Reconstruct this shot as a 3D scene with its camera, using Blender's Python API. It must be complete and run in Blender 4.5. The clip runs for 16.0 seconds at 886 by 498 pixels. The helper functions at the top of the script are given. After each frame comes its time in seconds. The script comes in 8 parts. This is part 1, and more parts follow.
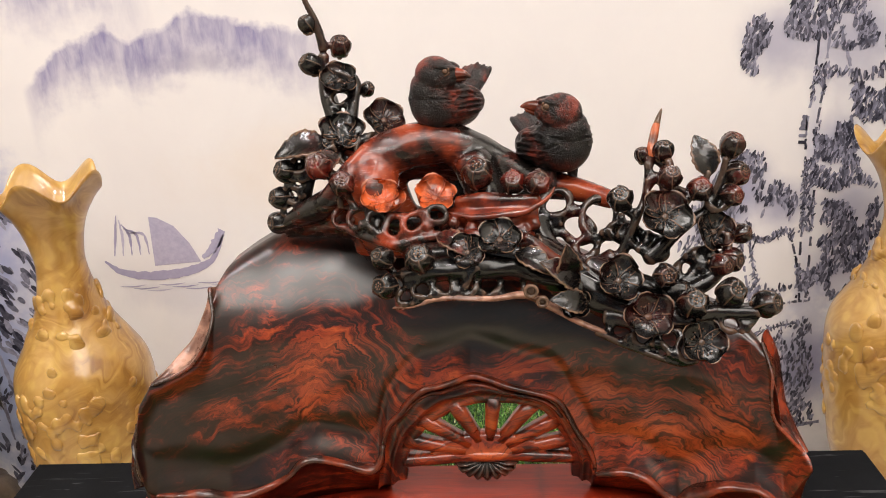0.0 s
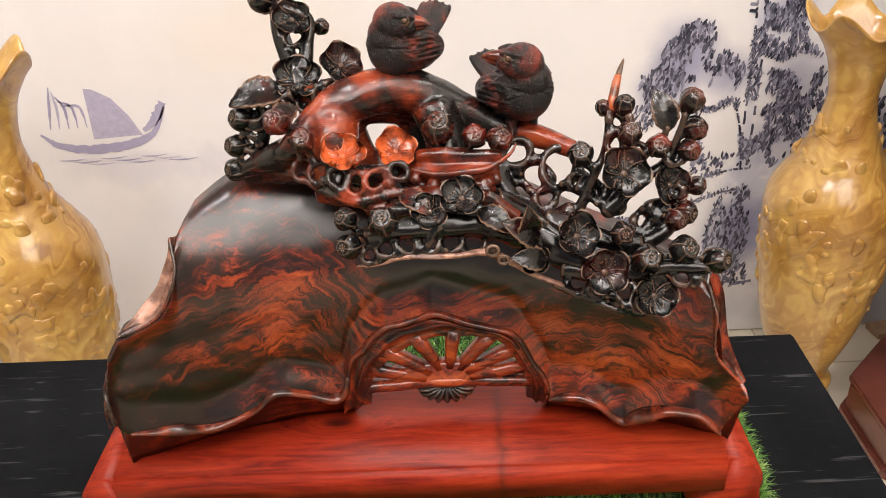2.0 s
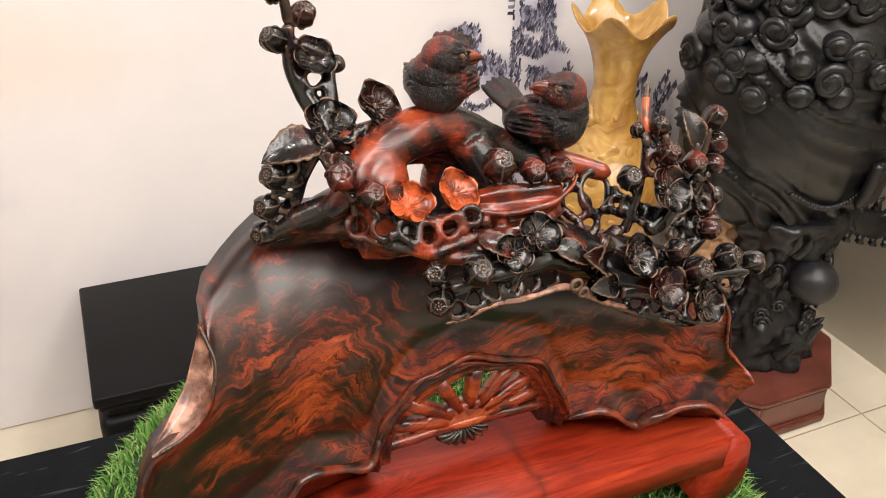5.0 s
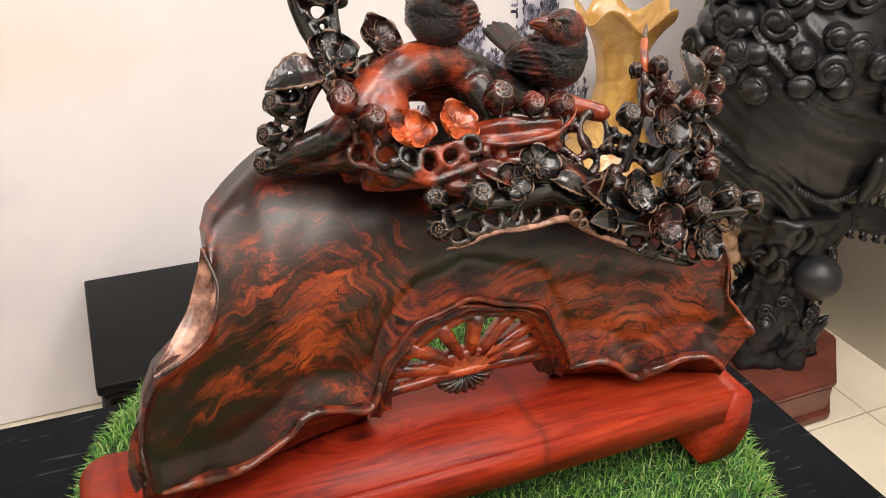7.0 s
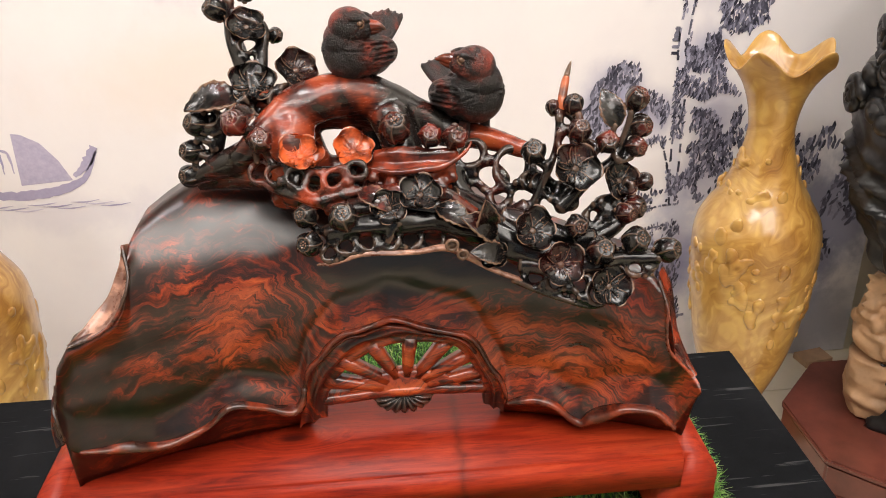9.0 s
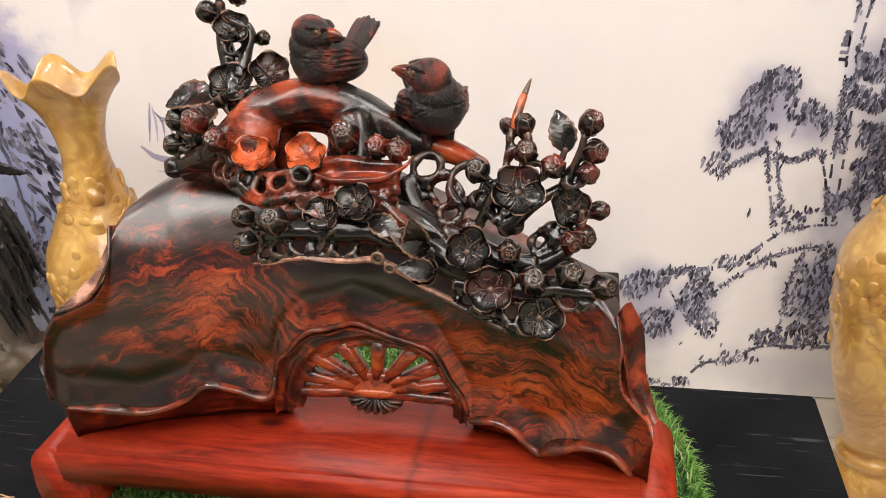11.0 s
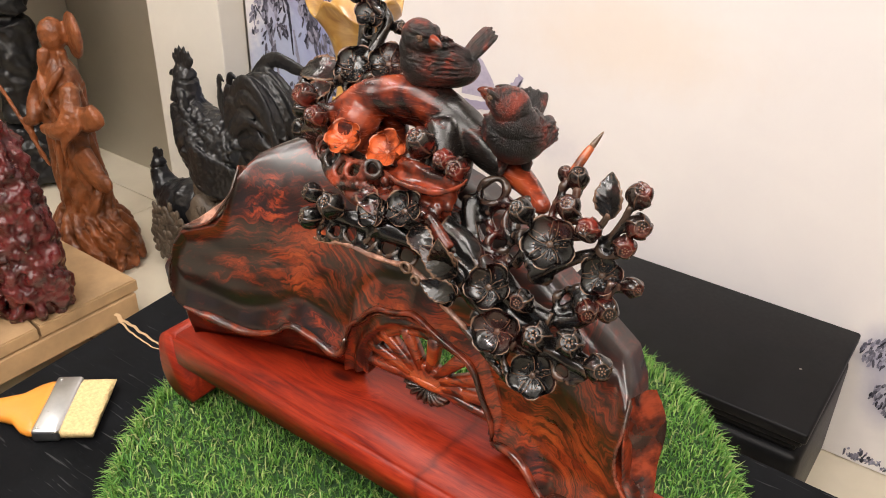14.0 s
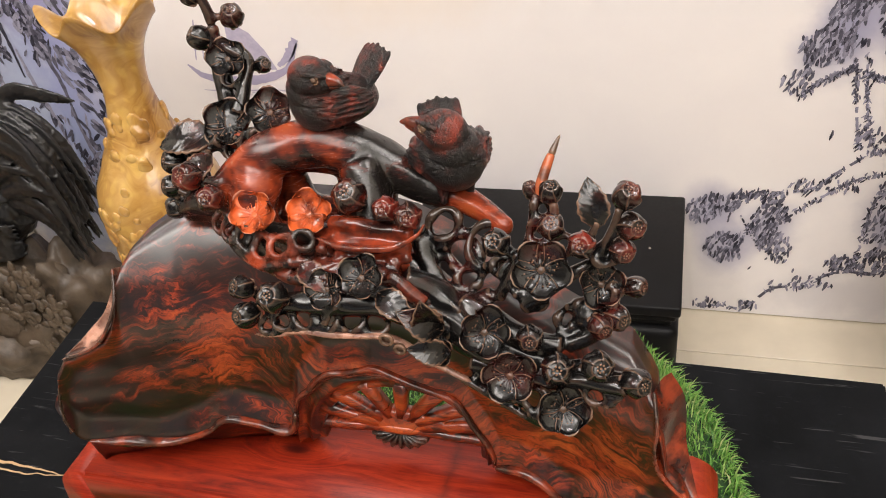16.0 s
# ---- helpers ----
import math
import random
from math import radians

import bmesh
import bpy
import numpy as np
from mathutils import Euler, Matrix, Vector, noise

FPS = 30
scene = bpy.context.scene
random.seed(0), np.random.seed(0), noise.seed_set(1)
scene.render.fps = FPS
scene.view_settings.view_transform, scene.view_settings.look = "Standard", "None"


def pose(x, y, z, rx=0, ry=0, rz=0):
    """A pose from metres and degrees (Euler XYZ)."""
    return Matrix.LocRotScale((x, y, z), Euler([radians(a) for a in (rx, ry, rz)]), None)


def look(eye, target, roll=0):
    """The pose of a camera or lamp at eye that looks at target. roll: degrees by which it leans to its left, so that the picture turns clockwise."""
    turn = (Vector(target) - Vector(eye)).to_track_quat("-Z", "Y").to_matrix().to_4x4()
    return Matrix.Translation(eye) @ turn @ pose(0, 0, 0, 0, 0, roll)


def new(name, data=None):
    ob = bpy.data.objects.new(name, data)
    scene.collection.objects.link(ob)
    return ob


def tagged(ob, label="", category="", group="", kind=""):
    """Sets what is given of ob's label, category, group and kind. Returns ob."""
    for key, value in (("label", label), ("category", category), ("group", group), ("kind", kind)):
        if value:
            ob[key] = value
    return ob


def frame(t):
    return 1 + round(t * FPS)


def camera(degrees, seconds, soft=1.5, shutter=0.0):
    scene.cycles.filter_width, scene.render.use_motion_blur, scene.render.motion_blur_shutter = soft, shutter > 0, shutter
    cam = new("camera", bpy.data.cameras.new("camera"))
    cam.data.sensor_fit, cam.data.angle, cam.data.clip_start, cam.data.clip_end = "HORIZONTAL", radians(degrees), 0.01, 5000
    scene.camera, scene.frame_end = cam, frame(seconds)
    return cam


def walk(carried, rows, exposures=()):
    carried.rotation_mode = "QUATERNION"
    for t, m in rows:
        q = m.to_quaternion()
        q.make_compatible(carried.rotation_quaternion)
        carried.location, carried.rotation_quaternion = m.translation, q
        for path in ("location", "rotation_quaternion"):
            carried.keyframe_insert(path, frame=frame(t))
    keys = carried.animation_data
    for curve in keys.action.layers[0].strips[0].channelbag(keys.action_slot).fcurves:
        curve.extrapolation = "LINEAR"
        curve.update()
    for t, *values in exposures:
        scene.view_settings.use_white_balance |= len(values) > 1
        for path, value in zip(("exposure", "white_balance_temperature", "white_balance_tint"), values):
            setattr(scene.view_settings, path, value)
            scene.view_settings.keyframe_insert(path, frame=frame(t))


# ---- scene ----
cam = camera(55.4, 16.0, 1.0)
PATH = [
    (0, (0.057, -0.529, 1.142), (-0.083, 1.363, 0.507), -3.9),
    (0.5, (0.062, -0.533, 1.157), (-0.054, 1.323, 0.42), -4.1),
    (1, (0.069, -0.533, 1.177), (-0.018, 1.274, 0.324), -3.4),
    (1.5, (0.072, -0.525, 1.197), (-0.003, 1.229, 0.241), -3.1),
    (2, (0.049, -0.502, 1.22), (0.023, 1.229, 0.218), -3.2),
    (2.5, (0.011, -0.465, 1.234), (0.113, 1.254, 0.216), -3.1),
    (3, (-0.031, -0.439, 1.236), (0.219, 1.259, 0.209), -3.4),
    (3.2, (-0.05, -0.434, 1.247), (0.257, 1.247, 0.207), -3.4),
    (5.3, (-0.201, -0.406, 1.227), (0.537, 1.155, 0.217), 2.4),
    (5.5, (-0.203, -0.409, 1.22), (0.539, 1.152, 0.214), 2.5),
    (6, (-0.202, -0.416, 1.202), (0.539, 1.146, 0.197), 2.5),
    (6.5, (-0.206, -0.425, 1.189), (0.521, 1.146, 0.187), 2.3),
    (7, (-0.202, -0.44, 1.185), (0.513, 1.159, 0.218), 1.7),
    (7.5, (-0.161, -0.46, 1.185), (0.483, 1.192, 0.258), 0.5),
    (8, (-0.112, -0.48, 1.182), (0.373, 1.237, 0.278), -0.2),
    (8.5, (-0.048, -0.504, 1.184), (0.254, 1.262, 0.295), -0.9),
    (8.8, (-0.008, -0.516, 1.187), (0.215, 1.26, 0.295), -1.2),
    (9, (0.027, -0.527, 1.187), (0.174, 1.261, 0.303), -2.0),
    (9.2, (0.057, -0.537, 1.191), (0.145, 1.257, 0.312), -2.4),
    (11.3, (0.23, -0.496, 1.196), (-0.197, 1.231, 0.282), -3.4),
    (11.5, (0.241, -0.49, 1.197), (-0.236, 1.215, 0.268), -3.3),
    (12, (0.282, -0.48, 1.205), (-0.343, 1.161, 0.247), -2.0),
    (12.5, (0.326, -0.459, 1.204), (-0.434, 1.111, 0.226), 0.1),
    (13, (0.357, -0.435, 1.216), (-0.506, 1.075, 0.23), 2.2),
    (13.5, (0.371, -0.414, 1.228), (-0.575, 1.045, 0.241), 3.1),
    (14, (0.376, -0.413, 1.241), (-0.626, 0.998, 0.239), 1.5),
    (14.5, (0.375, -0.407, 1.262), (-0.623, 0.987, 0.232), -2.1),
    (15, (0.341, -0.391, 1.275), (-0.556, 1.013, 0.17), -6.0),
    (15.5, (0.287, -0.386, 1.283), (-0.427, 1.083, 0.129), -7.9),
    (16, (0.231, -0.38, 1.278), (-0.275, 1.165, 0.113), -7.1),
]
walk(cam, [(t, look(eye, target, roll)) for t, eye, target, roll in PATH],
     exposures=[(0.0, -0.38), (1.0, -0.28), (2.5, -0.22), (5.5, -0.16), (9.0, -0.16), (11.5, -0.25), (13.5, -0.19), (15.0, -0.24), (16.0, -0.28)])
# ---- light ----
ROOM_H = 2.9


def ceiling_lamp(x, y, w, d, watts, warm=(1.0, 0.935, 0.88)):
    data = bpy.data.lights.new("ceiling_panel_light", "AREA")
    data.shape, data.size, data.size_y, data.energy, data.color = "RECTANGLE", w, d, watts, warm
    ob = new("ceiling_panel_light", data)
    ob.matrix_world = pose(x, y, ROOM_H - 0.035, 0, 0, 0)
    return ob


# centre, width, depth, watts: small squares, and one large diffuser nearer the shopfront
# the last two squares are added to brighten the right and left walls
PANELS = [(-1.05, -1.22, 0.58, 0.58, 23), (-0.36, -1.22, 0.58, 0.58, 23), (0.72, -1.85, 1.50, 1.90, 68), (-1.75, 0.35, 0.58, 0.58, 17), (1.0, 0.15, 0.58, 0.58, 20)]
for panel in PANELS:
    ceiling_lamp(*panel)

# track spots that wash the mural; the leftmost is added to brighten the wall beyond
for px in (-1.85, -1.0, 0.0, 1.0):
    data = bpy.data.lights.new("track_spot", "SPOT")
    data.energy, data.color, data.spot_size, data.spot_blend, data.shadow_soft_size = 39, (1.0, 0.93, 0.925), radians(95), 0.8, 0.06
    new("track_spot", data).matrix_world = look((px, -0.31, ROOM_H - 0.185), (px, 1.15, 0.75))

# faint cool fill lamp, added behind the camera at the shopfront opening
DOOR_W, DOOR_H = 2.6, 2.2
front = bpy.data.lights.new("front_fill", "AREA")
front.shape, front.size, front.size_y, front.energy, front.color = "RECTANGLE", DOOR_W, DOOR_H - 0.2, 6, (0.93, 0.96, 1.0)
new("front_fill", front).matrix_world = look((-0.2, -4.56, 1.15), (-0.2, 0, 1.0))

world = bpy.data.worlds.new("World")
scene.world = world
world.use_nodes = True
world.node_tree.nodes["Background"].inputs[0].default_value = (0.85, 0.9, 1.0, 1)
world.node_tree.nodes["Background"].inputs[1].default_value = 0.05
# ---- material helpers ----
def material(name, rough=0.5, metal=0.0, coat=0.0, coat_rough=0.1, spec=0.5):
    m = bpy.data.materials.new(name)
    m.use_nodes = True
    b = m.node_tree.nodes["Principled BSDF"]
    b.inputs["Roughness"].default_value = rough
    b.inputs["Metallic"].default_value = metal
    b.inputs["Coat Weight"].default_value = coat
    b.inputs["Coat Roughness"].default_value = coat_rough
    b.inputs["Specular IOR Level"].default_value = spec
    return m, m.node_tree, b


def node(nt, kind, ins=None, **props):
    n = nt.nodes.new(kind)
    if "operation" in props:
        n.operation = props["operation"]
    if "data_type" in props:
        n.data_type, n.blend_type = props["data_type"], props["blend_type"]
    if "feature" in props:
        n.feature = props["feature"]
    if "bands_direction" in props:
        n.bands_direction = props["bands_direction"]
    for k, v in (ins or {}).items():
        if isinstance(v, bpy.types.NodeSocket):
            nt.links.new(v, n.inputs[k])
        else:
            n.inputs[k].default_value = v
    return n


def ramp(nt, fac, stops):
    n = nt.nodes.new("ShaderNodeValToRGB")
    els = n.color_ramp.elements
    while len(els) < len(stops):
        els.new(0.5)
    for e, (p, c) in zip(els, stops):
        e.position, e.color = p, (*c, 1)
    nt.links.new(fac, n.inputs[0])
    return n.outputs[0]


def coords(nt, scale=(1, 1, 1), rot=(0, 0, 0), kind="pos", loc=(0, 0, 0)):
    if kind == "pos":
        src = node(nt, "ShaderNodeNewGeometry").outputs["Position"]
    else:
        src = node(nt, "ShaderNodeTexCoord").outputs["Object"]
    m = node(nt, "ShaderNodeMapping", {"Vector": src, "Scale": scale, "Rotation": rot, "Location": loc})
    return m.outputs[0]


def noise_tex(nt, vec, scale, detail=4.0, rough=0.55, dist=0.0):
    return node(nt, "ShaderNodeTexNoise", {"Vector": vec, "Scale": scale, "Detail": detail, "Roughness": rough, "Distortion": dist}).outputs[0]


def bump(nt, b, height, strength=0.2, dist=0.002, coat=False):
    n = node(nt, "ShaderNodeBump", {"Height": height, "Strength": strength, "Distance": dist})
    nt.links.new(n.outputs[0], b.inputs["Normal"])
    if coat:
        nt.links.new(n.outputs[0], b.inputs["Coat Normal"])


def mixc(nt, fac, a, c, mode="MIX"):
    n = node(nt, "ShaderNodeMix", data_type="RGBA", blend_type=mode)
    for i, v in ((0, fac), (6, a), (7, c)):
        if isinstance(v, bpy.types.NodeSocket):
            nt.links.new(v, n.inputs[i])
        elif isinstance(v, tuple):
            n.inputs[i].default_value = (*v, 1)
        else:
            n.inputs[i].default_value = v
    return n.outputs[2]


def math_node(nt, op, a, c=0.0):
    n = node(nt, "ShaderNodeMath", operation=op)
    for i, v in ((0, a), (1, c)):
        if isinstance(v, bpy.types.NodeSocket):
            nt.links.new(v, n.inputs[i])
        else:
            n.inputs[i].default_value = v
    return n.outputs[0]


def rough_from(nt, b, fac, lo, hi):
    n = node(nt, "ShaderNodeMapRange", {0: fac, 3: lo, 4: hi})
    nt.links.new(n.outputs[0], b.inputs["Roughness"])


def spot_field(nt, x, z, spots):
    """A sum of soft oval patches over the slab's face: (centre x, centre z, half width, half height, weight)."""
    total = None
    for cx, cz, rx, rz, w in spots:
        dx = math_node(nt, "MULTIPLY", math_node(nt, "SUBTRACT", x, cx), 1 / rx)
        dz = math_node(nt, "MULTIPLY", math_node(nt, "SUBTRACT", z, cz), 1 / rz)
        d = math_node(nt, "ADD", math_node(nt, "MULTIPLY", dx, dx), math_node(nt, "MULTIPLY", dz, dz))
        g = math_node(nt, "DIVIDE", w, math_node(nt, "ADD", math_node(nt, "POWER", d, 1.6), 1.0))
        total = g if total is None else math_node(nt, "ADD", total, g)
    return total


def burl_wood():
    """Polished rosewood: fine dark figure in orange and red heartwood, black stains, a fold where the grain stands upright."""
    m, nt, b = material("rosewood_burl", 0.28, 0, 0.0, 0.1, 0.8)
    v = coords(nt, loc=(-0.008, -0.0085, -0.001))
    warp = node(nt, "ShaderNodeTexNoise", {"Vector": v, "Scale": 17.0, "Detail": 4.0, "Roughness": 0.55, "Distortion": 0.8}).outputs[1]
    off = node(nt, "ShaderNodeVectorMath", {0: warp, 1: (0.5, 0.5, 0.5)}, operation="SUBTRACT").outputs[0]
    off = node(nt, "ShaderNodeVectorMath", {0: off, 1: (0.060, 0.02, 0.046)}, operation="MULTIPLY").outputs[0]
    vv = node(nt, "ShaderNodeVectorMath", {0: v, 1: off}, operation="ADD").outputs[0]
    sep = node(nt, "ShaderNodeSeparateXYZ", {0: vv})
    x, z = sep.outputs[0], sep.outputs[2]
    fold = math_node(nt, "TANH", math_node(nt, "MULTIPLY", math_node(nt, "ADD", x, 0.048), 55.0))
    fold2 = math_node(nt, "TANH", math_node(nt, "MULTIPLY", math_node(nt, "SUBTRACT", x, 0.188), 70.0))
    zz = math_node(nt, "ADD", z, math_node(nt, "ADD", math_node(nt, "MULTIPLY", fold, 0.055), math_node(nt, "MULTIPLY", fold2, 0.02)))
    zz = math_node(nt, "ADD", zz, math_node(nt, "MULTIPLY", x, -0.22))
    flow = node(nt, "ShaderNodeCombineXYZ", {0: x, 1: sep.outputs[1], 2: zz}).outputs[0]
    band = noise_tex(nt, node(nt, "ShaderNodeMapping", {"Vector": flow, "Scale": (10, 6, 62)}).outputs[0], 1.0, 6, 0.62, 0.5)
    lines = noise_tex(nt, node(nt, "ShaderNodeMapping", {"Vector": flow, "Scale": (26, 14, 260)}).outputs[0], 1.0, 5, 0.68, 0.6)
    fine = noise_tex(nt, node(nt, "ShaderNodeMapping", {"Vector": flow, "Scale": (90, 60, 900)}).outputs[0], 1.0, 3, 0.6, 0.3)
    curl = noise_tex(nt, vv, 70, 5, 0.72, 1.8)
    big = noise_tex(nt, v, 15.0, 3, 0.55, 1.2)
    f = math_node(nt, "ADD", math_node(nt, "MULTIPLY", band, 0.44), math_node(nt, "MULTIPLY", lines, 0.39))
    f = math_node(nt, "ADD", f, math_node(nt, "MULTIPLY", curl, 0.16))
    f = math_node(nt, "ADD", f, math_node(nt, "MULTIPLY", math_node(nt, "SUBTRACT", big, 0.5), 0.42))
    stain = spot_field(nt, x, z, ((0.045, 0.885, 0.075, 0.022, -0.13), (-0.16, 0.790, 0.09, 0.022, -0.10), (-0.03, 0.940, 0.10, 0.022, -0.09), (0.03, 0.800, 0.07, 0.032, 0.10), (-0.195, 0.835, 0.02, 0.03, -0.08), (-0.085, 0.845, 0.040, 0.018, 0.07), (-0.075, 0.888, 0.028, 0.014, 0.06), (-0.14, 0.862, 0.03, 0.015, 0.05), (0.155, 0.812, 0.05, 0.028, 0.07), (0.195, 0.868, 0.02, 0.02, 0.04), (-0.12, 0.915, 0.03, 0.02, 0.03)))
    f = math_node(nt, "ADD", f, stain)
    col = ramp(nt, f, [(0.395, (0.005, 0.003, 0.003)), (0.47, (0.024, 0.006, 0.004)), (0.515, (0.105, 0.014, 0.005)), (0.575, (0.29, 0.038, 0.009)), (0.69, (0.50, 0.092, 0.020))])
    veins = ramp(nt, lines, [(0.40, (1, 1, 1)), (0.48, (0, 0, 0))])
    col = mixc(nt, math_node(nt, "MULTIPLY", veins, 0.68), col, (0.014, 0.006, 0.004))
    hair = ramp(nt, fine, [(0.36, (1, 1, 1)), (0.50, (0, 0, 0))])
    col = mixc(nt, math_node(nt, "MULTIPLY", hair, 0.45), col, (0.030, 0.009, 0.005))
    nt.links.new(col, b.inputs["Base Color"])
    rough_from(nt, b, band, 0.24, 0.34)
    dents = noise_tex(nt, v, 34, 2, 0.5, 0.3)
    bump(nt, b, math_node(nt, "ADD", dents, math_node(nt, "MULTIPLY", lines, 0.07)), 0.09, 0.004)
    return m


def limb_wood():
    """Smooth polished limb: red heartwood at the cave and the tips, black over the crest."""
    m, nt, b = material("smooth_limb_wood", 0.26, 0, 0.0, 0.1, 0.55)
    v = coords(nt, loc=(-0.008, -0.0085, -0.001))
    x = node(nt, "ShaderNodeSeparateXYZ", {0: v}).outputs[0]
    n1 = noise_tex(nt, v, 42, 3, 0.5, 0.6)
    grain = noise_tex(nt, node(nt, "ShaderNodeMapping", {"Vector": v, "Scale": (60, 150, 420), "Rotation": (0.3, 0.4, 0)}).outputs[0], 1.0, 3, 0.6, 0.5)
    u = math_node(nt, "MULTIPLY", math_node(nt, "ADD", x, 0.13), 1 / 0.27)
    lean = ramp(nt, u, [(0.0, (0.30,) * 3), (0.16, (0.34,) * 3), (0.28, (0.60,) * 3), (0.46, (0.62,) * 3), (0.58, (0.42,) * 3), (0.78, (0.33,) * 3), (0.86, (0.62,) * 3), (0.97, (0.62,) * 3)])
    f = math_node(nt, "ADD", lean, math_node(nt, "MULTIPLY", math_node(nt, "SUBTRACT", n1, 0.5), 1.0))
    f = math_node(nt, "ADD", f, math_node(nt, "MULTIPLY", math_node(nt, "SUBTRACT", grain, 0.5), 0.25))
    nt.links.new(ramp(nt, f, [(0.42, (0.010, 0.008, 0.007)), (0.54, (0.075, 0.014, 0.008)), (0.68, (0.26, 0.040, 0.014)), (0.85, (0.38, 0.075, 0.022))]), b.inputs["Base Color"])
    rough_from(nt, b, grain, 0.20, 0.32)
    bump(nt, b, grain, 0.05, 0.001)
    return m


def carved_wood(name, dark, red, lo, hi, scale=9.0, edge_pale=0.6, rough=(0.13, 0.25)):
    """Oiled dark carved wood that turns red where the sapwood shows, its sharp edges painted pale for wear and
    highlights.
    """
    m, nt, b = material(name, 0.3, 0, 0.0, 0.1, 0.55)
    v = coords(nt)
    n1 = noise_tex(nt, v, scale, 3, 0.5, 0.4)
    n2 = noise_tex(nt, v, 160, 3, 0.6)
    grain = noise_tex(nt, node(nt, "ShaderNodeMapping", {"Vector": v, "Scale": (120, 120, 420), "Rotation": (0.4, 0.6, 0)}).outputs[0], 1.0, 3, 0.6, 0.8)
    f = math_node(nt, "ADD", n1, math_node(nt, "MULTIPLY", math_node(nt, "SUBTRACT", n2, 0.5), 0.2))
    f = math_node(nt, "ADD", f, math_node(nt, "MULTIPLY", math_node(nt, "SUBTRACT", grain, 0.5), 0.18))
    mid = tuple((a + c) * 0.35 for a, c in zip(dark, red))
    col = ramp(nt, f, [(lo, dark), ((lo + hi) / 2, mid), (hi, red)])
    # sharp edges get a pale colour: rubbed wood and edge highlights together
    edge = ramp(nt, node(nt, "ShaderNodeNewGeometry").outputs["Pointiness"], [(0.515, (0, 0, 0)), (0.58, (1, 1, 1))])
    pale_edge = tuple(min(0.5, k + 1.2 * c) for k, c in zip((0.17, 0.11, 0.07), mid))
    nt.links.new(mixc(nt, math_node(nt, "MULTIPLY", edge, edge_pale), col, pale_edge), b.inputs["Base Color"])
    rough_from(nt, b, n2, *rough)
    bump(nt, b, math_node(nt, "ADD", n1, math_node(nt, "MULTIPLY", grain, 0.06)), 0.18, 0.002)
    return m


def feather_wood():
    """Black wood cut into fine barbs that run from head to tail, red where rubbed."""
    m, nt, b = material("carved_feather_wood", 0.36, 0, 0.0)
    v = coords(nt, kind="obj")
    n1 = noise_tex(nt, v, 55, 3, 0.5, 0.5)
    w = noise_tex(nt, node(nt, "ShaderNodeMapping", {"Vector": v, "Scale": (95, 800, 720), "Rotation": (0, 0.25, 0)}).outputs[0], 1.0, 2, 0.5, 1.2)
    head = ramp(nt, node(nt, "ShaderNodeSeparateXYZ", {0: v}).outputs[2], [(0.032, (0, 0, 0)), (0.048, (0.055,) * 3)])
    f = math_node(nt, "ADD", math_node(nt, "MULTIPLY", n1, 0.80), math_node(nt, "MULTIPLY", w, 0.35))
    f = math_node(nt, "ADD", f, head)
    nt.links.new(ramp(nt, f, [(0.555, (0.007, 0.006, 0.006)), (0.635, (0.034, 0.009, 0.007)), (0.76, (0.20, 0.030, 0.016))]), b.inputs["Base Color"])
    bump(nt, b, w, 1.0, 0.0016)
    return m


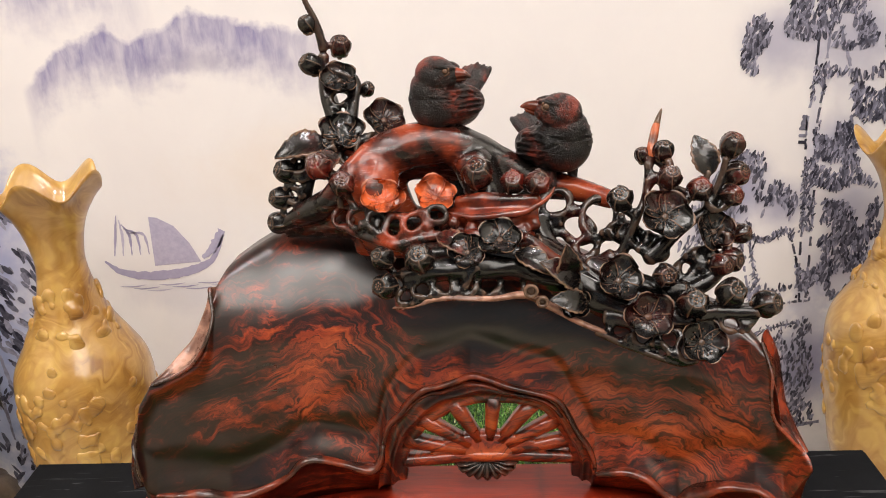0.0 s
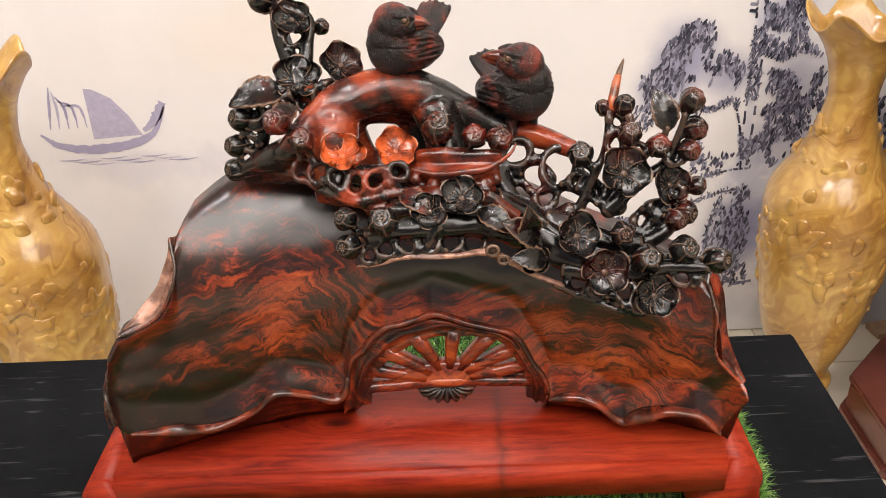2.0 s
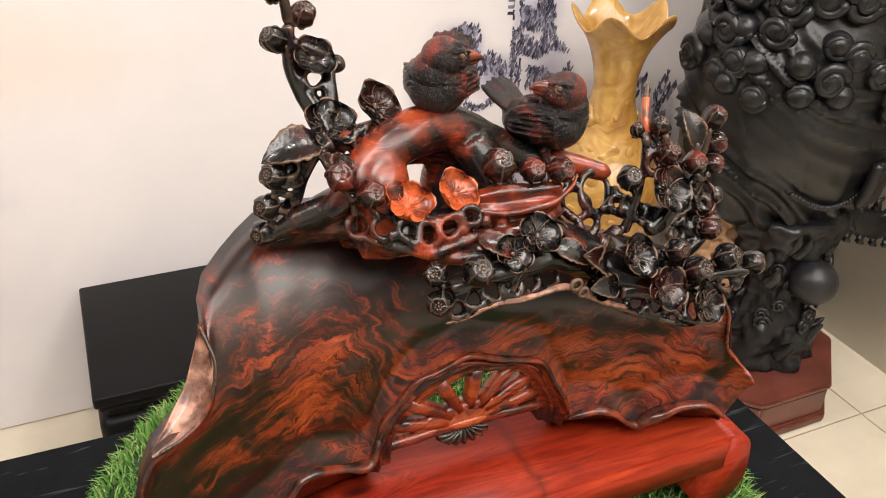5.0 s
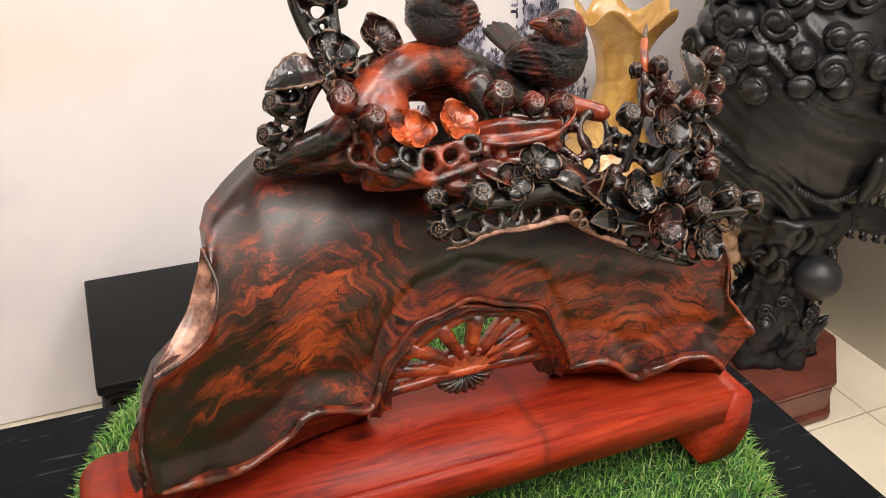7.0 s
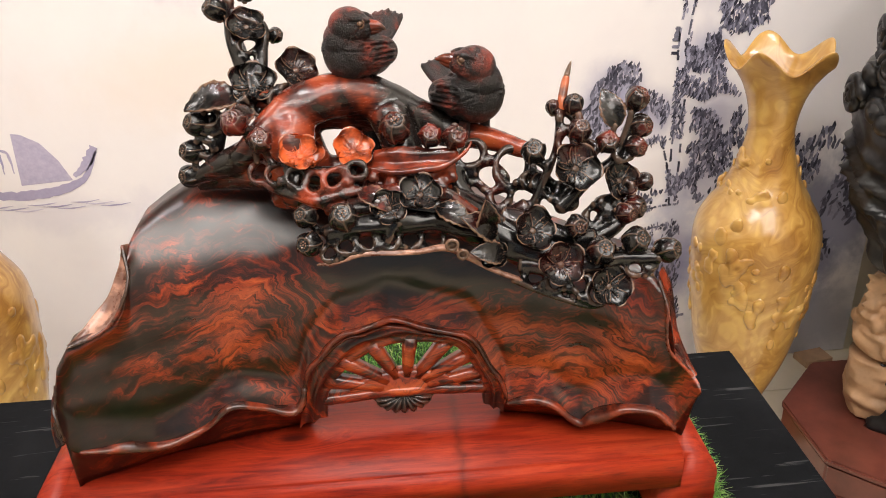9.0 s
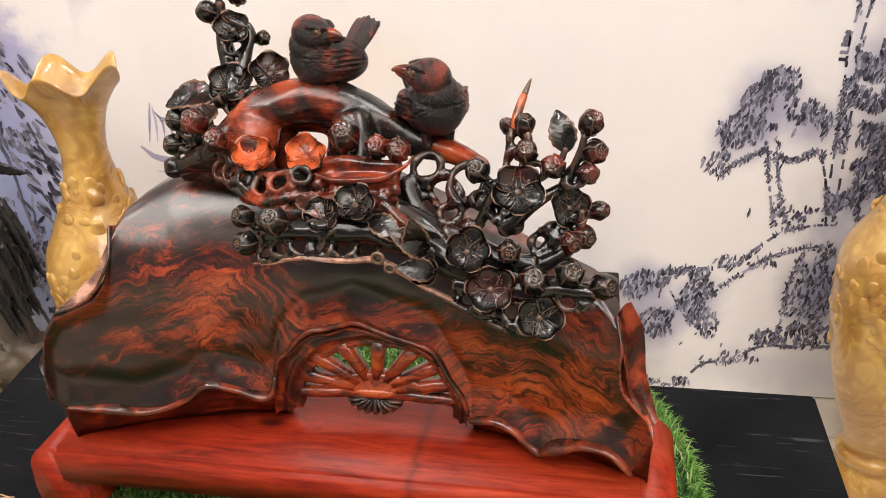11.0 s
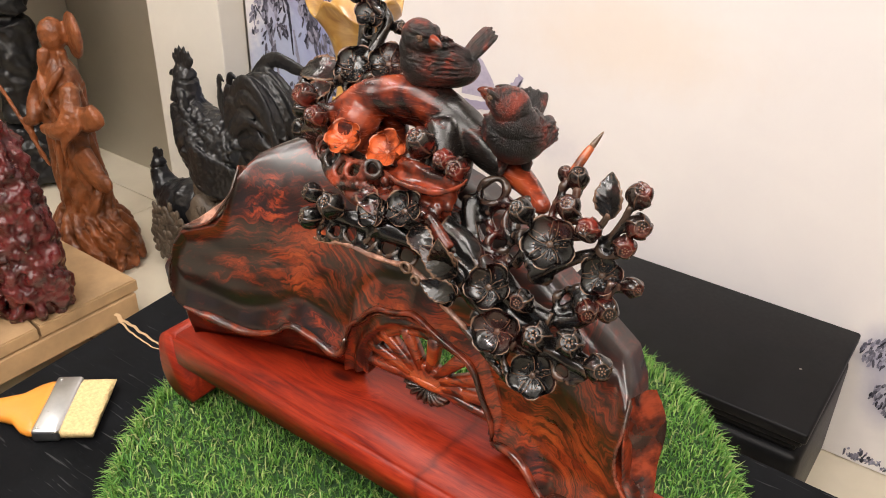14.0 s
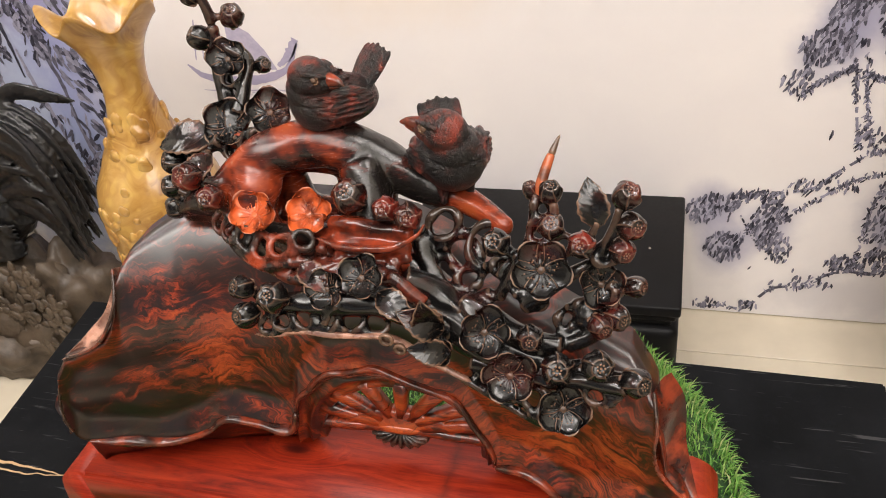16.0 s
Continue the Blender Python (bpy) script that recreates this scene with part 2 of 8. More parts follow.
def red_stand_wood():
    """Red lacquer over a long straight grain, with a dark knot and a healed crack."""
    m, nt, b = material("red_lacquered_wood", 0.28, 0, 0.0, 0.16, 0.22)
    v = coords(nt, (1, 1, 1), (0, 0, 0), "obj")
    knot = node(nt, "ShaderNodeVectorMath", {0: node(nt, "ShaderNodeVectorMath", {0: v, 1: (KNOT[0], KNOT[1], 0.076)}, operation="SUBTRACT").outputs[0], 1: (1.0, 2.2, 2.0)}, operation="MULTIPLY").outputs[0]
    kd = node(nt, "ShaderNodeVectorMath", {0: knot}, operation="LENGTH").outputs["Value"]
    near = node(nt, "ShaderNodeMapRange", {0: kd, 1: 0.0, 2: 0.05, 3: 1.0, 4: 0.0}).outputs[0]
    s = node(nt, "ShaderNodeMapping", {"Vector": v, "Scale": (0.9, 7, 7)}).outputs[0]
    s = node(nt, "ShaderNodeVectorMath", {0: s, 1: node(nt, "ShaderNodeVectorMath", {0: (0.0, 0.22, 0.22), 1: near}, operation="MULTIPLY").outputs[0]}, operation="ADD").outputs[0]
    g = noise_tex(nt, s, 13, 6, 0.65, 1.2)
    fine = noise_tex(nt, node(nt, "ShaderNodeMapping", {"Vector": v, "Scale": (7, 150, 150)}).outputs[0], 1.0, 4, 0.65, 0.8)
    pores = noise_tex(nt, node(nt, "ShaderNodeMapping", {"Vector": v, "Scale": (3, 40, 40)}).outputs[0], 22, 2, 0.5)
    big = noise_tex(nt, v, 7, 3, 0.5, 0.3)
    f = math_node(nt, "ADD", math_node(nt, "MULTIPLY", g, 0.5), math_node(nt, "MULTIPLY", big, 0.3))
    f = math_node(nt, "ADD", f, math_node(nt, "MULTIPLY", fine, 0.2))
    col = ramp(nt, f, [(0.34, (0.07, 0.005, 0.004)), (0.44, (0.20, 0.014, 0.006)), (0.54, (0.32, 0.028, 0.009)), (0.66, (0.44, 0.055, 0.016))])
    col = mixc(nt, math_node(nt, "MULTIPLY", ramp(nt, pores, [(0.3, (1, 1, 1)), (0.42, (0, 0, 0))]), 0.4), col, (0.06, 0.006, 0.004))
    eye = ramp(nt, math_node(nt, "ADD", kd, math_node(nt, "MULTIPLY", fine, 0.012)), [(0.011, (1, 1, 1)), (0.022, (0, 0, 0))])
    col = mixc(nt, math_node(nt, "MULTIPLY", eye, 0.85), col, (0.035, 0.006, 0.005))
    x = node(nt, "ShaderNodeSeparateXYZ", {0: v}).outputs[0]
    wob = math_node(nt, "MULTIPLY", math_node(nt, "SUBTRACT", noise_tex(nt, v, 70, 4, 0.6), 0.5), 0.012)
    gap = math_node(nt, "ABSOLUTE", math_node(nt, "SUBTRACT", math_node(nt, "ADD", x, wob), CRACK_X))
    line = ramp(nt, gap, [(0.0012, (1, 1, 1)), (0.005, (0, 0, 0))])
    col = mixc(nt, math_node(nt, "MULTIPLY", line, 0.55), col, (0.06, 0.007, 0.005))
    nt.links.new(col, b.inputs["Base Color"])
    rough_from(nt, b, g, 0.30, 0.44)
    bump(nt, b, math_node(nt, "ADD", pores, big), 0.06, 0.001)
    return m


def vase_wood():
    """Varnished pale-gold root wood with swirls and burr eyes."""
    m, nt, b = material("golden_root_wood", 0.28, 0, 0.7, 0.08)
    v = coords(nt, (1, 1, 0.8), (0.3, 0.2, 0), "obj")
    warp = node(nt, "ShaderNodeTexNoise", {"Vector": v, "Scale": 5.0, "Detail": 3.0, "Roughness": 0.55, "Distortion": 0.6}).outputs[1]
    off = node(nt, "ShaderNodeVectorMath", {0: warp, 1: (0.5, 0.5, 0.5)}, operation="SUBTRACT").outputs[0]
    off = node(nt, "ShaderNodeVectorMath", {0: off, 1: (0.30, 0.30, 0.34)}, operation="MULTIPLY").outputs[0]
    vv = node(nt, "ShaderNodeVectorMath", {0: v, 1: off}, operation="ADD").outputs[0]
    w = noise_tex(nt, node(nt, "ShaderNodeMapping", {"Vector": vv, "Scale": (9, 9, 46)}).outputs[0], 1.0, 5, 0.6, 0.6)
    big = noise_tex(nt, v, 8, 3, 0.5, 0.5)
    eyes = node(nt, "ShaderNodeTexVoronoi", {"Vector": vv, "Scale": 48}, feature="SMOOTH_F1").outputs[0]
    f = math_node(nt, "ADD", math_node(nt, "MULTIPLY", w, 0.55), math_node(nt, "MULTIPLY", big, 0.5))
    col = ramp(nt, f, [(0.36, (0.24, 0.10, 0.020)), (0.47, (0.40, 0.205, 0.045)), (0.57, (0.50, 0.285, 0.075)), (0.70, (0.62, 0.39, 0.13))])
    spot = ramp(nt, math_node(nt, "ADD", eyes, math_node(nt, "SUBTRACT", 0.75, big)), [(0.40, (1, 1, 1)), (0.62, (0, 0, 0))])
    col = mixc(nt, math_node(nt, "MULTIPLY", spot, 0.35), col, (0.72, 0.48, 0.13))
    nt.links.new(col, b.inputs["Base Color"])
    bump(nt, b, math_node(nt, "ADD", big, math_node(nt, "MULTIPLY", w, 0.3)), 0.16, 0.004, True)
    return m


def plain(name, col, rough=0.5, var=0.15, scale=20.0, metal=0.0, coat=0.0, bumps=0.1, bscale=120.0, kind="pos", bdist=0.001, spec=0.5):
    m, nt, b = material(name, rough, metal, coat, spec=spec)
    v = coords(nt, kind=kind)
    n1 = noise_tex(nt, v, scale, 4, 0.6)
    lo = tuple(max(0, c * (1 - var)) for c in col)
    hi = tuple(min(1, c * (1 + var)) for c in col)
    nt.links.new(ramp(nt, n1, [(0.3, lo), (0.7, hi)]), b.inputs["Base Color"])
    n2 = noise_tex(nt, v, bscale, 3, 0.6)
    rough_from(nt, b, n2, rough * 0.8, min(1, rough * 1.2))
    if bumps:
        bump(nt, b, n2, bumps, bdist)
    return m


def grass_mat():
    m, nt, b = material("artificial_grass_blades", 0.5, 0, 0, spec=0.35)
    rnd = node(nt, "ShaderNodeNewGeometry").outputs["Random Per Island"]
    big = noise_tex(nt, coords(nt), 22, 2)
    col = ramp(nt, rnd, [(0.0, (0.045, 0.13, 0.024)), (0.35, (0.11, 0.28, 0.045)), (0.7, (0.20, 0.39, 0.07)), (0.88, (0.32, 0.46, 0.13)), (1.0, (0.46, 0.46, 0.22))])
    col = mixc(nt, math_node(nt, "MULTIPLY", big, 0.35), col, (0.03, 0.15, 0.02))
    nt.links.new(col, b.inputs["Base Color"])
    return m


def table_black():
    m, nt, b = material("scuffed_black_board", 0.5, 0, 0, spec=0.06)
    v = coords(nt)
    n1 = noise_tex(nt, v, 9, 5, 0.6)
    dust = noise_tex(nt, v, 55, 5, 0.7)
    sc = node(nt, "ShaderNodeMapping", {"Vector": v, "Rotation": (0, 0, 0.6), "Scale": (3, 40, 1)}).outputs[0]
    scr = ramp(nt, noise_tex(nt, sc, 5, 2, 0.5, 0.8), [(0.67, (0, 0, 0)), (0.73, (1, 1, 1))])
    sc2 = node(nt, "ShaderNodeMapping", {"Vector": v, "Rotation": (0, 0, -0.9), "Scale": (2.5, 46, 1)}).outputs[0]
    scr2 = ramp(nt, noise_tex(nt, sc2, 4, 2, 0.5, 0.8), [(0.68, (0, 0, 0)), (0.74, (1, 1, 1))])
    col = ramp(nt, n1, [(0.3, (0.004, 0.0043, 0.005)), (0.7, (0.009, 0.0095, 0.011))])
    col = mixc(nt, math_node(nt, "MULTIPLY", ramp(nt, dust, [(0.55, (0, 0, 0)), (0.75, (1, 1, 1))]), 0.09), col, (0.05, 0.052, 0.058))
    col = mixc(nt, math_node(nt, "MULTIPLY", math_node(nt, "ADD", scr, scr2), 0.25), col, (0.16, 0.16, 0.165))
    nt.links.new(col, b.inputs["Base Color"])
    rough_from(nt, b, dust, 0.60, 0.82)
    bump(nt, b, dust, 0.1, 0.001)
    return m


KNOT, CRACK_X = (-0.068, 0.004), 0.066
M_BURL = burl_wood()
M_DARK = carved_wood("carved_black_rosewood", (0.005, 0.0045, 0.0045), (0.085, 0.012, 0.008), 0.56, 0.78, 22, 0.8, (0.16, 0.26))
M_RED = carved_wood("carved_red_rosewood", (0.012, 0.007, 0.006), (0.135, 0.015, 0.009), 0.44, 0.64, 45)
M_STUMP = carved_wood("smooth_two_tone_rosewood", (0.010, 0.008, 0.007), (0.27, 0.040, 0.014), 0.45, 0.60, 24, 0.15, (0.22, 0.34))
M_LIMB = limb_wood()
M_LIP = carved_wood("polished_rosewood_lip", (0.018, 0.006, 0.005), (0.24, 0.034, 0.012), 0.40, 0.66, 45, 0.12, (0.14, 0.24))
# pale tones that stand in for highlights on the web's foot and the left flange
M_RIM = carved_wood("pale_highlight_rosewood", (0.10, 0.035, 0.022), (0.46, 0.24, 0.17), 0.34, 0.60, 60, 0.3, (0.22, 0.34))
M_THORN = carved_wood("orange_sapwood_tip", (0.05, 0.012, 0.006), (0.40, 0.085, 0.026), 0.35, 0.55, 60, 0.2)
M_ORANGE = carved_wood("carved_orange_heartwood", (0.08, 0.011, 0.006), (0.58, 0.105, 0.026), 0.30, 0.54, 60)
M_FEATHER = feather_wood()
M_STAND = red_stand_wood()
M_VASE = vase_wood()
M_GRASS = grass_mat()
M_MAT = plain("green_mat_backing", (0.02, 0.06, 0.015), 0.9)
M_TABLE = table_black()
M_BOX = plain("satin_black_lacquer", (0.005, 0.005, 0.0055), 0.42, 0.3, 12, bumps=0.05, spec=0.14)
M_BLACKWOOD = plain("carved_black_wood", (0.012, 0.012, 0.013), 0.30, 0.35, 14, bumps=0.25, bscale=110, bdist=0.002, spec=0.5)
M_PALEWOOD = plain("carved_pale_wood", (0.40, 0.24, 0.13), 0.5, 0.3, 16, bumps=0.3, bscale=80, bdist=0.003)
M_MANWOOD = plain("carved_orange_brown_wood", (0.20, 0.060, 0.018), 0.38, 0.6, 18, bumps=0.5, bscale=60, bdist=0.006)
M_REDROOT = plain("carved_dark_red_root", (0.085, 0.009, 0.009), 0.28, 0.95, 22, coat=0.3, bumps=0.6, bscale=55, bdist=0.008)
M_ROOTGREY = plain("carved_grey_brown_root", (0.085, 0.062, 0.042), 0.5, 0.5, 16, bumps=0.4, bscale=70, bdist=0.004)
M_PALLET = plain("pale_pine_board", (0.42, 0.27, 0.14), 0.6, 0.25, 9, bumps=0.15)
M_PLINTH = plain("red_brown_plinth_wood", (0.13, 0.036, 0.024), 0.35, 0.35, 12, coat=0.2)
M_WALL = plain("cream_wall_paint", (0.78, 0.74, 0.66), 0.7, 0.04, 5, bumps=0.05)
M_CEIL = plain("white_ceiling_paint", (0.62, 0.61, 0.60), 0.8, 0.03, 5)
M_TILE = plain("cream_floor_tile", (0.68, 0.61, 0.48), 0.22, 0.07, 6, bumps=0.02)
M_GROUT = plain("grey_grout", (0.36, 0.33, 0.29), 0.9, 0.15, 40)
M_BRISTLE = plain("blond_bristles", (0.66, 0.50, 0.24), 0.7, 0.2, 300, bumps=0.4, bscale=500)
M_FERRULE = plain("steel_ferrule", (0.62, 0.63, 0.65), 0.3, 0.1, 40, metal=1.0, bumps=0.05)
M_HANDLE = plain("orange_brush_handle", (0.75, 0.28, 0.035), 0.35, 0.1, 20, coat=0.3, bumps=0.02)
# ---- mesh helpers ----
BASES = {}


def thing(name, base, label, category, group="", kind="", yaw=0.0):
    ob = new(name)
    ob.empty_display_size = 0.05
    m = pose(*base, 0, 0, yaw)
    ob.matrix_basis = m
    BASES[ob.name] = m
    return tagged(ob, label, category, group, kind)


def shade(me, smooth=True):
    me.polygons.foreach_set("use_smooth", [smooth] * len(me.polygons))
    me.update()


def part(name, bm, mat, parent, label="", smooth=True, placed=False):
    """Links a bmesh as one mesh object under a thing or a part. The bmesh is in world metres unless placed."""
    me = bpy.data.meshes.new(name)
    root = parent
    while root is not None and root.parent is not None:
        root = root.parent
    if root is not None and not placed:
        bmesh.ops.transform(bm, matrix=BASES[root.name].inverted(), verts=bm.verts)
    bmesh.ops.recalc_face_normals(bm, faces=bm.faces)
    bm.to_mesh(me)
    bm.free()
    shade(me, smooth)
    for mm in (mat if isinstance(mat, (list, tuple)) else [mat]):
        me.materials.append(mm)
    ob = new(name, me)
    ob.parent = parent
    return tagged(ob, label)


def solo(name, bm, mat, label="", category="", kind="", group="", smooth=True):
    ob = part(name, bm, mat, None, "", smooth)
    return tagged(ob, label, category, group, kind)


def box_bm(cx, cy, cz, sx, sy, sz, bev=0.003, seg=2, m=None):
    bm = bmesh.new()
    bmesh.ops.create_cube(bm, size=1, matrix=Matrix.Translation((cx, cy, cz)) @ Matrix.Diagonal((sx, sy, sz, 1)))
    if bev:
        bmesh.ops.bevel(bm, geom=bm.edges[:], offset=bev, segments=seg, affect="EDGES", profile=0.5)
    if m is not None:
        bmesh.ops.transform(bm, matrix=m, verts=bm.verts)
    return bm


def rings_into(bm, rings, cap=True, closed=True):
    """Skin a list of rings of vertices."""
    vs = [[bm.verts.new(p) for p in r] for r in rings]
    n = len(vs[0])
    for a, c in zip(vs, vs[1:]):
        for i in range(n if closed else n - 1):
            j = (i + 1) % n
            bm.faces.new((a[i], a[j], c[j], c[i]))
    if cap:
        bm.faces.new(vs[0][::-1])
        bm.faces.new(vs[-1])
    return vs


def catmull(pts, n):
    """A smooth line of n points through control tuples of any length."""
    p = np.array(pts, float)
    p = np.vstack([2 * p[0] - p[1], p, 2 * p[-1] - p[-2]])
    out = []
    for s in np.linspace(0, len(pts) - 1, n):
        i = min(int(s), len(pts) - 2)
        u = s - i
        a, c, d, e = p[i:i + 4]
        out.append(0.5 * (2 * c + (d - a) * u + (2 * a - 5 * c + 4 * d - e) * u * u + (3 * c - a - 3 * d + e) * u ** 3))
    return np.array(out)


def tube_into(bm, pts, n=24, sides=8, flat=1.0, up=(0, 0, 1), wob=0.0, round_end=True):
    """A tube along control points (x, y, z, r); flat squeezes it along its second axis."""
    c = catmull(pts, n)
    rings = []
    for k in range(n):
        t = c[min(k + 1, n - 1), :3] - c[max(k - 1, 0), :3]
        t = Vector(t).normalized()
        s = t.cross(Vector(up))
        if s.length < 1e-3:
            s = t.cross(Vector((1, 0, 0)))
        s.normalize()
        q = s.cross(t)
        r = max(c[k, 3], 1e-5)
        if round_end and k in (0, n - 1):
            r *= 0.35
        ring = []
        for i in range(sides):
            a = 2 * math.pi * i / sides
            w = 1 + wob * noise.noise(Vector(c[k, :3]) * 60 + Vector((math.cos(a), math.sin(a), 0)) * 1.5) if wob else 1
            ring.append(Vector(c[k, :3]) + (s * math.cos(a) * flat + q * math.sin(a)) * r * w)
        rings.append(ring)
    rings_into(bm, rings)
    return bm


def tube(pts, **k):
    return tube_into(bmesh.new(), pts, **k)


def blob_into(bm, c, r, rot=(0, 0, 0), seg=20, rng=14, bumpy=0.0, freq=30.0):
    m = pose(*c, *rot) @ Matrix.Diagonal((*r, 1))
    vs = bmesh.ops.create_uvsphere(bm, u_segments=seg, v_segments=rng, radius=1, matrix=m)["verts"]
    if bumpy:
        cc = Vector(c)
        for v in vs:
            d = v.co - cc
            v.co = cc + d * (1 + bumpy * noise.noise(v.co * freq))
    return bm


def lathe_into(bm, prof, centre, seg=64, wave=None):
    rings = []
    for k, (r, z) in enumerate(prof):
        ring = []
        for i in range(seg):
            a = 2 * math.pi * i / seg
            rr, zz = (r, z) if wave is None else wave(k, a, r, z)
            ring.append((centre[0] + rr * math.cos(a), centre[1] + rr * math.sin(a), centre[2] + zz))
        rings.append(ring)
    rings_into(bm, rings)
    return bm


def prism(poly, axis, lo, hi):
    """Extrude a closed polygon of (u, v) pairs along an axis: x gives (y, z), y gives (x, z), z gives (x, y)."""
    bm = bmesh.new()
    put = {"x": lambda u, v, w: (w, u, v), "y": lambda u, v, w: (u, w, v), "z": lambda u, v, w: (u, v, w)}[axis]
    rings_into(bm, [[put(u, v, lo) for u, v in poly], [put(u, v, hi) for u, v in poly]])
    return bm


def remeshed(ob, voxel, smooth=6, fac=0.5, disp=0.0, size=0.05):
    md = ob.modifiers.new("remesh", "REMESH")
    md.mode, md.voxel_size, md.use_smooth_shade = "VOXEL", voxel, True
    if smooth:
        sm = ob.modifiers.new("smooth", "SMOOTH")
        sm.factor, sm.iterations = fac, smooth
    if disp:
        tx = bpy.data.textures.new("carving", "CLOUDS")
        tx.noise_scale, tx.noise_depth = size, 2
        dm = ob.modifiers.new("carving", "DISPLACE")
        dm.texture, dm.strength, dm.mid_level, dm.texture_coords = tx, disp, 0.5, "LOCAL"
    return ob


def lerp_curve(pts):
    xs, ys = zip(*pts)
    return lambda x: float(np.interp(x, xs, ys))
# ---- room ----
WALL_Y, X_L, X_R, Y_F = 1.15, -2.3, 1.42, -4.5
TABLE_Z = 0.564


def room():
    t = 0.12
    solo("floor", box_bm((X_L + X_R) / 2, (Y_F + WALL_Y) / 2, -0.056, X_R - X_L + 2 * t, WALL_Y - Y_F + 2 * t, 0.1, 0), M_GROUT, "cream tiled shop floor with thin grey joints", "floor", "structure")
    solo("ceiling", box_bm((X_L + X_R) / 2, (Y_F + WALL_Y) / 2, ROOM_H + 0.05, X_R - X_L + 2 * t, WALL_Y - Y_F + 2 * t, 0.1, 0), M_CEIL, "plain white painted ceiling with light panels", "ceiling", "structure")
    h = ROOM_H + 0.006
    solo("wall_back", box_bm((X_L + X_R) / 2, WALL_Y + t / 2 + 0.003, h / 2 - 0.006, X_R - X_L + 2 * t, t, h, 0), M_WALL, "cream wall behind the ink mural", "wall", "structure")
    solo("wall_left", box_bm(X_L - t / 2, (Y_F + WALL_Y) / 2, h / 2 - 0.006, t, WALL_Y - Y_F, h, 0), M_WALL, "plain cream side wall beside the statues", "wall", "structure")
    solo("wall_right", box_bm(X_R + t / 2, (Y_F + WALL_Y) / 2, h / 2 - 0.006, t, WALL_Y - Y_F, h, 0), M_WALL, "plain cream side wall behind the black statue", "wall", "structure")
    ox0, ox1 = -0.2 - DOOR_W / 2, -0.2 + DOOR_W / 2
    # unseen front wall, its dark colour chosen to cut pale reflections in the carving
    for ax, bx, az, bz in ((X_L - t, ox0, -0.006, h - 0.006), (ox1, X_R + t, -0.006, h - 0.006), (ox0, ox1, DOOR_H, h - 0.006)):
        solo("wall_front", box_bm((ax + bx) / 2, Y_F - t / 2, (az + bz) / 2, bx - ax, t, bz - az, 0), M_PLINTH, "unseen red-brown front wall, darkened to deepen reflections, beside the shopfront opening", "wall", "structure")
    solo("pilaster", box_bm(-1.575, WALL_Y - 0.045, h / 2 - 0.004, 0.31, 0.09, h - 0.004, 0.004), M_WALL, "shallow cream pilaster at the end of the mural", "pilaster", "structure", smooth=False)
    for px, py, w, d, watts in PANELS:
        shape = "square" if w < 1 else "large"
        th = thing("ceiling_light", (px, py, ROOM_H - 0.02), shape + " white ceiling light panel with a slim frame", "ceiling light", "ceiling lights")
        for dx, dy, sx, sy in ((-w / 2 - 0.02, 0, 0.02, d + 0.06), (w / 2 + 0.02, 0, 0.02, d + 0.06), (0, -d / 2 - 0.02, w + 0.02, 0.02), (0, d / 2 + 0.02, w + 0.02, 0.02)):
            part("rim", box_bm(px + dx, py + dy, ROOM_H - 0.016, sx, sy, 0.03, 0), M_CEIL, th, smooth=False)


room()


def track_spots():
    rail = thing("light_track", (-0.35, -0.35, ROOM_H), "white ceiling track with four round spotlights, the leftmost an added one", "track light")
    part("rail", box_bm(-0.35, -0.35, ROOM_H - 0.012, 3.2, 0.035, 0.024, 0.002), M_CEIL, rail, smooth=False)
    for px in (-1.85, -1.0, 0.0, 1.0):
        m = look((px, -0.35, ROOM_H - 0.10), (px, 1.15, 0.75))
        bm = bmesh.new()
        bmesh.ops.create_cone(bm, cap_ends=False, segments=24, radius1=0.045, radius2=0.035, depth=0.09, matrix=m @ pose(0, 0, 0.02))
        bmesh.ops.solidify(bm, geom=bm.faces[:], thickness=0.003)
        part("spot_head", bm, M_CEIL, rail)


track_spots()


def black_table():
    x0, x1, y0, y1, tz = -0.557, 0.477, -0.42, 0.374, TABLE_Z
    th = thing("display_table", ((x0 + x1) / 2, (y0 + y1) / 2, 0), "low display table with a scuffed matt black top", "table")
    bm = prism([(-0.490, y0), (x1 - 0.004, y0), (x1, y1), (x0, y1 + 0.018)], "z", tz - 0.035, tz)
    bmesh.ops.bevel(bm, geom=bm.edges[:], offset=0.003, segments=2, affect="EDGES")
    part("tabletop", bm, M_TABLE, th, smooth=False)
    for sx in (-0.46, 0.42):
        for sy in (y0 + 0.05, y1 - 0.05):
            part("leg", box_bm(sx, sy, (tz - 0.035) / 2, 0.06, 0.06, tz - 0.035, 0.003), M_BOX, th, smooth=False)
    for sy in (y0 + 0.05, y1 - 0.05):
        part("apron", box_bm(-0.02, sy, tz - 0.08, 0.82, 0.025, 0.085, 0.002), M_BOX, th, smooth=False)


black_table()

GRASS_C, GRASS_R = (0.020, 0.071), 0.290
MAT_Z = TABLE_Z + 0.084


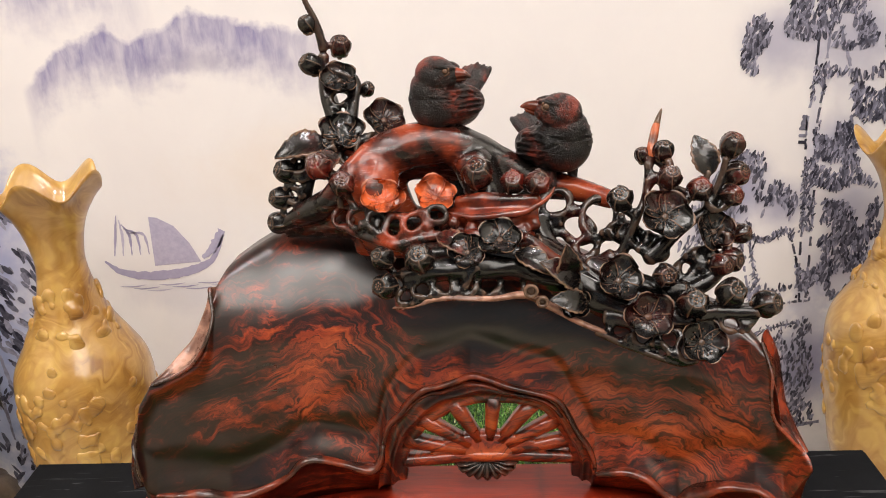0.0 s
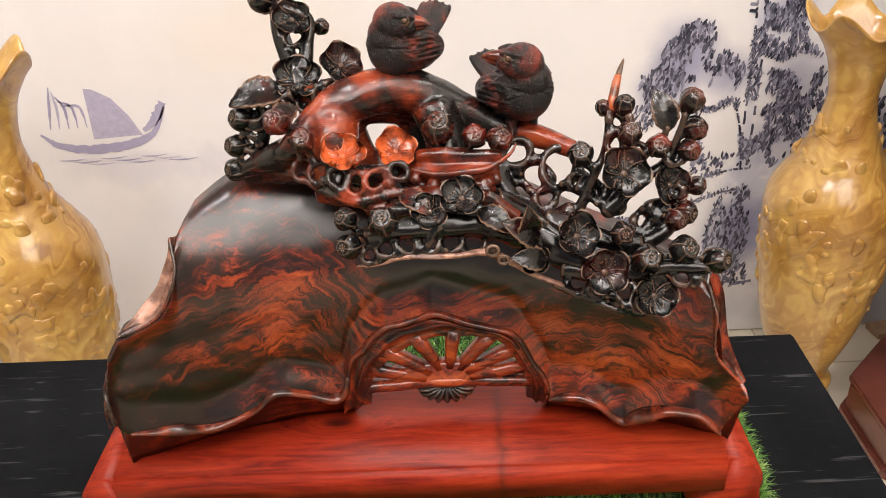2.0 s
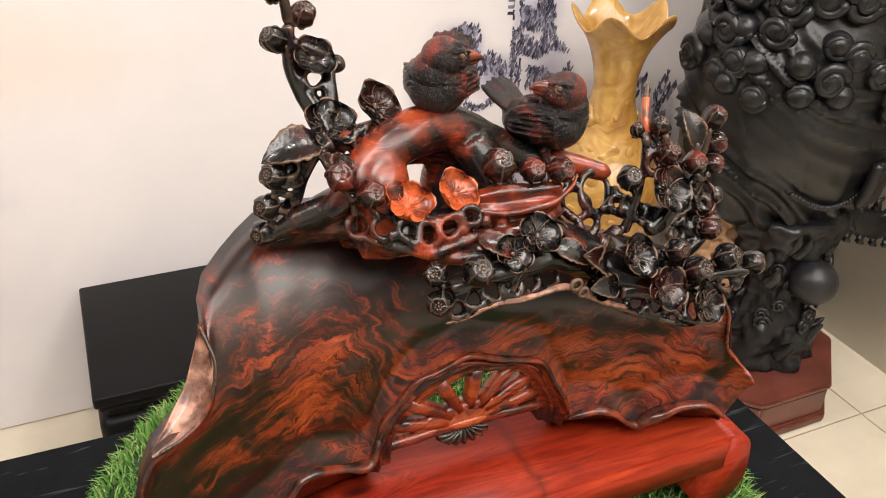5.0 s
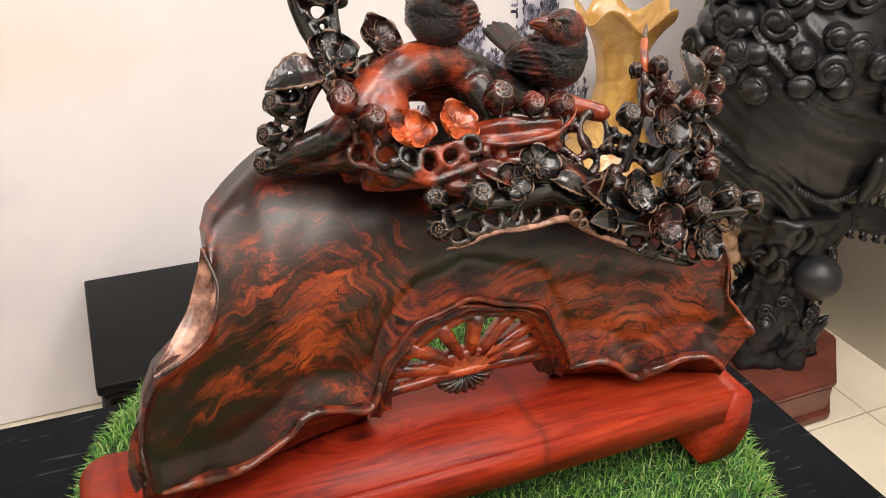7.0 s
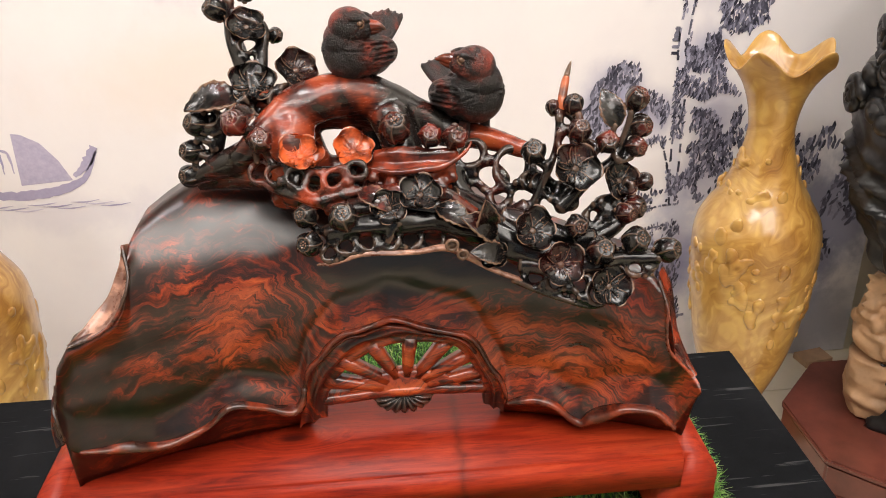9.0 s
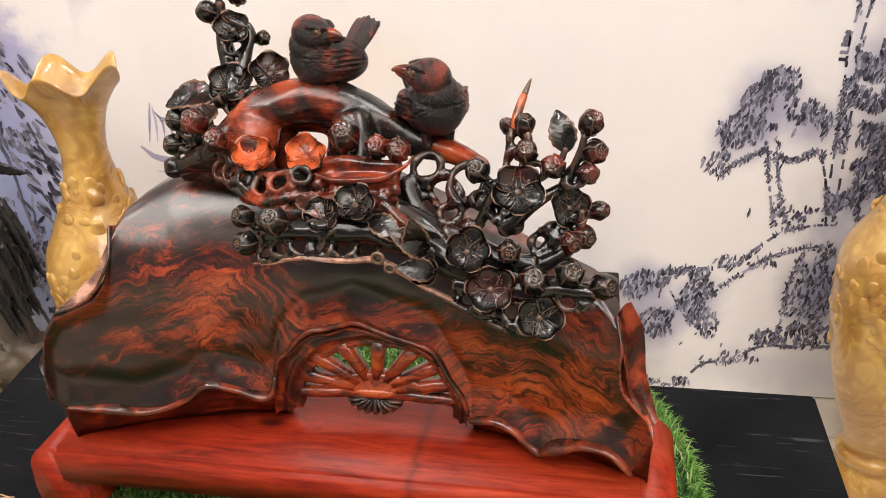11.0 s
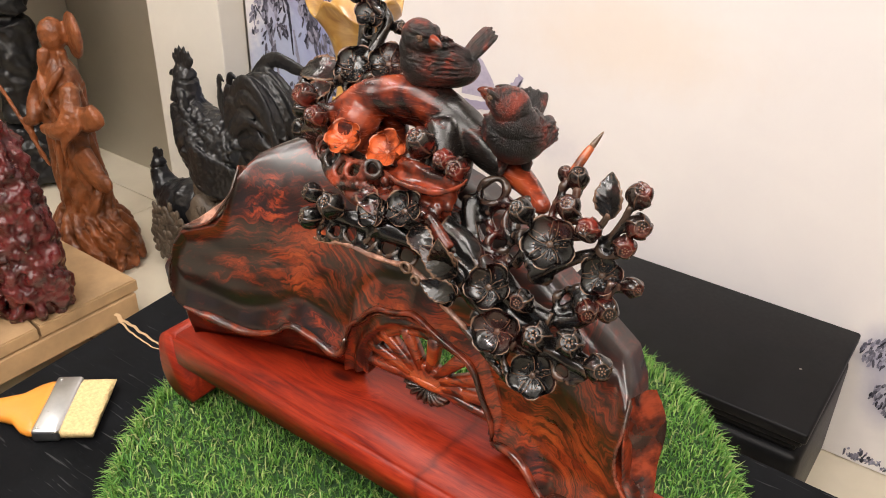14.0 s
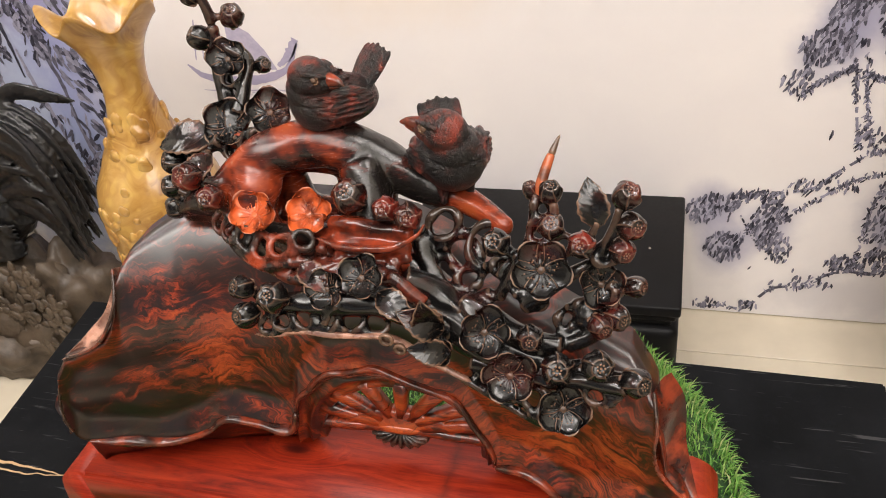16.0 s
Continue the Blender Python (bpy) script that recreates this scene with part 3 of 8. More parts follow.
def turntable():
    cx, cy = GRASS_C
    th = thing("turntable", (cx, cy, TABLE_Z), "round black turntable under the artificial grass mat", "turntable")
    bm = bmesh.new()
    lathe_into(bm, [(0.20, 0.0), (0.205, 0.004), (0.205, 0.018), (0.19, 0.024), (0.12, 0.028), (0.12, 0.056), (0.26, 0.060), (0.266, 0.064), (0.266, 0.080), (0.26, 0.084)], (cx, cy, TABLE_Z), 72)
    part("turntable_body", bm, M_BOX, th)
    mat_ob = thing("grass_mat", (cx, cy, MAT_Z), "round artificial grass mat with short bright green blades", "grass mat")
    bm = bmesh.new()
    lathe_into(bm, [(GRASS_R - 0.012, 0.0005), (GRASS_R - 0.004, 0.003), (GRASS_R - 0.006, 0.009)], (cx, cy, MAT_Z), 96)
    part("backing", bm, M_MAT, mat_ob)
    # blades
    rng = np.random.default_rng(7)
    n = 36000
    rad = GRASS_R * np.sqrt(rng.random(n))
    edge = rng.random(n) < 0.08
    rad[edge] = GRASS_R - 0.004 * rng.random(edge.sum())
    ang = rng.random(n) * 2 * np.pi
    px, py = rad * np.cos(ang), rad * np.sin(ang)
    azi = rng.random(n) * 2 * np.pi
    lean = np.abs(rng.normal(0.6, 0.35, n))
    out = rad > GRASS_R - 0.012
    azi[out] = ang[out] + rng.normal(0, 0.8, out.sum())
    lean[out] += 0.25 * rng.random(out.sum())
    length = rng.uniform(0.009, 0.019, n)
    length[out] *= 1.45
    width = rng.uniform(0.0010, 0.0019, n)
    dx, dy = np.cos(azi), np.sin(azi)
    sx, sy = -dy, dx
    tw = rng.uniform(-0.7, 0.7, n)
    sx, sy = sx * np.cos(tw) + dx * np.sin(tw), sy * np.cos(tw) + dy * np.sin(tw)
    z0 = np.full(n, 0.006)
    mid_h, mid_o = length * 0.55 * np.cos(lean * 0.5), length * 0.55 * np.sin(lean * 0.5)
    top_h, top_o = mid_h + length * 0.45 * np.cos(np.minimum(lean * 1.9, 1.9)), mid_o + length * 0.45 * np.sin(np.minimum(lean * 1.9, 1.9))
    v = np.zeros((n, 5, 3))
    for k, (hh, oo, ww) in enumerate(((z0, 0, 1.0), (z0, 0, -1.0), (z0 + mid_h, mid_o, -0.8), (z0 + mid_h, mid_o, 0.8), (z0 + top_h, top_o, 0.0))):
        v[:, k, 0] = px + dx * oo + sx * width * 0.5 * ww
        v[:, k, 1] = py + dy * oo + sy * width * 0.5 * ww
        v[:, k, 2] = hh
    idx = np.arange(n)[:, None] * 5
    quads = idx + np.array([[0, 1, 2, 3]])
    tris = idx + np.array([[3, 2, 4]])
    me = bpy.data.meshes.new("grass")
    me.vertices.add(n * 5)
    me.vertices.foreach_set("co", v.ravel())
    me.loops.add(n * 7)
    loops = np.hstack([quads, tris]).ravel()
    me.loops.foreach_set("vertex_index", loops)
    me.polygons.add(n * 2)
    starts = (np.arange(n)[:, None] * 7 + np.array([[0, 4]])).ravel()
    me.polygons.foreach_set("loop_start", starts)
    me.update(calc_edges=True)
    me.validate()
    me.materials.append(M_GRASS)
    ob = new("grass", me)
    ob.parent = mat_ob
    tagged(ob, kind="stuff")


turntable()


def display_stand():
    """Red stand: a board whose ends turn down into two rounded feet."""
    base = (0.0131, 0.0322, 0.6692)
    th = thing("display_stand", base, "glossy red lacquered wooden stand with turned-down feet", "stand", yaw=-0.8)
    R = BASES[th.name]
    hw, top, bot, thick = 0.2700, 0.076, 0.0, 0.033
    y0, y1 = -0.054, 0.054

    def arc(cx, cz, r, a0, a1, n):
        return [(cx + r * math.cos(radians(a0 + (a1 - a0) * i / n)), cz + r * math.sin(radians(a0 + (a1 - a0) * i / n))) for i in range(n + 1)]

    half = [(0.0, top), (hw - 0.03, top)] + arc(hw - 0.026, top - 0.026, 0.026, 90, 0, 8)[1:] + [(hw - 0.003, 0.02), (hw - 0.010, 0.006), (hw - 0.02, bot), (hw - 0.046, bot), (hw - 0.05, 0.006), (hw - 0.042, 0.028), (hw - 0.050, top - thick), (0.0, top - thick)]
    # board
    board = prism([(-(hw - 0.03), top - thick), (hw - 0.03, top - thick), (hw - 0.03, top), (-(hw - 0.03), top)], "y", y0, y1)
    eds = [e for e in board.edges if abs(e.verts[0].co.z - top) < 1e-5 and abs(e.verts[1].co.z - top) < 1e-5 and abs(e.verts[0].co.y - e.verts[1].co.y) < 1e-5]
    bmesh.ops.bevel(board, geom=eds, offset=0.004, segments=3, affect="EDGES")
    bmesh.ops.transform(board, matrix=R, verts=board.verts)
    part("board", board, M_STAND, th)
    for s in (-1, 1):
        foot = [(s * u, w) for u, w in [(hw - 0.0302, top)] + arc(hw - 0.026, top - 0.026, 0.026, 90, 0, 8)[1:] + [(hw - 0.003, 0.02), (hw - 0.010, 0.006), (hw - 0.02, bot), (hw - 0.046, bot), (hw - 0.05, 0.006), (hw - 0.042, 0.03), (hw - 0.0302, top - thick)]]
        bm = prism(foot, "y", y0, y1)
        eds = [e for e in bm.edges if abs(e.verts[0].co.y - e.verts[1].co.y) < 1e-5 and (e.verts[0].co.z + e.verts[1].co.z) > top - 0.0]
        bmesh.ops.bevel(bm, geom=eds, offset=0.003, segments=2, affect="EDGES")
        bmesh.ops.transform(bm, matrix=R, verts=bm.verts)
        part("foot", bm, M_STAND, th)


display_stand()

VASE_PROFILE = [(0.0, 0.0), (0.078, 0.0), (0.084, 0.008), (0.084, 0.03), (0.074, 0.045), (0.068, 0.055), (0.074, 0.066), (0.078, 0.082), (0.066, 0.098), (0.068, 0.12), (0.084, 0.16), (0.104, 0.22), (0.121, 0.30), (0.133, 0.39), (0.138, 0.47), (0.137, 0.52), (0.130, 0.556), (0.114, 0.585), (0.094, 0.61), (0.074, 0.638), (0.058, 0.67), (0.049, 0.705), (0.048, 0.735), (0.053, 0.77), (0.063, 0.80), (0.076, 0.825), (0.088, 0.842), (0.096, 0.852), (0.095, 0.857), (0.082, 0.846), (0.062, 0.815), (0.048, 0.785), (0.040, 0.74), (0.038, 0.70)]


def root_vase(x, y, turn, tall, girth, label):
    th = thing("wooden_vase", (x, y, 0), label, "vase", "pair of wooden vases", yaw=turn)
    prof = [(r * (girth if z < 0.72 else girth + (1 - girth) * min(1.0, (z - 0.72) / 0.1)), z - 0.03 * math.exp(-((z - 0.58) / 0.09) ** 2) * (1 - girth) / 0.15) for r, z in (tuple(p) for p in catmull(VASE_PROFILE, 130))]

    def wave(k, a, r, z):
        f = max(0.0, min(1.0, (z - 0.77) / 0.1))
        rr = r * (1 - 0.05 * f) * (1 + f * f * 0.10 * math.cos(5 * a + 0.6))
        zz = z + f * f * 0.026 * math.cos(5 * a + 0.6 + math.pi * 0.15)
        return rr, zz * tall

    spin = Matrix.Translation((x, y, 0)) @ pose(0, 0, 0, 0, 0, turn) @ Matrix.Translation((-x, -y, 0))
    top_i = max(range(len(prof)), key=lambda k: prof[k][1])
    foot_i = next(k for k, p in enumerate(prof) if p[1] > 0.098)
    neck_i = next(k for k, p in enumerate(prof) if p[1] > 0.66)
    for name, lo, hi in (("foot", 0, foot_i), ("body", foot_i, neck_i), ("neck", neck_i, len(prof) - 1)):
        bm = bmesh.new()
        lathe_into(bm, prof[lo:hi + 1], (x, y, 0), 90, wave)
        bmesh.ops.delete(bm, geom=[q for q in bm.faces if len(q.verts) > 4 and (name != "foot" or q.calc_center_median().z > 0.05)], context="FACES_ONLY")
        for v in bm.verts:
            z = v.co.z / tall
            d = Vector((v.co.x - x, v.co.y - y, 0))
            if d.length > 0.045 and 0.2 < z < 0.72:
                w = math.exp(-((z - 0.36) / 0.10) ** 2) + 0.8 * math.exp(-((z - 0.60) / 0.03) ** 2)
                nn = noise.noise(v.co * 38) + 0.5 * noise.noise(v.co * 85)
                v.co += d.normalized() * max(0, nn) * 0.006 * w
        bmesh.ops.transform(bm, matrix=spin, verts=bm.verts)
        part(name, bm, M_VASE, th)
    # carved nuggets in relief on the belly
    rng = random.Random(int(turn))
    bm = bmesh.new()
    for k in range(300):
        a = rng.uniform(0, 2 * math.pi)
        band = (0.41 + 0.05 * math.sin(2 * a + 1.0), 0.655, 0.60)[0 if k % 5 else 1 + (k % 2)]
        z = rng.gauss(band, 0.045 if k % 5 else 0.010)
        if not 0.2 < z < 0.70 or noise.noise(Vector((math.cos(a) * 3, math.sin(a) * 3, z * 12))) < -0.1:
            continue
        r = float(np.interp(z, [p[1] for p in prof[foot_i:neck_i + 12]], [p[0] for p in prof[foot_i:neck_i + 12]]))
        q = rng.uniform(0.007, 0.014)
        blob_into(bm, (x + r * math.cos(a), y + r * math.sin(a), z * tall), (q * 0.42, q, q * rng.uniform(0.8, 1.6)), (0, 0, math.degrees(a)), 12, 8, 0.25, 60)
    bmesh.ops.transform(bm, matrix=spin, verts=bm.verts)
    ob = tagged(part("carved_relief", bm, M_VASE, th, "knobbly golden relief"), "knobbly golden relief", kind="stuff")
    remeshed(ob, 0.003, 2)


root_vase(0.752, 0.888, 20, 0.960, 0.86, "tall golden root-wood vase with a wavy rim")
root_vase(-0.700, 0.80, 75, 0.985, 0.85, "glossy golden root-wood vase with fluted rim, behind the table")


def black_chest():
    x0, x1, y0, y1, top = -0.268, 0.266, 0.76, 1.115, 0.323
    cx, cy = (x0 + x1) / 2, (y0 + y1) / 2
    th = thing("black_chest", (cx, cy, 0), "low satin black wooden chest with a moulded rim", "chest")
    part("lid", box_bm(cx, cy, top - 0.011, x1 - x0, y1 - y0, 0.022, 0.005, 3), M_BOX, th)
    part("lid_ledge", box_bm(cx, cy, top - 0.030, x1 - x0 - 0.014, y1 - y0 - 0.014, 0.016, 0.006, 3), M_BOX, th)
    part("moulding", box_bm(cx, cy, top - 0.046, x1 - x0 - 0.03, y1 - y0 - 0.03, 0.018, 0.006, 3), M_BOX, th)
    part("body", box_bm(cx, cy, (top - 0.054 + 0.03) / 2, x1 - x0 - 0.004, y1 - y0 - 0.004, top - 0.054 - 0.03, 0.018, 4), M_BOX, th)
    bm = bmesh.new()
    blob_into(bm, (0.205, 0.93, top + 0.0006), (0.0026, 0.0022, 0.001), seg=10, rng=6)
    solo("paint_fleck", bm, M_GROUT, "tiny pale paint fleck on the black chest", "fleck")
    part("plinth", box_bm(cx, cy, 0.015, x1 - x0 - 0.06, y1 - y0 - 0.06, 0.03, 0.003), M_BOX, th)


black_chest()


def paint_brush():
    """A flat brush lying on the table; local x runs from the handle to the bristle tips."""
    th = thing("paint_brush", (-0.4145, -0.0437, TABLE_Z), "flat paint brush with orange handle and blond bristles", "brush", yaw=40)
    M = BASES[th.name]
    bm = bmesh.new()
    rng = random.Random(3)
    nx, ny = 9, 44
    w, l = 0.095, 0.037
    rings = []
    for i in range(nx + 1):
        u = i / nx
        ring = []
        hh = 0.0065 - 0.0025 * u
        for j in range(ny + 1):
            s = j / ny * 2 - 1
            tip = (0.004 * noise.noise(Vector((j * 0.9, 0, 0))) + 0.0025 * rng.uniform(-1, 1)) if i == nx else 0
            ring.append((l * u + tip, s * (w / 2 - 0.001 + 0.002 * u), 0.009 + hh * (1 - 0.3 * s ** 6) + 0.0005 * rng.uniform(-1, 1)))
        for j in range(ny, -1, -1):
            s = j / ny * 2 - 1
            ring.append((l * u, s * (w / 2 - 0.001 + 0.002 * u), 0.009 - hh * (1 - 0.3 * s ** 6)))
        rings.append(ring)
    rings_into(bm, rings)
    bmesh.ops.transform(bm, matrix=M, verts=bm.verts)
    part("bristles", bm, M_BRISTLE, th, "blond natural bristles")
    bm = box_bm(-0.0145, 0, 0.0095, 0.031, w + 0.004, 0.017, 0.004, 3)
    bmesh.ops.transform(bm, matrix=M, verts=bm.verts)
    fer = part("ferrule", bm, M_FERRULE, th, "folded steel ferrule")
    for yy in (-0.043, 0.043):
        bm = bmesh.new()
        blob_into(bm, (-0.024, yy, 0.018), (0.0022, 0.0022, 0.0012), seg=10, rng=6)
        bmesh.ops.transform(bm, matrix=M, verts=bm.verts)
        part("rivet", bm, M_FERRULE, fer)
    bm = bmesh.new()
    rings = []
    for xx, hw, hz in ((-0.022, 0.046, 0.0070), (-0.036, 0.046, 0.0075), (-0.046, 0.040, 0.0078), (-0.060, 0.024, 0.008), (-0.082, 0.016, 0.008), (-0.10, 0.0145, 0.008), (-0.13, 0.0165, 0.0085), (-0.16, 0.0165, 0.0085), (-0.18, 0.012, 0.007), (-0.19, 0.004, 0.003)):
        rings.append([(xx, hw * math.copysign(abs(math.cos(a)) ** 0.6, math.cos(a)), 0.0095 + hz * math.copysign(abs(math.sin(a)) ** 0.6, math.sin(a))) for a in [2 * math.pi * k / 20 for k in range(20)]])
    rings_into(bm, rings)
    bmesh.ops.transform(bm, matrix=M, verts=bm.verts)
    part("handle", bm, M_HANDLE, th, "orange lacquered wooden handle")


paint_brush()
# ---- the carving ----
def front_y(x, z):
    """Front of the arched slab: hollow from end to end, domed back at the top, barrelled at the far end."""
    z0 = float(np.interp(x, (-0.3, 0.05, 0.22), (0.885, 0.885, 0.845)))
    y = 0.031 - (x - 0.01) ** 2 + 8.5 * max(0.0, z - z0) ** 2
    if x < -0.12:
        w = min(1.0, (-0.12 - x) / 0.06)
        y += w * (4.0 * max(0.0, 0.82 - z) ** 2 - 0.006)
    return y


BODY_TOP = lerp_curve([(-0.2140, 0.842), (-0.2100, 0.853), (-0.2080, 0.862), (-0.1990, 0.876), (-0.1813, 0.882), (-0.1684, 0.888), (-0.1615, 0.898), (-0.1580, 0.910), (-0.1570, 0.9310), (-0.1507, 0.9415), (-0.1365, 0.949), (-0.1239, 0.9543), (-0.108, 0.960), (-0.09, 0.962), (-0.05, 0.958), (0.0, 0.956), (0.05, 0.950), (0.10, 0.932), (0.14, 0.916), (0.18, 0.9035), (0.205, 0.896), (0.2222, 0.8796), (0.2275, 0.855), (0.231, 0.832), (0.240, 0.8214), (0.2474, 0.810)])
BODY_LOW = lerp_curve([(-0.2140, 0.830), (-0.2115, 0.797), (-0.205, 0.789), (-0.1952, 0.7874), (-0.1778, 0.782), (-0.1603, 0.7736), (-0.14, 0.7747), (-0.1203, 0.782), (-0.1084, 0.792), (-0.0958, 0.7935), (-0.0777, 0.7863), (-0.0592, 0.7794), (-0.0512, 0.785), (-0.0473, 0.800), (-0.0426, 0.8144), (-0.0332, 0.8236), (-0.026, 0.833), (-0.0147, 0.842), (-0.0019, 0.8444), (0.0109, 0.848), (0.0216, 0.8523), (0.0319, 0.850), (0.0485, 0.8435), (0.0651, 0.839), (0.0797, 0.8346), (0.088, 0.8266), (0.0966, 0.8075), (0.1052, 0.7937), (0.1097, 0.7795), (0.112, 0.7726), (0.1205, 0.7755), (0.1331, 0.7778), (0.1458, 0.774), (0.1588, 0.7623), (0.1673, 0.7589), (0.175, 0.765), (0.1979, 0.7773), (0.2169, 0.779), (0.229, 0.771), (0.234, 0.769), (0.2474, 0.805)])
STAND_TOP = 0.7455

carving = thing("wood_carving", (0.0, 0.03, STAND_TOP), "polished rosewood carving of an arched rock with blossoms and two birds", "carving")
# the crown is laid out in its own upright frame and set onto the rock
CROWN = Matrix.Translation((0.002, 0.001, -0.0395)) @ Matrix.Translation((0, 0.03, 0)) @ pose(0, 0, 0, 0, 0, -1.1) @ Matrix.Translation((0, -0.03, 0))
BODY_BASE = BASES["wood_carving"].copy()
# the whole carving as it stands on the red stand
carving.matrix_basis = Matrix.Translation((0.0081, 0.0085, -0.0077)) @ Matrix.Scale(1.0102, 4) @ carving.matrix_basis


def skin(name, rows, mat, label="", parent=None):
    bm = bmesh.new()
    rings_into(bm, rows, cap=False, closed=False)
    return part(name, bm, mat, parent or carving, label)


def along(pts, n):
    """n points at even steps along a smooth line through points of any length."""
    c = catmull(pts, 12 * len(pts))
    s = np.concatenate([[0], np.cumsum(np.linalg.norm(np.diff(c[:, :3], axis=0), axis=1))])
    return np.array([[np.interp(q, s, c[:, k]) for k in range(c.shape[1])] for q in np.linspace(0, s[-1], n)])


def carving_body():
    cols, rows = 300, 64
    x0, x1 = -0.2138, 0.2472
    rings = []
    for i in range(cols + 1):
        u = i / cols
        x = x0 + (x1 - x0) * (u - 0.055 * math.sin(4 * math.pi * u) / 2)
        zb = BODY_LOW(x)
        zt = max(BODY_TOP(x), zb + 0.004)
        arch = 1.0 if -0.049 < x < 0.108 else 0.0
        front, back = [], []
        for j in range(rows + 1):
            s = j / rows
            z = zb + (zt - zb) * s
            y = front_y(x, z) + 0.0022 * noise.noise(Vector((x * 14, 3.1, z * 18))) + 0.0007 * noise.noise(Vector((x * 45, 1.3, z * 60)))
            e = zt - z
            y += 0.005 * (1 - min(1.0, e / 0.007)) ** 2
            # rolled lower lip, and the curl towards the pale flange
            low = max(0.0, 1 - (z - zb) / 0.022)
            y -= 0.0075 * low * low * (3 - 2 * low) * (1 - 0.3 * arch)
            groove = math.exp(-((z - zb - 0.027) / 0.008) ** 2)
            y += 0.0015 * groove
            if x < -0.150:
                d = max(0.0, min(zt - z, 0.03))
                y -= 0.007 * math.exp(-(d / 0.011) ** 2) * min(1.0, (-0.150 - x) / 0.008) * (1 if z < 0.925 else 0.3)
            if x > 0.205:
                y -= 0.005 * math.exp(-(min(zt - z, 0.05) / 0.012) ** 2) * min(1.0, (x - 0.205) / 0.012)
            front.append((x, y, z))
            thick = 0.008 + 0.022 * min(1.0, (x - x0) / 0.05, (x1 - x) / 0.03) * (0.4 + 0.6 * s)
            back.append((x, front_y(x, z) + thick, z))
        # under the lip the wood rolls back and down to the stand
        ylow = front[0][1]
        under = []
        end = max(0.0, (-0.185 - x) / 0.03)
        floor = zb - 0.012 if arch else STAND_TOP - 0.001
        for k, (dy, dz) in enumerate(((0.0022, 0.06), (0.006, 0.14), (0.011, 0.30), (0.016, 0.55), (0.021, 0.80), (0.026, 1.0))):
            under.append((x - 0.008 * end * dz, ylow + dy * (0.55 if arch else 1.0), zb - (zb - floor) * dz))
        back[0] = (back[0][0], max(back[0][1], under[-1][1] + 0.003), back[0][2])
        rings.append(under[::-1] + front + back[::-1])
    bm = bmesh.new()
    rings_into(bm, rings)
    part("carved_body", bm, M_BURL, carving, "orange and black burl with a soft polish")

    # curled flange: scooped cut face between the inner rim and the outer edge
    def flange(inner, outer, mat, scoop, n=48, label=""):
        a = along([(x, front_y(x, z) - p, z) for x, z, p in inner], n)
        c = along(outer, n)
        rows_ = []
        for t in np.linspace(0, 1, 11):
            r = a + (c - a) * t
            w = math.sin(math.pi * t)
            r = r + np.array((0.0, scoop * w, -scoop * 0.4 * w))
            rows_.append([tuple(p) for p in r])
        rows_.append([tuple(p + np.array((0.004, 0.006, -0.002))) for p in c])
        skin("curled_flange", rows_, mat, label)
        rim = [(*p, 0.0013) for p in a[::3]]
        part("flange_rim", tube(rim, n=70, sides=8, wob=0.3), M_STUMP, carving)

    # this one is coloured pale to carry its pinkish reflection
    flange([(-0.1600, 0.933, 0.001), (-0.1556, 0.918, 0.006), (-0.1568, 0.909, 0.008), (-0.1615, 0.898, 0.009), (-0.1690, 0.888, 0.009), (-0.1818, 0.8815, 0.008), (-0.1995, 0.8762, 0.004)],
           [(-0.1606, 0.018, 0.9325), (-0.1640, 0.016, 0.920), (-0.1680, 0.013, 0.911), (-0.1740, 0.007, 0.899), (-0.1830, -0.001, 0.890), (-0.1915, -0.010, 0.882), (-0.2000, -0.018, 0.8762)], M_RIM, 0.004, label="scooped flange with a pale pink reflection in its colour")
    flange([(-0.2105, 0.850, 0.002), (-0.2135, 0.832, 0.006), (-0.2130, 0.815, 0.008), (-0.2125, 0.803, 0.006)],
           [(-0.2110, -0.022, 0.850), (-0.2185, -0.020, 0.834), (-0.2235, -0.022, 0.812), (-0.2214, -0.028, 0.798)], M_LIP, 0.003, 30)
    flange([(0.2200, 0.884, 0.002), (0.2235, 0.866, 0.006), (0.2225, 0.852, 0.007), (0.2250, 0.836, 0.007), (0.2335, 0.825, 0.006), (0.2470, 0.809, 0.001)],
           [(0.2260, 0.010, 0.887), (0.2345, 0.012, 0.868), (0.2375, 0.010, 0.852), (0.2385, 0.002, 0.836), (0.2425, -0.008, 0.822), (0.2478, -0.022, 0.809)], M_LIP, 0.003)

    # polished ridges that run along the lower lip and over the window
    def ridge(pts, name, r, proud, n=110, mat=M_LIP):
        q = [(x, front_y(x, z) - proud, z, r * w) for x, z, w in pts]
        part(name, tube(q, n=n, sides=10, flat=1.5, wob=0.35), mat, carving)

    ridge([(-0.2070, 0.792, 0.4), (-0.1952, 0.7880, 0.9), (-0.1778, 0.7826, 1.5), (-0.1603, 0.7745, 1.2), (-0.14, 0.7752, 0.9), (-0.1203, 0.7826, 0.8), (-0.1084, 0.7925, 1.0), (-0.0958, 0.794, 1.1), (-0.0777, 0.7870, 1.0), (-0.0592, 0.7802, 1.5), (-0.0512, 0.7855, 1.1), (-0.0475, 0.800, 0.7)], "rolled_edge", 0.0030, 0.0082)
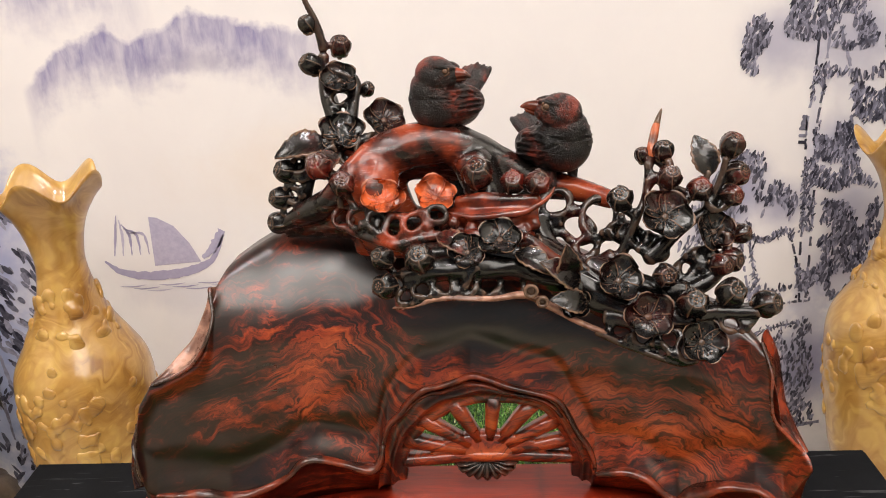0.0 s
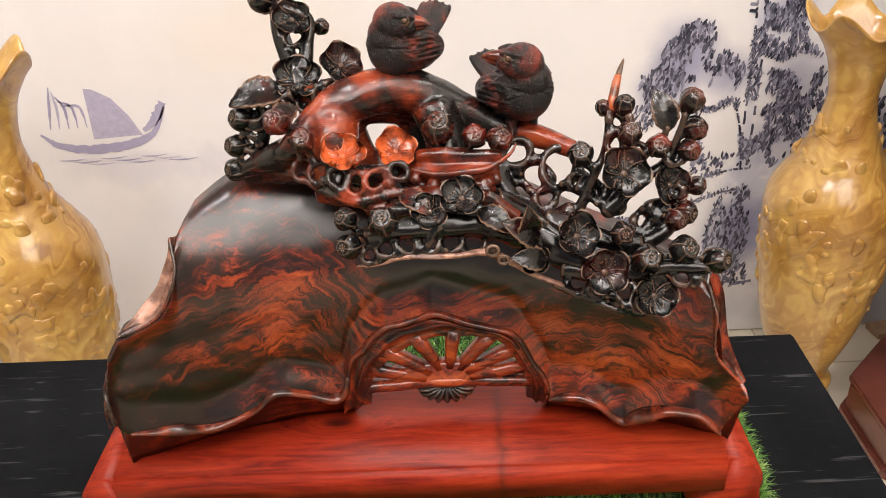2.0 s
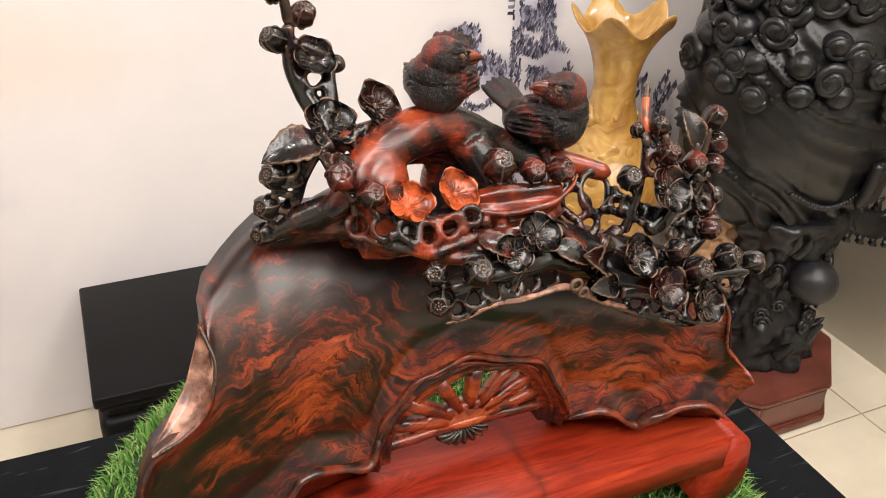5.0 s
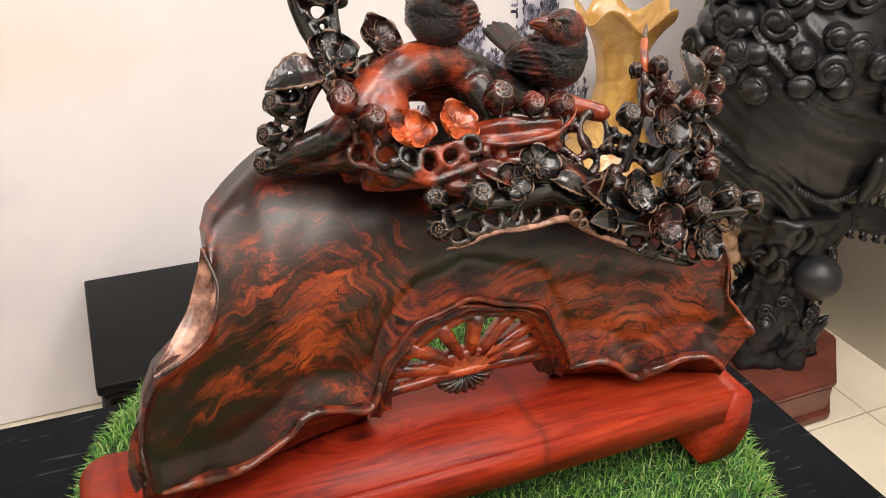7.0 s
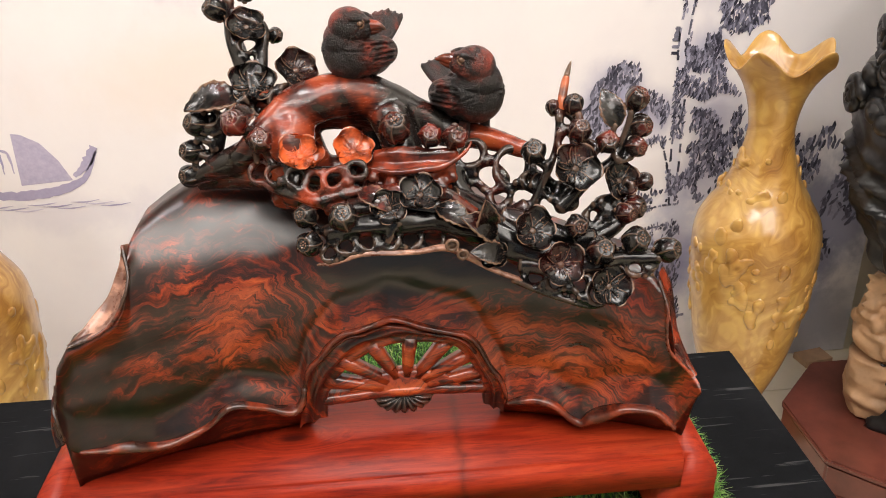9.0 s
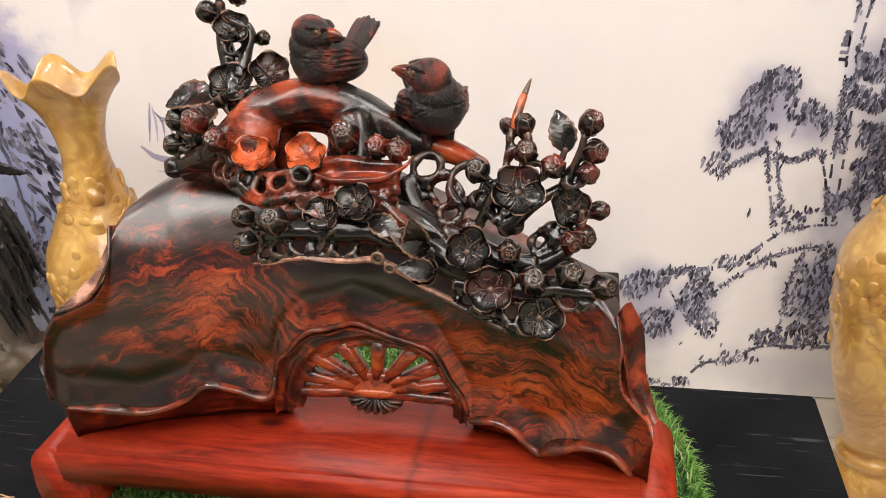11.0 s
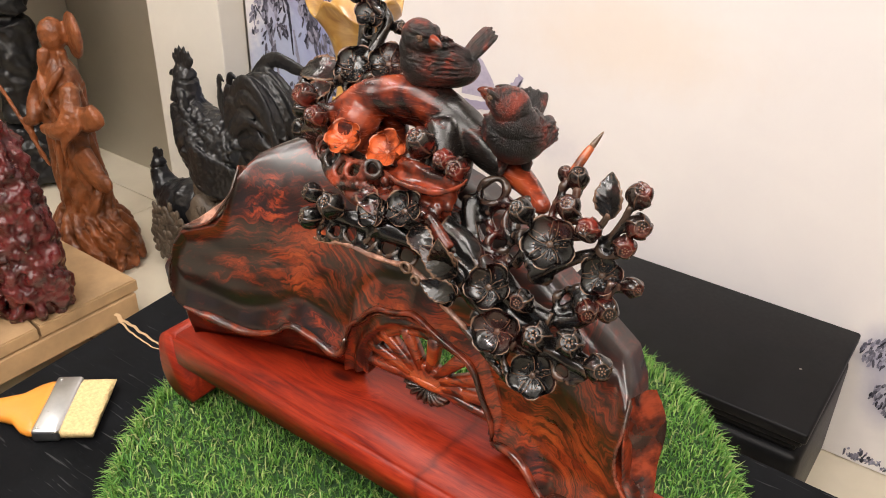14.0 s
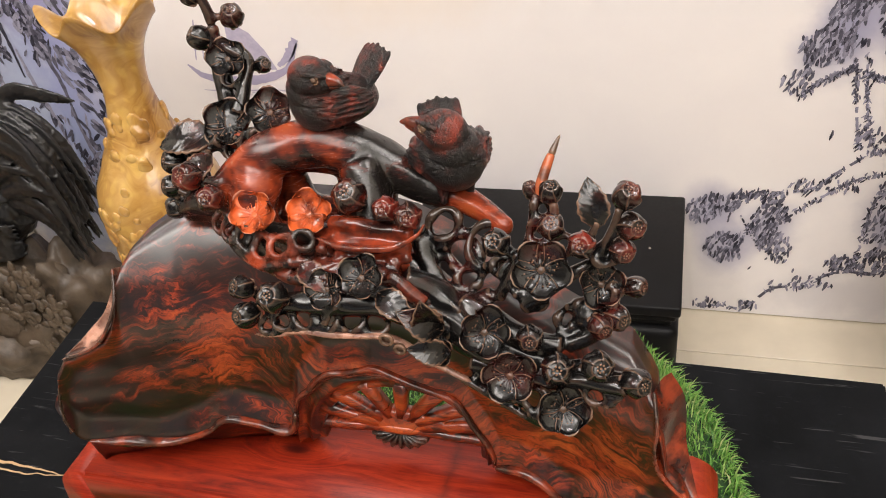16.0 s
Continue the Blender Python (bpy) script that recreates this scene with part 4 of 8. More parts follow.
    ridge([(-0.0485, 0.797, 0.6), (-0.0430, 0.8140, 0.9), (-0.0335, 0.8238, 1.0), (-0.0262, 0.8333, 1.0), (-0.0149, 0.8423, 1.1), (-0.002, 0.8448, 1.0), (0.0109, 0.8485, 1.0), (0.0216, 0.8528, 1.0), (0.0319, 0.8506, 1.0), (0.0485, 0.8441, 1.0), (0.0651, 0.8396, 1.0), (0.0797, 0.8352, 0.9), (0.088, 0.8272, 0.8), (0.0966, 0.8085, 0.8), (0.1052, 0.7947, 0.8), (0.1095, 0.7805, 0.7), (0.1085, 0.772, 0.4)], "arch_ridge", 0.0024, 0.0068, 150)
    ridge([(-0.0440, 0.8105, 0.6), (-0.0336, 0.8195, 0.9), (-0.0219, 0.8316, 1.0), (-0.0109, 0.8374, 1.0), (-0.0003, 0.8381, 1.0), (0.0105, 0.8421, 1.0), (0.0212, 0.8442, 1.1), (0.0358, 0.8414, 1.0), (0.0524, 0.8356, 1.0), (0.0692, 0.8318, 0.9), (0.0797, 0.8263, 0.8), (0.0875, 0.8165, 0.6)], "arch_ridge", 0.0019, 0.0030, 120)
    ridge([(0.110, 0.773, 0.5), (0.1205, 0.7762, 1.0), (0.1331, 0.7785, 1.0), (0.1458, 0.7748, 1.0), (0.1588, 0.7635, 0.8), (0.1673, 0.7597, 1.1), (0.175, 0.7657, 1.7), (0.186, 0.7725, 1.5), (0.1979, 0.7780, 1.3), (0.2169, 0.7797, 1.0), (0.229, 0.7720, 0.9), (0.2345, 0.766, 0.5)], "rolled_edge", 0.0030, 0.0082)

    # recessed band between the ridge and the window
    outer = along([(-0.0560, 0.0255, 0.7560), (-0.0515, 0.0230, 0.782), (-0.0470, 0.0235, 0.800), (-0.0426, 0.0240, 0.8130), (-0.0332, 0.0245, 0.822), (-0.026, 0.0250, 0.8315), (-0.0147, 0.0255, 0.8405), (-0.0019, 0.0255, 0.843), (0.0109, 0.0255, 0.8465), (0.0216, 0.0255, 0.8508), (0.0319, 0.0255, 0.8485), (0.0485, 0.0245, 0.842), (0.0651, 0.0230, 0.8375), (0.0797, 0.0210, 0.833), (0.088, 0.0195, 0.825), (0.0966, 0.0180, 0.806), (0.1052, 0.0165, 0.792), (0.109, 0.0165, 0.778), (0.108, 0.0185, 0.760)], 90)
    inner = along([(-0.0335, 0.0335, 0.760), (-0.0325, 0.0335, 0.775), (-0.0275, 0.0335, 0.7890), (-0.0131, 0.0335, 0.806), (-0.0016, 0.0335, 0.815), (0.0094, 0.0335, 0.8205), (0.0267, 0.0335, 0.8245), (0.048, 0.0335, 0.8235), (0.065, 0.0335, 0.8205), (0.0754, 0.0335, 0.8145), (0.0825, 0.0335, 0.8040), (0.0903, 0.0335, 0.7890), (0.094, 0.0335, 0.775), (0.094, 0.0335, 0.760)], 90)
    band = []
    for t, dy in ((0.0, 0.0), (0.10, 0.0045), (0.25, 0.006), (0.40, 0.002), (0.48, -0.0015), (0.56, 0.0), (0.68, 0.0035), (0.82, 0.001), (0.93, -0.001), (1.0, 0.0)):
        dy *= 0.7
        r = outer + (inner - outer) * t
        band.append([(p[0], p[1] + dy + 0.0009 * noise.noise(Vector(p) * 70), p[2] + 0.0006 * noise.noise(Vector(p) * 90 + Vector((5, 0, 0)))) for p in r])
    band.append([(p[0], p[1] + 0.010, p[2]) for p in inner])
    fan = skin("fan_window", band, M_BURL, "carved arched frame with radiating slats")

    # sill, hub plate and slats
    fy = 0.0365
    sill = bmesh.new()
    rings_into(sill, [[(x, y + 0.0006 * math.sin(x * 160), z + 0.004 * (1 - ((x - 0.03) / 0.065) ** 2)) for y, z in ((0.0315, 0.7725), (0.0310, 0.7755), (0.0325, 0.7785), (0.046, 0.7785), (0.046, 0.7700), (0.033, 0.7700))] for x in np.linspace(-0.036, 0.097, 30)])
    part("window_sill", sill, M_BURL, fan)
    hub = bmesh.new()
    rings_into(hub, [[(0.031 + rx * math.cos(a), yy, 0.7795 + rz * math.sin(a)) for a in [math.pi * i / 24 for i in range(25)]] for rx, rz, yy in ((0.044, 0.0175, fy + 0.007), (0.046, 0.0190, fy + 0.002), (0.0455, 0.0187, fy - 0.002), (0.042, 0.0165, fy - 0.0042))])
    part("window_hub", hub, M_BURL, fan)
    for deg in (164, 139, 112, 85, 59, 36, 13):
        a = radians(deg)
        sx, sz = math.cos(a), math.sin(a)
        bm = bmesh.new()
        rings = []
        for rr, ww in ((0.018, 0.0040), (0.034, 0.0046), (0.050, 0.0054), (0.066, 0.0062)):
            cx, cz = 0.031 + rr * sx * 1.02, 0.7795 + rr * sz * 0.74
            cx = max(-0.034, min(0.096, cx))
            rings.append([(cx - sz * u * ww, fy + v * 0.0048, cz + sx * u * ww) for u, v in ((1, 1), (1, -0.5), (0.55, -1), (-0.55, -1), (-1, -0.5), (-1, 1))])
        rings_into(bm, rings)
        part("slat", bm, M_BURL, fan)
    # ribbed shell under the window
    shell = bmesh.new()
    rings = []
    for rr, yy in ((0.004, 0.036), (0.008, 0.033), (0.016, 0.032), (0.023, 0.034), (0.026, 0.039), (0.023, 0.044), (0.006, 0.046)):
        ring = []
        for i in range(73):
            a = radians(180 + 180 * i / 72)
            rib = abs(math.sin(i / 72 * math.pi * 9))
            q = 0.92 * rr * (1 + 0.06 * rib)
            ring.append((0.029 + q * math.cos(a), yy + 0.002 - 0.004 * rib * min(1, rr / 0.02), 0.7735 + 0.72 * q * math.sin(a)))
        rings.append(ring)
    rings_into(shell, rings, closed=False)
    part("shell_ornament", shell, M_STUMP, carving, "small black ribbed shell")


carving_body()
def hollow_stump():
    """The smooth limb that arches over a cave, with its pillars, sill and side limbs."""
    bm = bmesh.new()
    for pts in (
        [(-0.080, 0.030, 0.980, 0.007), (-0.058, 0.034, 0.998, 0.0115), (-0.038, 0.042, 1.012, 0.0150), (-0.016, 0.050, 1.0195, 0.0160), (0.004, 0.056, 1.0195, 0.0165), (0.026, 0.061, 1.012, 0.0165), (0.050, 0.061, 0.999, 0.0150), (0.074, 0.058, 0.988, 0.0125), (0.098, 0.050, 0.984, 0.0095), (0.114, 0.041, 0.981, 0.0075), (0.130, 0.029, 0.978, 0.006)],
        [(-0.036, 0.042, 1.010, 0.015), (-0.038, 0.034, 0.999, 0.0170), (-0.040, 0.028, 0.986, 0.0160), (-0.038, 0.026, 0.970, 0.015), (-0.030, 0.026, 0.955, 0.014)],
        [(0.028, 0.052, 1.008, 0.014), (0.036, 0.042, 0.994, 0.0145), (0.040, 0.032, 0.980, 0.0145), (0.042, 0.022, 0.964, 0.015), (0.050, 0.012, 0.950, 0.014)],
        [(0.022, 0.064, 1.006, 0.013), (0.020, 0.068, 0.990, 0.0145), (0.018, 0.068, 0.972, 0.016), (0.012, 0.064, 0.954, 0.014)],
        [(-0.028, 0.062, 1.004, 0.010), (-0.029, 0.066, 0.990, 0.0105), (-0.027, 0.066, 0.974, 0.0125), (-0.022, 0.064, 0.955, 0.013)],
        [(-0.034, 0.064, 1.002, 0.0115), (-0.010, 0.068, 1.003, 0.0120), (0.016, 0.068, 1.000, 0.0120)],
        [(-0.024, 0.066, 0.964, 0.009), (-0.008, 0.068, 0.961, 0.0095), (0.010, 0.066, 0.962, 0.010)],
        [(0.040, 0.062, 1.000, 0.012), (0.036, 0.064, 0.982, 0.012), (0.030, 0.062, 0.964, 0.014), (0.026, 0.060, 0.950, 0.012)],
        [(-0.044, 0.048, 1.006, 0.010), (-0.050, 0.054, 0.990, 0.010), (-0.050, 0.058, 0.972, 0.012), (-0.048, 0.060, 0.955, 0.012)],
        [(-0.056, 0.034, 0.960, 0.012), (-0.030, 0.032, 0.958, 0.0135), (0.0, 0.034, 0.956, 0.014), (0.030, 0.030, 0.956, 0.015), (0.060, 0.022, 0.950, 0.014), (0.090, 0.012, 0.935, 0.012), (0.125, -0.004, 0.915, 0.010)],
        [(-0.060, 0.056, 0.955, 0.012), (-0.010, 0.060, 0.950, 0.012), (0.030, 0.058, 0.948, 0.012)],
        [(-0.116, 0.045, 0.9640, 0.0028), (-0.098, 0.042, 0.974, 0.0070), (-0.080, 0.038, 0.982, 0.0100), (-0.062, 0.036, 0.990, 0.0110)],
        [(-0.110, 0.050, 0.9600, 0.0040), (-0.090, 0.050, 0.965, 0.0090), (-0.068, 0.048, 0.968, 0.0120), (-0.050, 0.046, 0.965, 0.0120)],
        [(-0.022, 0.058, 1.019, 0.0105), (-0.036, 0.060, 1.021, 0.0080), (-0.052, 0.058, 1.019, 0.0070), (-0.066, 0.056, 1.015, 0.0045)],
        [(-0.050, 0.036, 1.002, 0.0070), (-0.060, 0.026, 1.004, 0.0055), (-0.068, 0.018, 1.012, 0.0040)],
        [(-0.010, 0.014, 0.955, 0.009), (0.014, -0.004, 0.958, 0.0095), (0.040, -0.012, 0.960, 0.0085), (0.066, -0.012, 0.954, 0.0080), (0.086, -0.004, 0.945, 0.0080)],
    ):
        tube_into(bm, pts, n=44, sides=16, wob=0.10)
    ob = part("stump", bm, M_LIMB, carving, "smooth hollow red and black stump")
    remeshed(ob, 0.0018, 7, 0.5, 0.0020, 0.03)


hollow_stump()
# what follows is laid out in the crown's own frame
BASES["wood_carving"] = CROWN.inverted() @ BODY_BASE

# blossoms: place, radius, facing, wood
FLOWERS = [
    ((-0.067, 0.0795, 1.1058), 0.0145, (0.15, -0.7, 0.65), M_DARK),
    ((-0.0641, 0.0568, 1.0709), 0.0185, (0.2, -0.6, 0.75), M_DARK),
    ((-0.0329, 0.0588, 1.079), 0.0170, (0.3, -0.62, 0.68), M_DARK),
    ((-0.0317, 0.0069, 1.0341), 0.0168, (0.10, -0.58, 0.80), M_ORANGE),
    ((0.0034, 0.0134, 1.033), 0.0158, (0.15, -0.58, 0.80), M_ORANGE),
    ((0.0463, -0.0195, 1.0119), 0.0160, (0.1, -0.65, 0.72), M_DARK),
    ((0.025, -0.0265, 1.0055), 0.0140, (0, -0.8, 0.55), M_DARK),
    ((0.121, -0.0246, 0.9825), 0.0168, (0.18, -0.74, 0.62), M_DARK),
    ((0.153, -0.007, 1.0185), 0.0180, (0.2, -0.76, 0.6), M_DARK),
    ((0.138, -0.0383, 0.9625), 0.0175, (0.15, -0.8, 0.58), M_DARK),
    ((0.17, -0.0447, 0.9465), 0.0158, (0.2, -0.82, 0.52), M_DARK),
    ((0.1863, 0.003, 1.0036), 0.0150, (0.25, -0.75, 0.55), M_DARK),
    ((0.092, -0.0292, 0.9695), 0.0125, (-0.1, -0.85, 0.4), M_DARK),
]
# buds: place, radius, pointing, wood
BUDS = [
    ((-0.0677, 0.0997, 1.1263), 0.0092, (0.3, -0.5, 0.8), M_DARK),
    ((-0.0894, 0.0895, 1.1153), 0.0092, (-0.6, -0.4, 0.6), M_DARK),
    ((-0.0497, 0.093, 1.0947), 0.0065, (0.7, -0.4, 0.4), M_DARK),
    ((-0.1044, 0.0437, 1.0467), 0.0098, (-0.6, -0.5, 0.4), M_DARK),
    ((-0.1105, 0.0421, 1.0276), 0.0092, (-0.6, -0.5, 0.3), M_DARK),
    ((-0.1138, 0.0424, 1.0097), 0.0092, (-0.6, -0.5, 0.1), M_DARK),
    ((-0.0724, 0.0095, 1.057), 0.0105, (-0.1, -0.7, 0.5), M_RED),
    ((-0.0564, 0.0035, 1.0456), 0.0098, (0.1, -0.7, 0.5), M_RED),
    ((0.0324, 0.0162, 1.0453), 0.0122, (0, -0.6, 0.75), M_RED),
    ((0.0558, 0.0134, 1.0392), 0.0095, (0, -0.75, 0.55), M_RED),
    ((0.0721, 0.0061, 1.0401), 0.0098, (0.2, -0.75, 0.4), M_RED),
    ((-0.0286, -0.0304, 1.0045), 0.0085, (-0.4, -0.6, 0.5), M_DARK),
    ((-0.0042, -0.0373, 1.0053), 0.0110, (0, -0.7, 0.65), M_DARK),
    ((-0.0276, -0.0354, 0.9871), 0.0095, (-0.4, -0.75, 0.3), M_DARK),
    ((0.2045, 0.0103, 0.9983), 0.0075, (0.8, -0.4, 0.2), M_RED),
    ((0.1949, -0.0028, 0.9847), 0.0092, (0.6, -0.6, 0.1), M_DARK),
    ((0.188, -0.0339, 0.9744), 0.0105, (0.3, -0.7, 0.5), M_DARK),
    ((0.2095, -0.0362, 0.9671), 0.0098, (0.6, -0.6, 0.3), M_DARK),
    ((0.1652, -0.0331, 0.9677), 0.0112, (0.1, -0.75, 0.6), M_DARK),
    ((0.125, 0.0042, 1.027), 0.0098, (-0.1, -0.7, 0.6), M_DARK),
    ((0.1547, 0.0199, 1.0539), 0.0078, (0.1, -0.3, 0.9), M_DARK),
    ((0.142, 0.0269, 1.0504), 0.0058, (-0.2, -0.1, 1.0), M_DARK),
    ((0.1566, 0.0076, 1.039), 0.0090, (0.1, -0.6, 0.7), M_DARK),
    ((0.1746, 0.0013, 1.032), 0.0092, (0, -0.8, 0.5), M_RED),
    ((0.1974, 0.0167, 1.0564), 0.0092, (0.3, -0.4, 0.8), M_RED),
    ((0.2004, 0.0146, 1.0375), 0.0094, (0.5, -0.6, 0.3), M_RED),
    ((0.1963, 0.0078, 1.0251), 0.0085, (0.4, -0.7, 0.1), M_RED),
    ((-0.0885, 0.090, 1.144), 0.0075, (-0.3, -0.3, 0.9), M_DARK), ((0.149, -0.028, 0.985), 0.0090, (0.1, -0.9, 0.3), M_DARK), ((0.187, -0.012, 0.985), 0.0085, (0.5, -0.8, 0.1), M_DARK),
]
LEAVES = [
    ((-0.072, 0.0497, 1.0635), (-0.95, -0.25, -0.05), (0.1, -0.55, 0.8), 0.040, M_DARK), ((-0.066, 0.03, 1.062), (-0.25, -0.75, -0.35), (0.3, -0.4, 0.8), 0.026, M_RED),
    ((0.096, -0.024, 0.980), (-0.65, -0.35, 0.60), (0.3, -0.75, 0.6), 0.032, M_DARK), ((0.056, -0.020, 1.002), (0.75, -0.35, -0.35), (0.3, -0.6, 0.7), 0.028, M_DARK),
    ((0.1831, 0.0105, 1.038), (-0.28, 0.35, 0.9), (0.1, -0.95, 0.3), 0.029, M_DARK),
    ((0.006, -0.014, 1.014), (0.75, -0.45, -0.35), (0.3, -0.6, 0.7), 0.026, M_RED),
    ((0.100, -0.030, 0.968), (-0.75, -0.35, 0.30), (0.1, -0.8, 0.6), 0.026, M_DARK), ((0.086, -0.022, 0.982), (0.1, -0.5, 0.85), (0.3, -0.8, 0.2), 0.030, M_DARK),
]


def petal_mesh(mat):
    bm = bmesh.new()
    nu, nw = 12, 14

    def surf(u, w, under):
        r = 0.10 + 0.90 * u
        hw = 0.55 * math.sin(math.pi * min(1, (0.08 + 0.60 * u))) ** 0.75
        x = r - 0.46 * w * w * (u ** 3) - 0.04 * (1 - abs(w)) ** 6 * u ** 6
        z = 0.06 + 0.34 * u ** 2.0 + 0.16 * w * w * u + 0.025 * math.sin(5 * w + 2 * u) * u
        z += 0.012 * math.cos(9 * math.pi * w) * u * (1 - u)
        z += 0.06 * max(0.0, max(abs(w), u) - 0.84) / 0.16
        return (x, hw * w, z - (0.070 if under else 0.0))

    grids = []
    for under in (False, True):
        grids.append([[bm.verts.new(surf(i / nu, j / nw * 2 - 1, under)) for j in range(nw + 1)] for i in range(nu + 1)])
    for g, flip in zip(grids, (False, True)):
        for i in range(nu):
            for j in range(nw):
                f = (g[i][j], g[i + 1][j], g[i + 1][j + 1], g[i][j + 1])
                bm.faces.new(f[::-1] if flip else f)
    a, c = grids
    for i in range(nu):
        bm.faces.new((a[i][0], c[i][0], c[i + 1][0], a[i + 1][0]))
        bm.faces.new((a[i][nw], a[i + 1][nw], c[i + 1][nw], c[i][nw]))
    for j in range(nw):
        bm.faces.new((a[nu][j], c[nu][j], c[nu][j + 1], a[nu][j + 1]))
        bm.faces.new((a[0][j], a[0][j + 1], c[0][j + 1], c[0][j]))
    bmesh.ops.recalc_face_normals(bm, faces=bm.faces)
    me = bpy.data.meshes.new("petal")
    bm.to_mesh(me)
    bm.free()
    shade(me)
    me.materials.append(mat)
    return me


def stamen_mesh(mat):
    bm = bmesh.new()
    blob_into(bm, (0, 0, 0.10), (0.15, 0.15, 0.09), seg=12, rng=8)
    for k in range(22):
        a = 2 * math.pi * k / 22 + 0.12 * math.sin(k * 5)
        r = 0.46 + 0.09 * math.sin(k * 7.3)
        ca, sa = math.cos(a), math.sin(a)
        tube_into(bm, [(0.07 * ca, 0.07 * sa, 0.14, 0.022), (r * 0.6 * ca, r * 0.6 * sa, 0.17, 0.017), (r * ca, r * sa, 0.22, 0.015)], n=5, sides=5)
        blob_into(bm, (r * ca, r * sa, 0.225), (0.030, 0.030, 0.030), seg=6, rng=5)
    me = bpy.data.meshes.new("flower")
    bm.to_mesh(me)
    bm.free()
    shade(me)
    me.materials.append(mat)
    return me


def bud_mesh(mat):
    """A closed bud: five rounded petals lapped over one another, their lips parted round a seeded tip."""
    bm = bmesh.new()
    rings = []
    nk, ni, np_ = 30, 80, 5
    for k in range(nk + 1):
        th = math.pi * k / nk
        h = k / nk
        ring = []
        for i in range(ni):
            a = 2 * math.pi * i / ni
            s = (a * np_ / (2 * math.pi) + 0.55 * math.sin(1.5 * h)) % 1.0
            body = math.sin(th) ** 0.85 if 0 < k < nk else 0.02
            full = min(1.0, h * 5) * min(1.0, (1 - h) * 5)
            # each petal swells towards its free edge, then drops behind the next
            lap = (0.17 * s ** 1.5 - 0.08) * full if s < 0.93 else (0.09 - (s - 0.93) / 0.07 * 0.17) * full
            z = -math.cos(th) * 1.05
            if h > 0.84:
                z -= 1.25 * (h - 0.84) + 0.10 * (1 - s) * (1 if h < 0.92 else 0)
            ring.append((body * (1 + lap) * math.cos(a), body * (1 + lap) * math.sin(a), z))
        rings.append(ring)
    rings_into(bm, rings)
    for k in range(8):
        a = 2 * math.pi * k / 7
        q = 0.24 if k < 7 else 0.0
        blob_into(bm, (q * math.cos(a), q * math.sin(a), 0.86), (0.085, 0.085, 0.075), seg=8, rng=6)
    for k in range(5):
        a = 2 * math.pi * k / 5 + 0.3
        ca, sa = math.cos(a), math.sin(a)
        tube_into(bm, [(0.15 * ca, 0.15 * sa, -1.10, 0.12), (0.55 * ca, 0.55 * sa, -0.96, 0.15), (0.86 * ca, 0.86 * sa, -0.66, 0.04)], n=7, sides=6, flat=1.6)
    me = bpy.data.meshes.new("bud")
    bmesh.ops.recalc_face_normals(bm, faces=bm.faces)
    bm.to_mesh(me)
    bm.free()
    shade(me)
    me.materials.append(mat)
    return me


def leaf_mesh(mat):
    bm = bmesh.new()
    nu, nw = 18, 12

    def surf(i, j, under):
        u, w = i / nu, j / nw * 2 - 1
        hw = 0.31 * math.sin(math.pi * u ** 0.8) ** 0.8 + 0.004
        hw *= 1 + 0.06 * math.sin(u * 34)
        z = 0.10 * math.sin(math.pi * u) - 0.12 * u * u + 0.07 * abs(w) * math.sin(math.pi * u)
        z += 0.016 * math.cos(2 * math.pi * (u * 7 - abs(w) * 1.6)) * min(1, abs(w) * 4)
        if abs(w) < 0.1:
            z += 0.012
        return (u, hw * w, z - (0.04 if under else 0))

    grids = [[[bm.verts.new(surf(i, j, under)) for j in range(nw + 1)] for i in range(nu + 1)] for under in (False, True)]
    for g, flip in zip(grids, (False, True)):
        for i in range(nu):
            for j in range(nw):
                f = (g[i][j], g[i + 1][j], g[i + 1][j + 1], g[i][j + 1])
                bm.faces.new(f[::-1] if flip else f)
    a, c = grids
    for i in range(nu):
        bm.faces.new((a[i][0], c[i][0], c[i + 1][0], a[i + 1][0]))
        bm.faces.new((a[i][nw], a[i + 1][nw], c[i + 1][nw], c[i][nw]))
    bmesh.ops.recalc_face_normals(bm, faces=bm.faces)
    me = bpy.data.meshes.new("leaf")
    bm.to_mesh(me)
    bm.free()
    shade(me)
    me.materials.append(mat)
    return me


CARVE_INV = BASES["wood_carving"].inverted()
PETALS = {m.name: petal_mesh(m) for m in (M_DARK, M_RED, M_ORANGE)}
STAMENS = {m.name: stamen_mesh(m) for m in (M_DARK, M_RED, M_ORANGE)}
BUDM = {m.name: bud_mesh(m) for m in (M_DARK, M_RED, M_ORANGE)}
LEAFM = {m.name: leaf_mesh(m) for m in (M_DARK, M_RED)}


def facing(place, way, size, spin):
    q = Vector(way).to_track_quat("Z", "Y").to_matrix().to_4x4()
    return Matrix.Translation(place) @ q @ pose(0, 0, 0, 0, 0, spin) @ Matrix.Diagonal((size, size, size, 1))


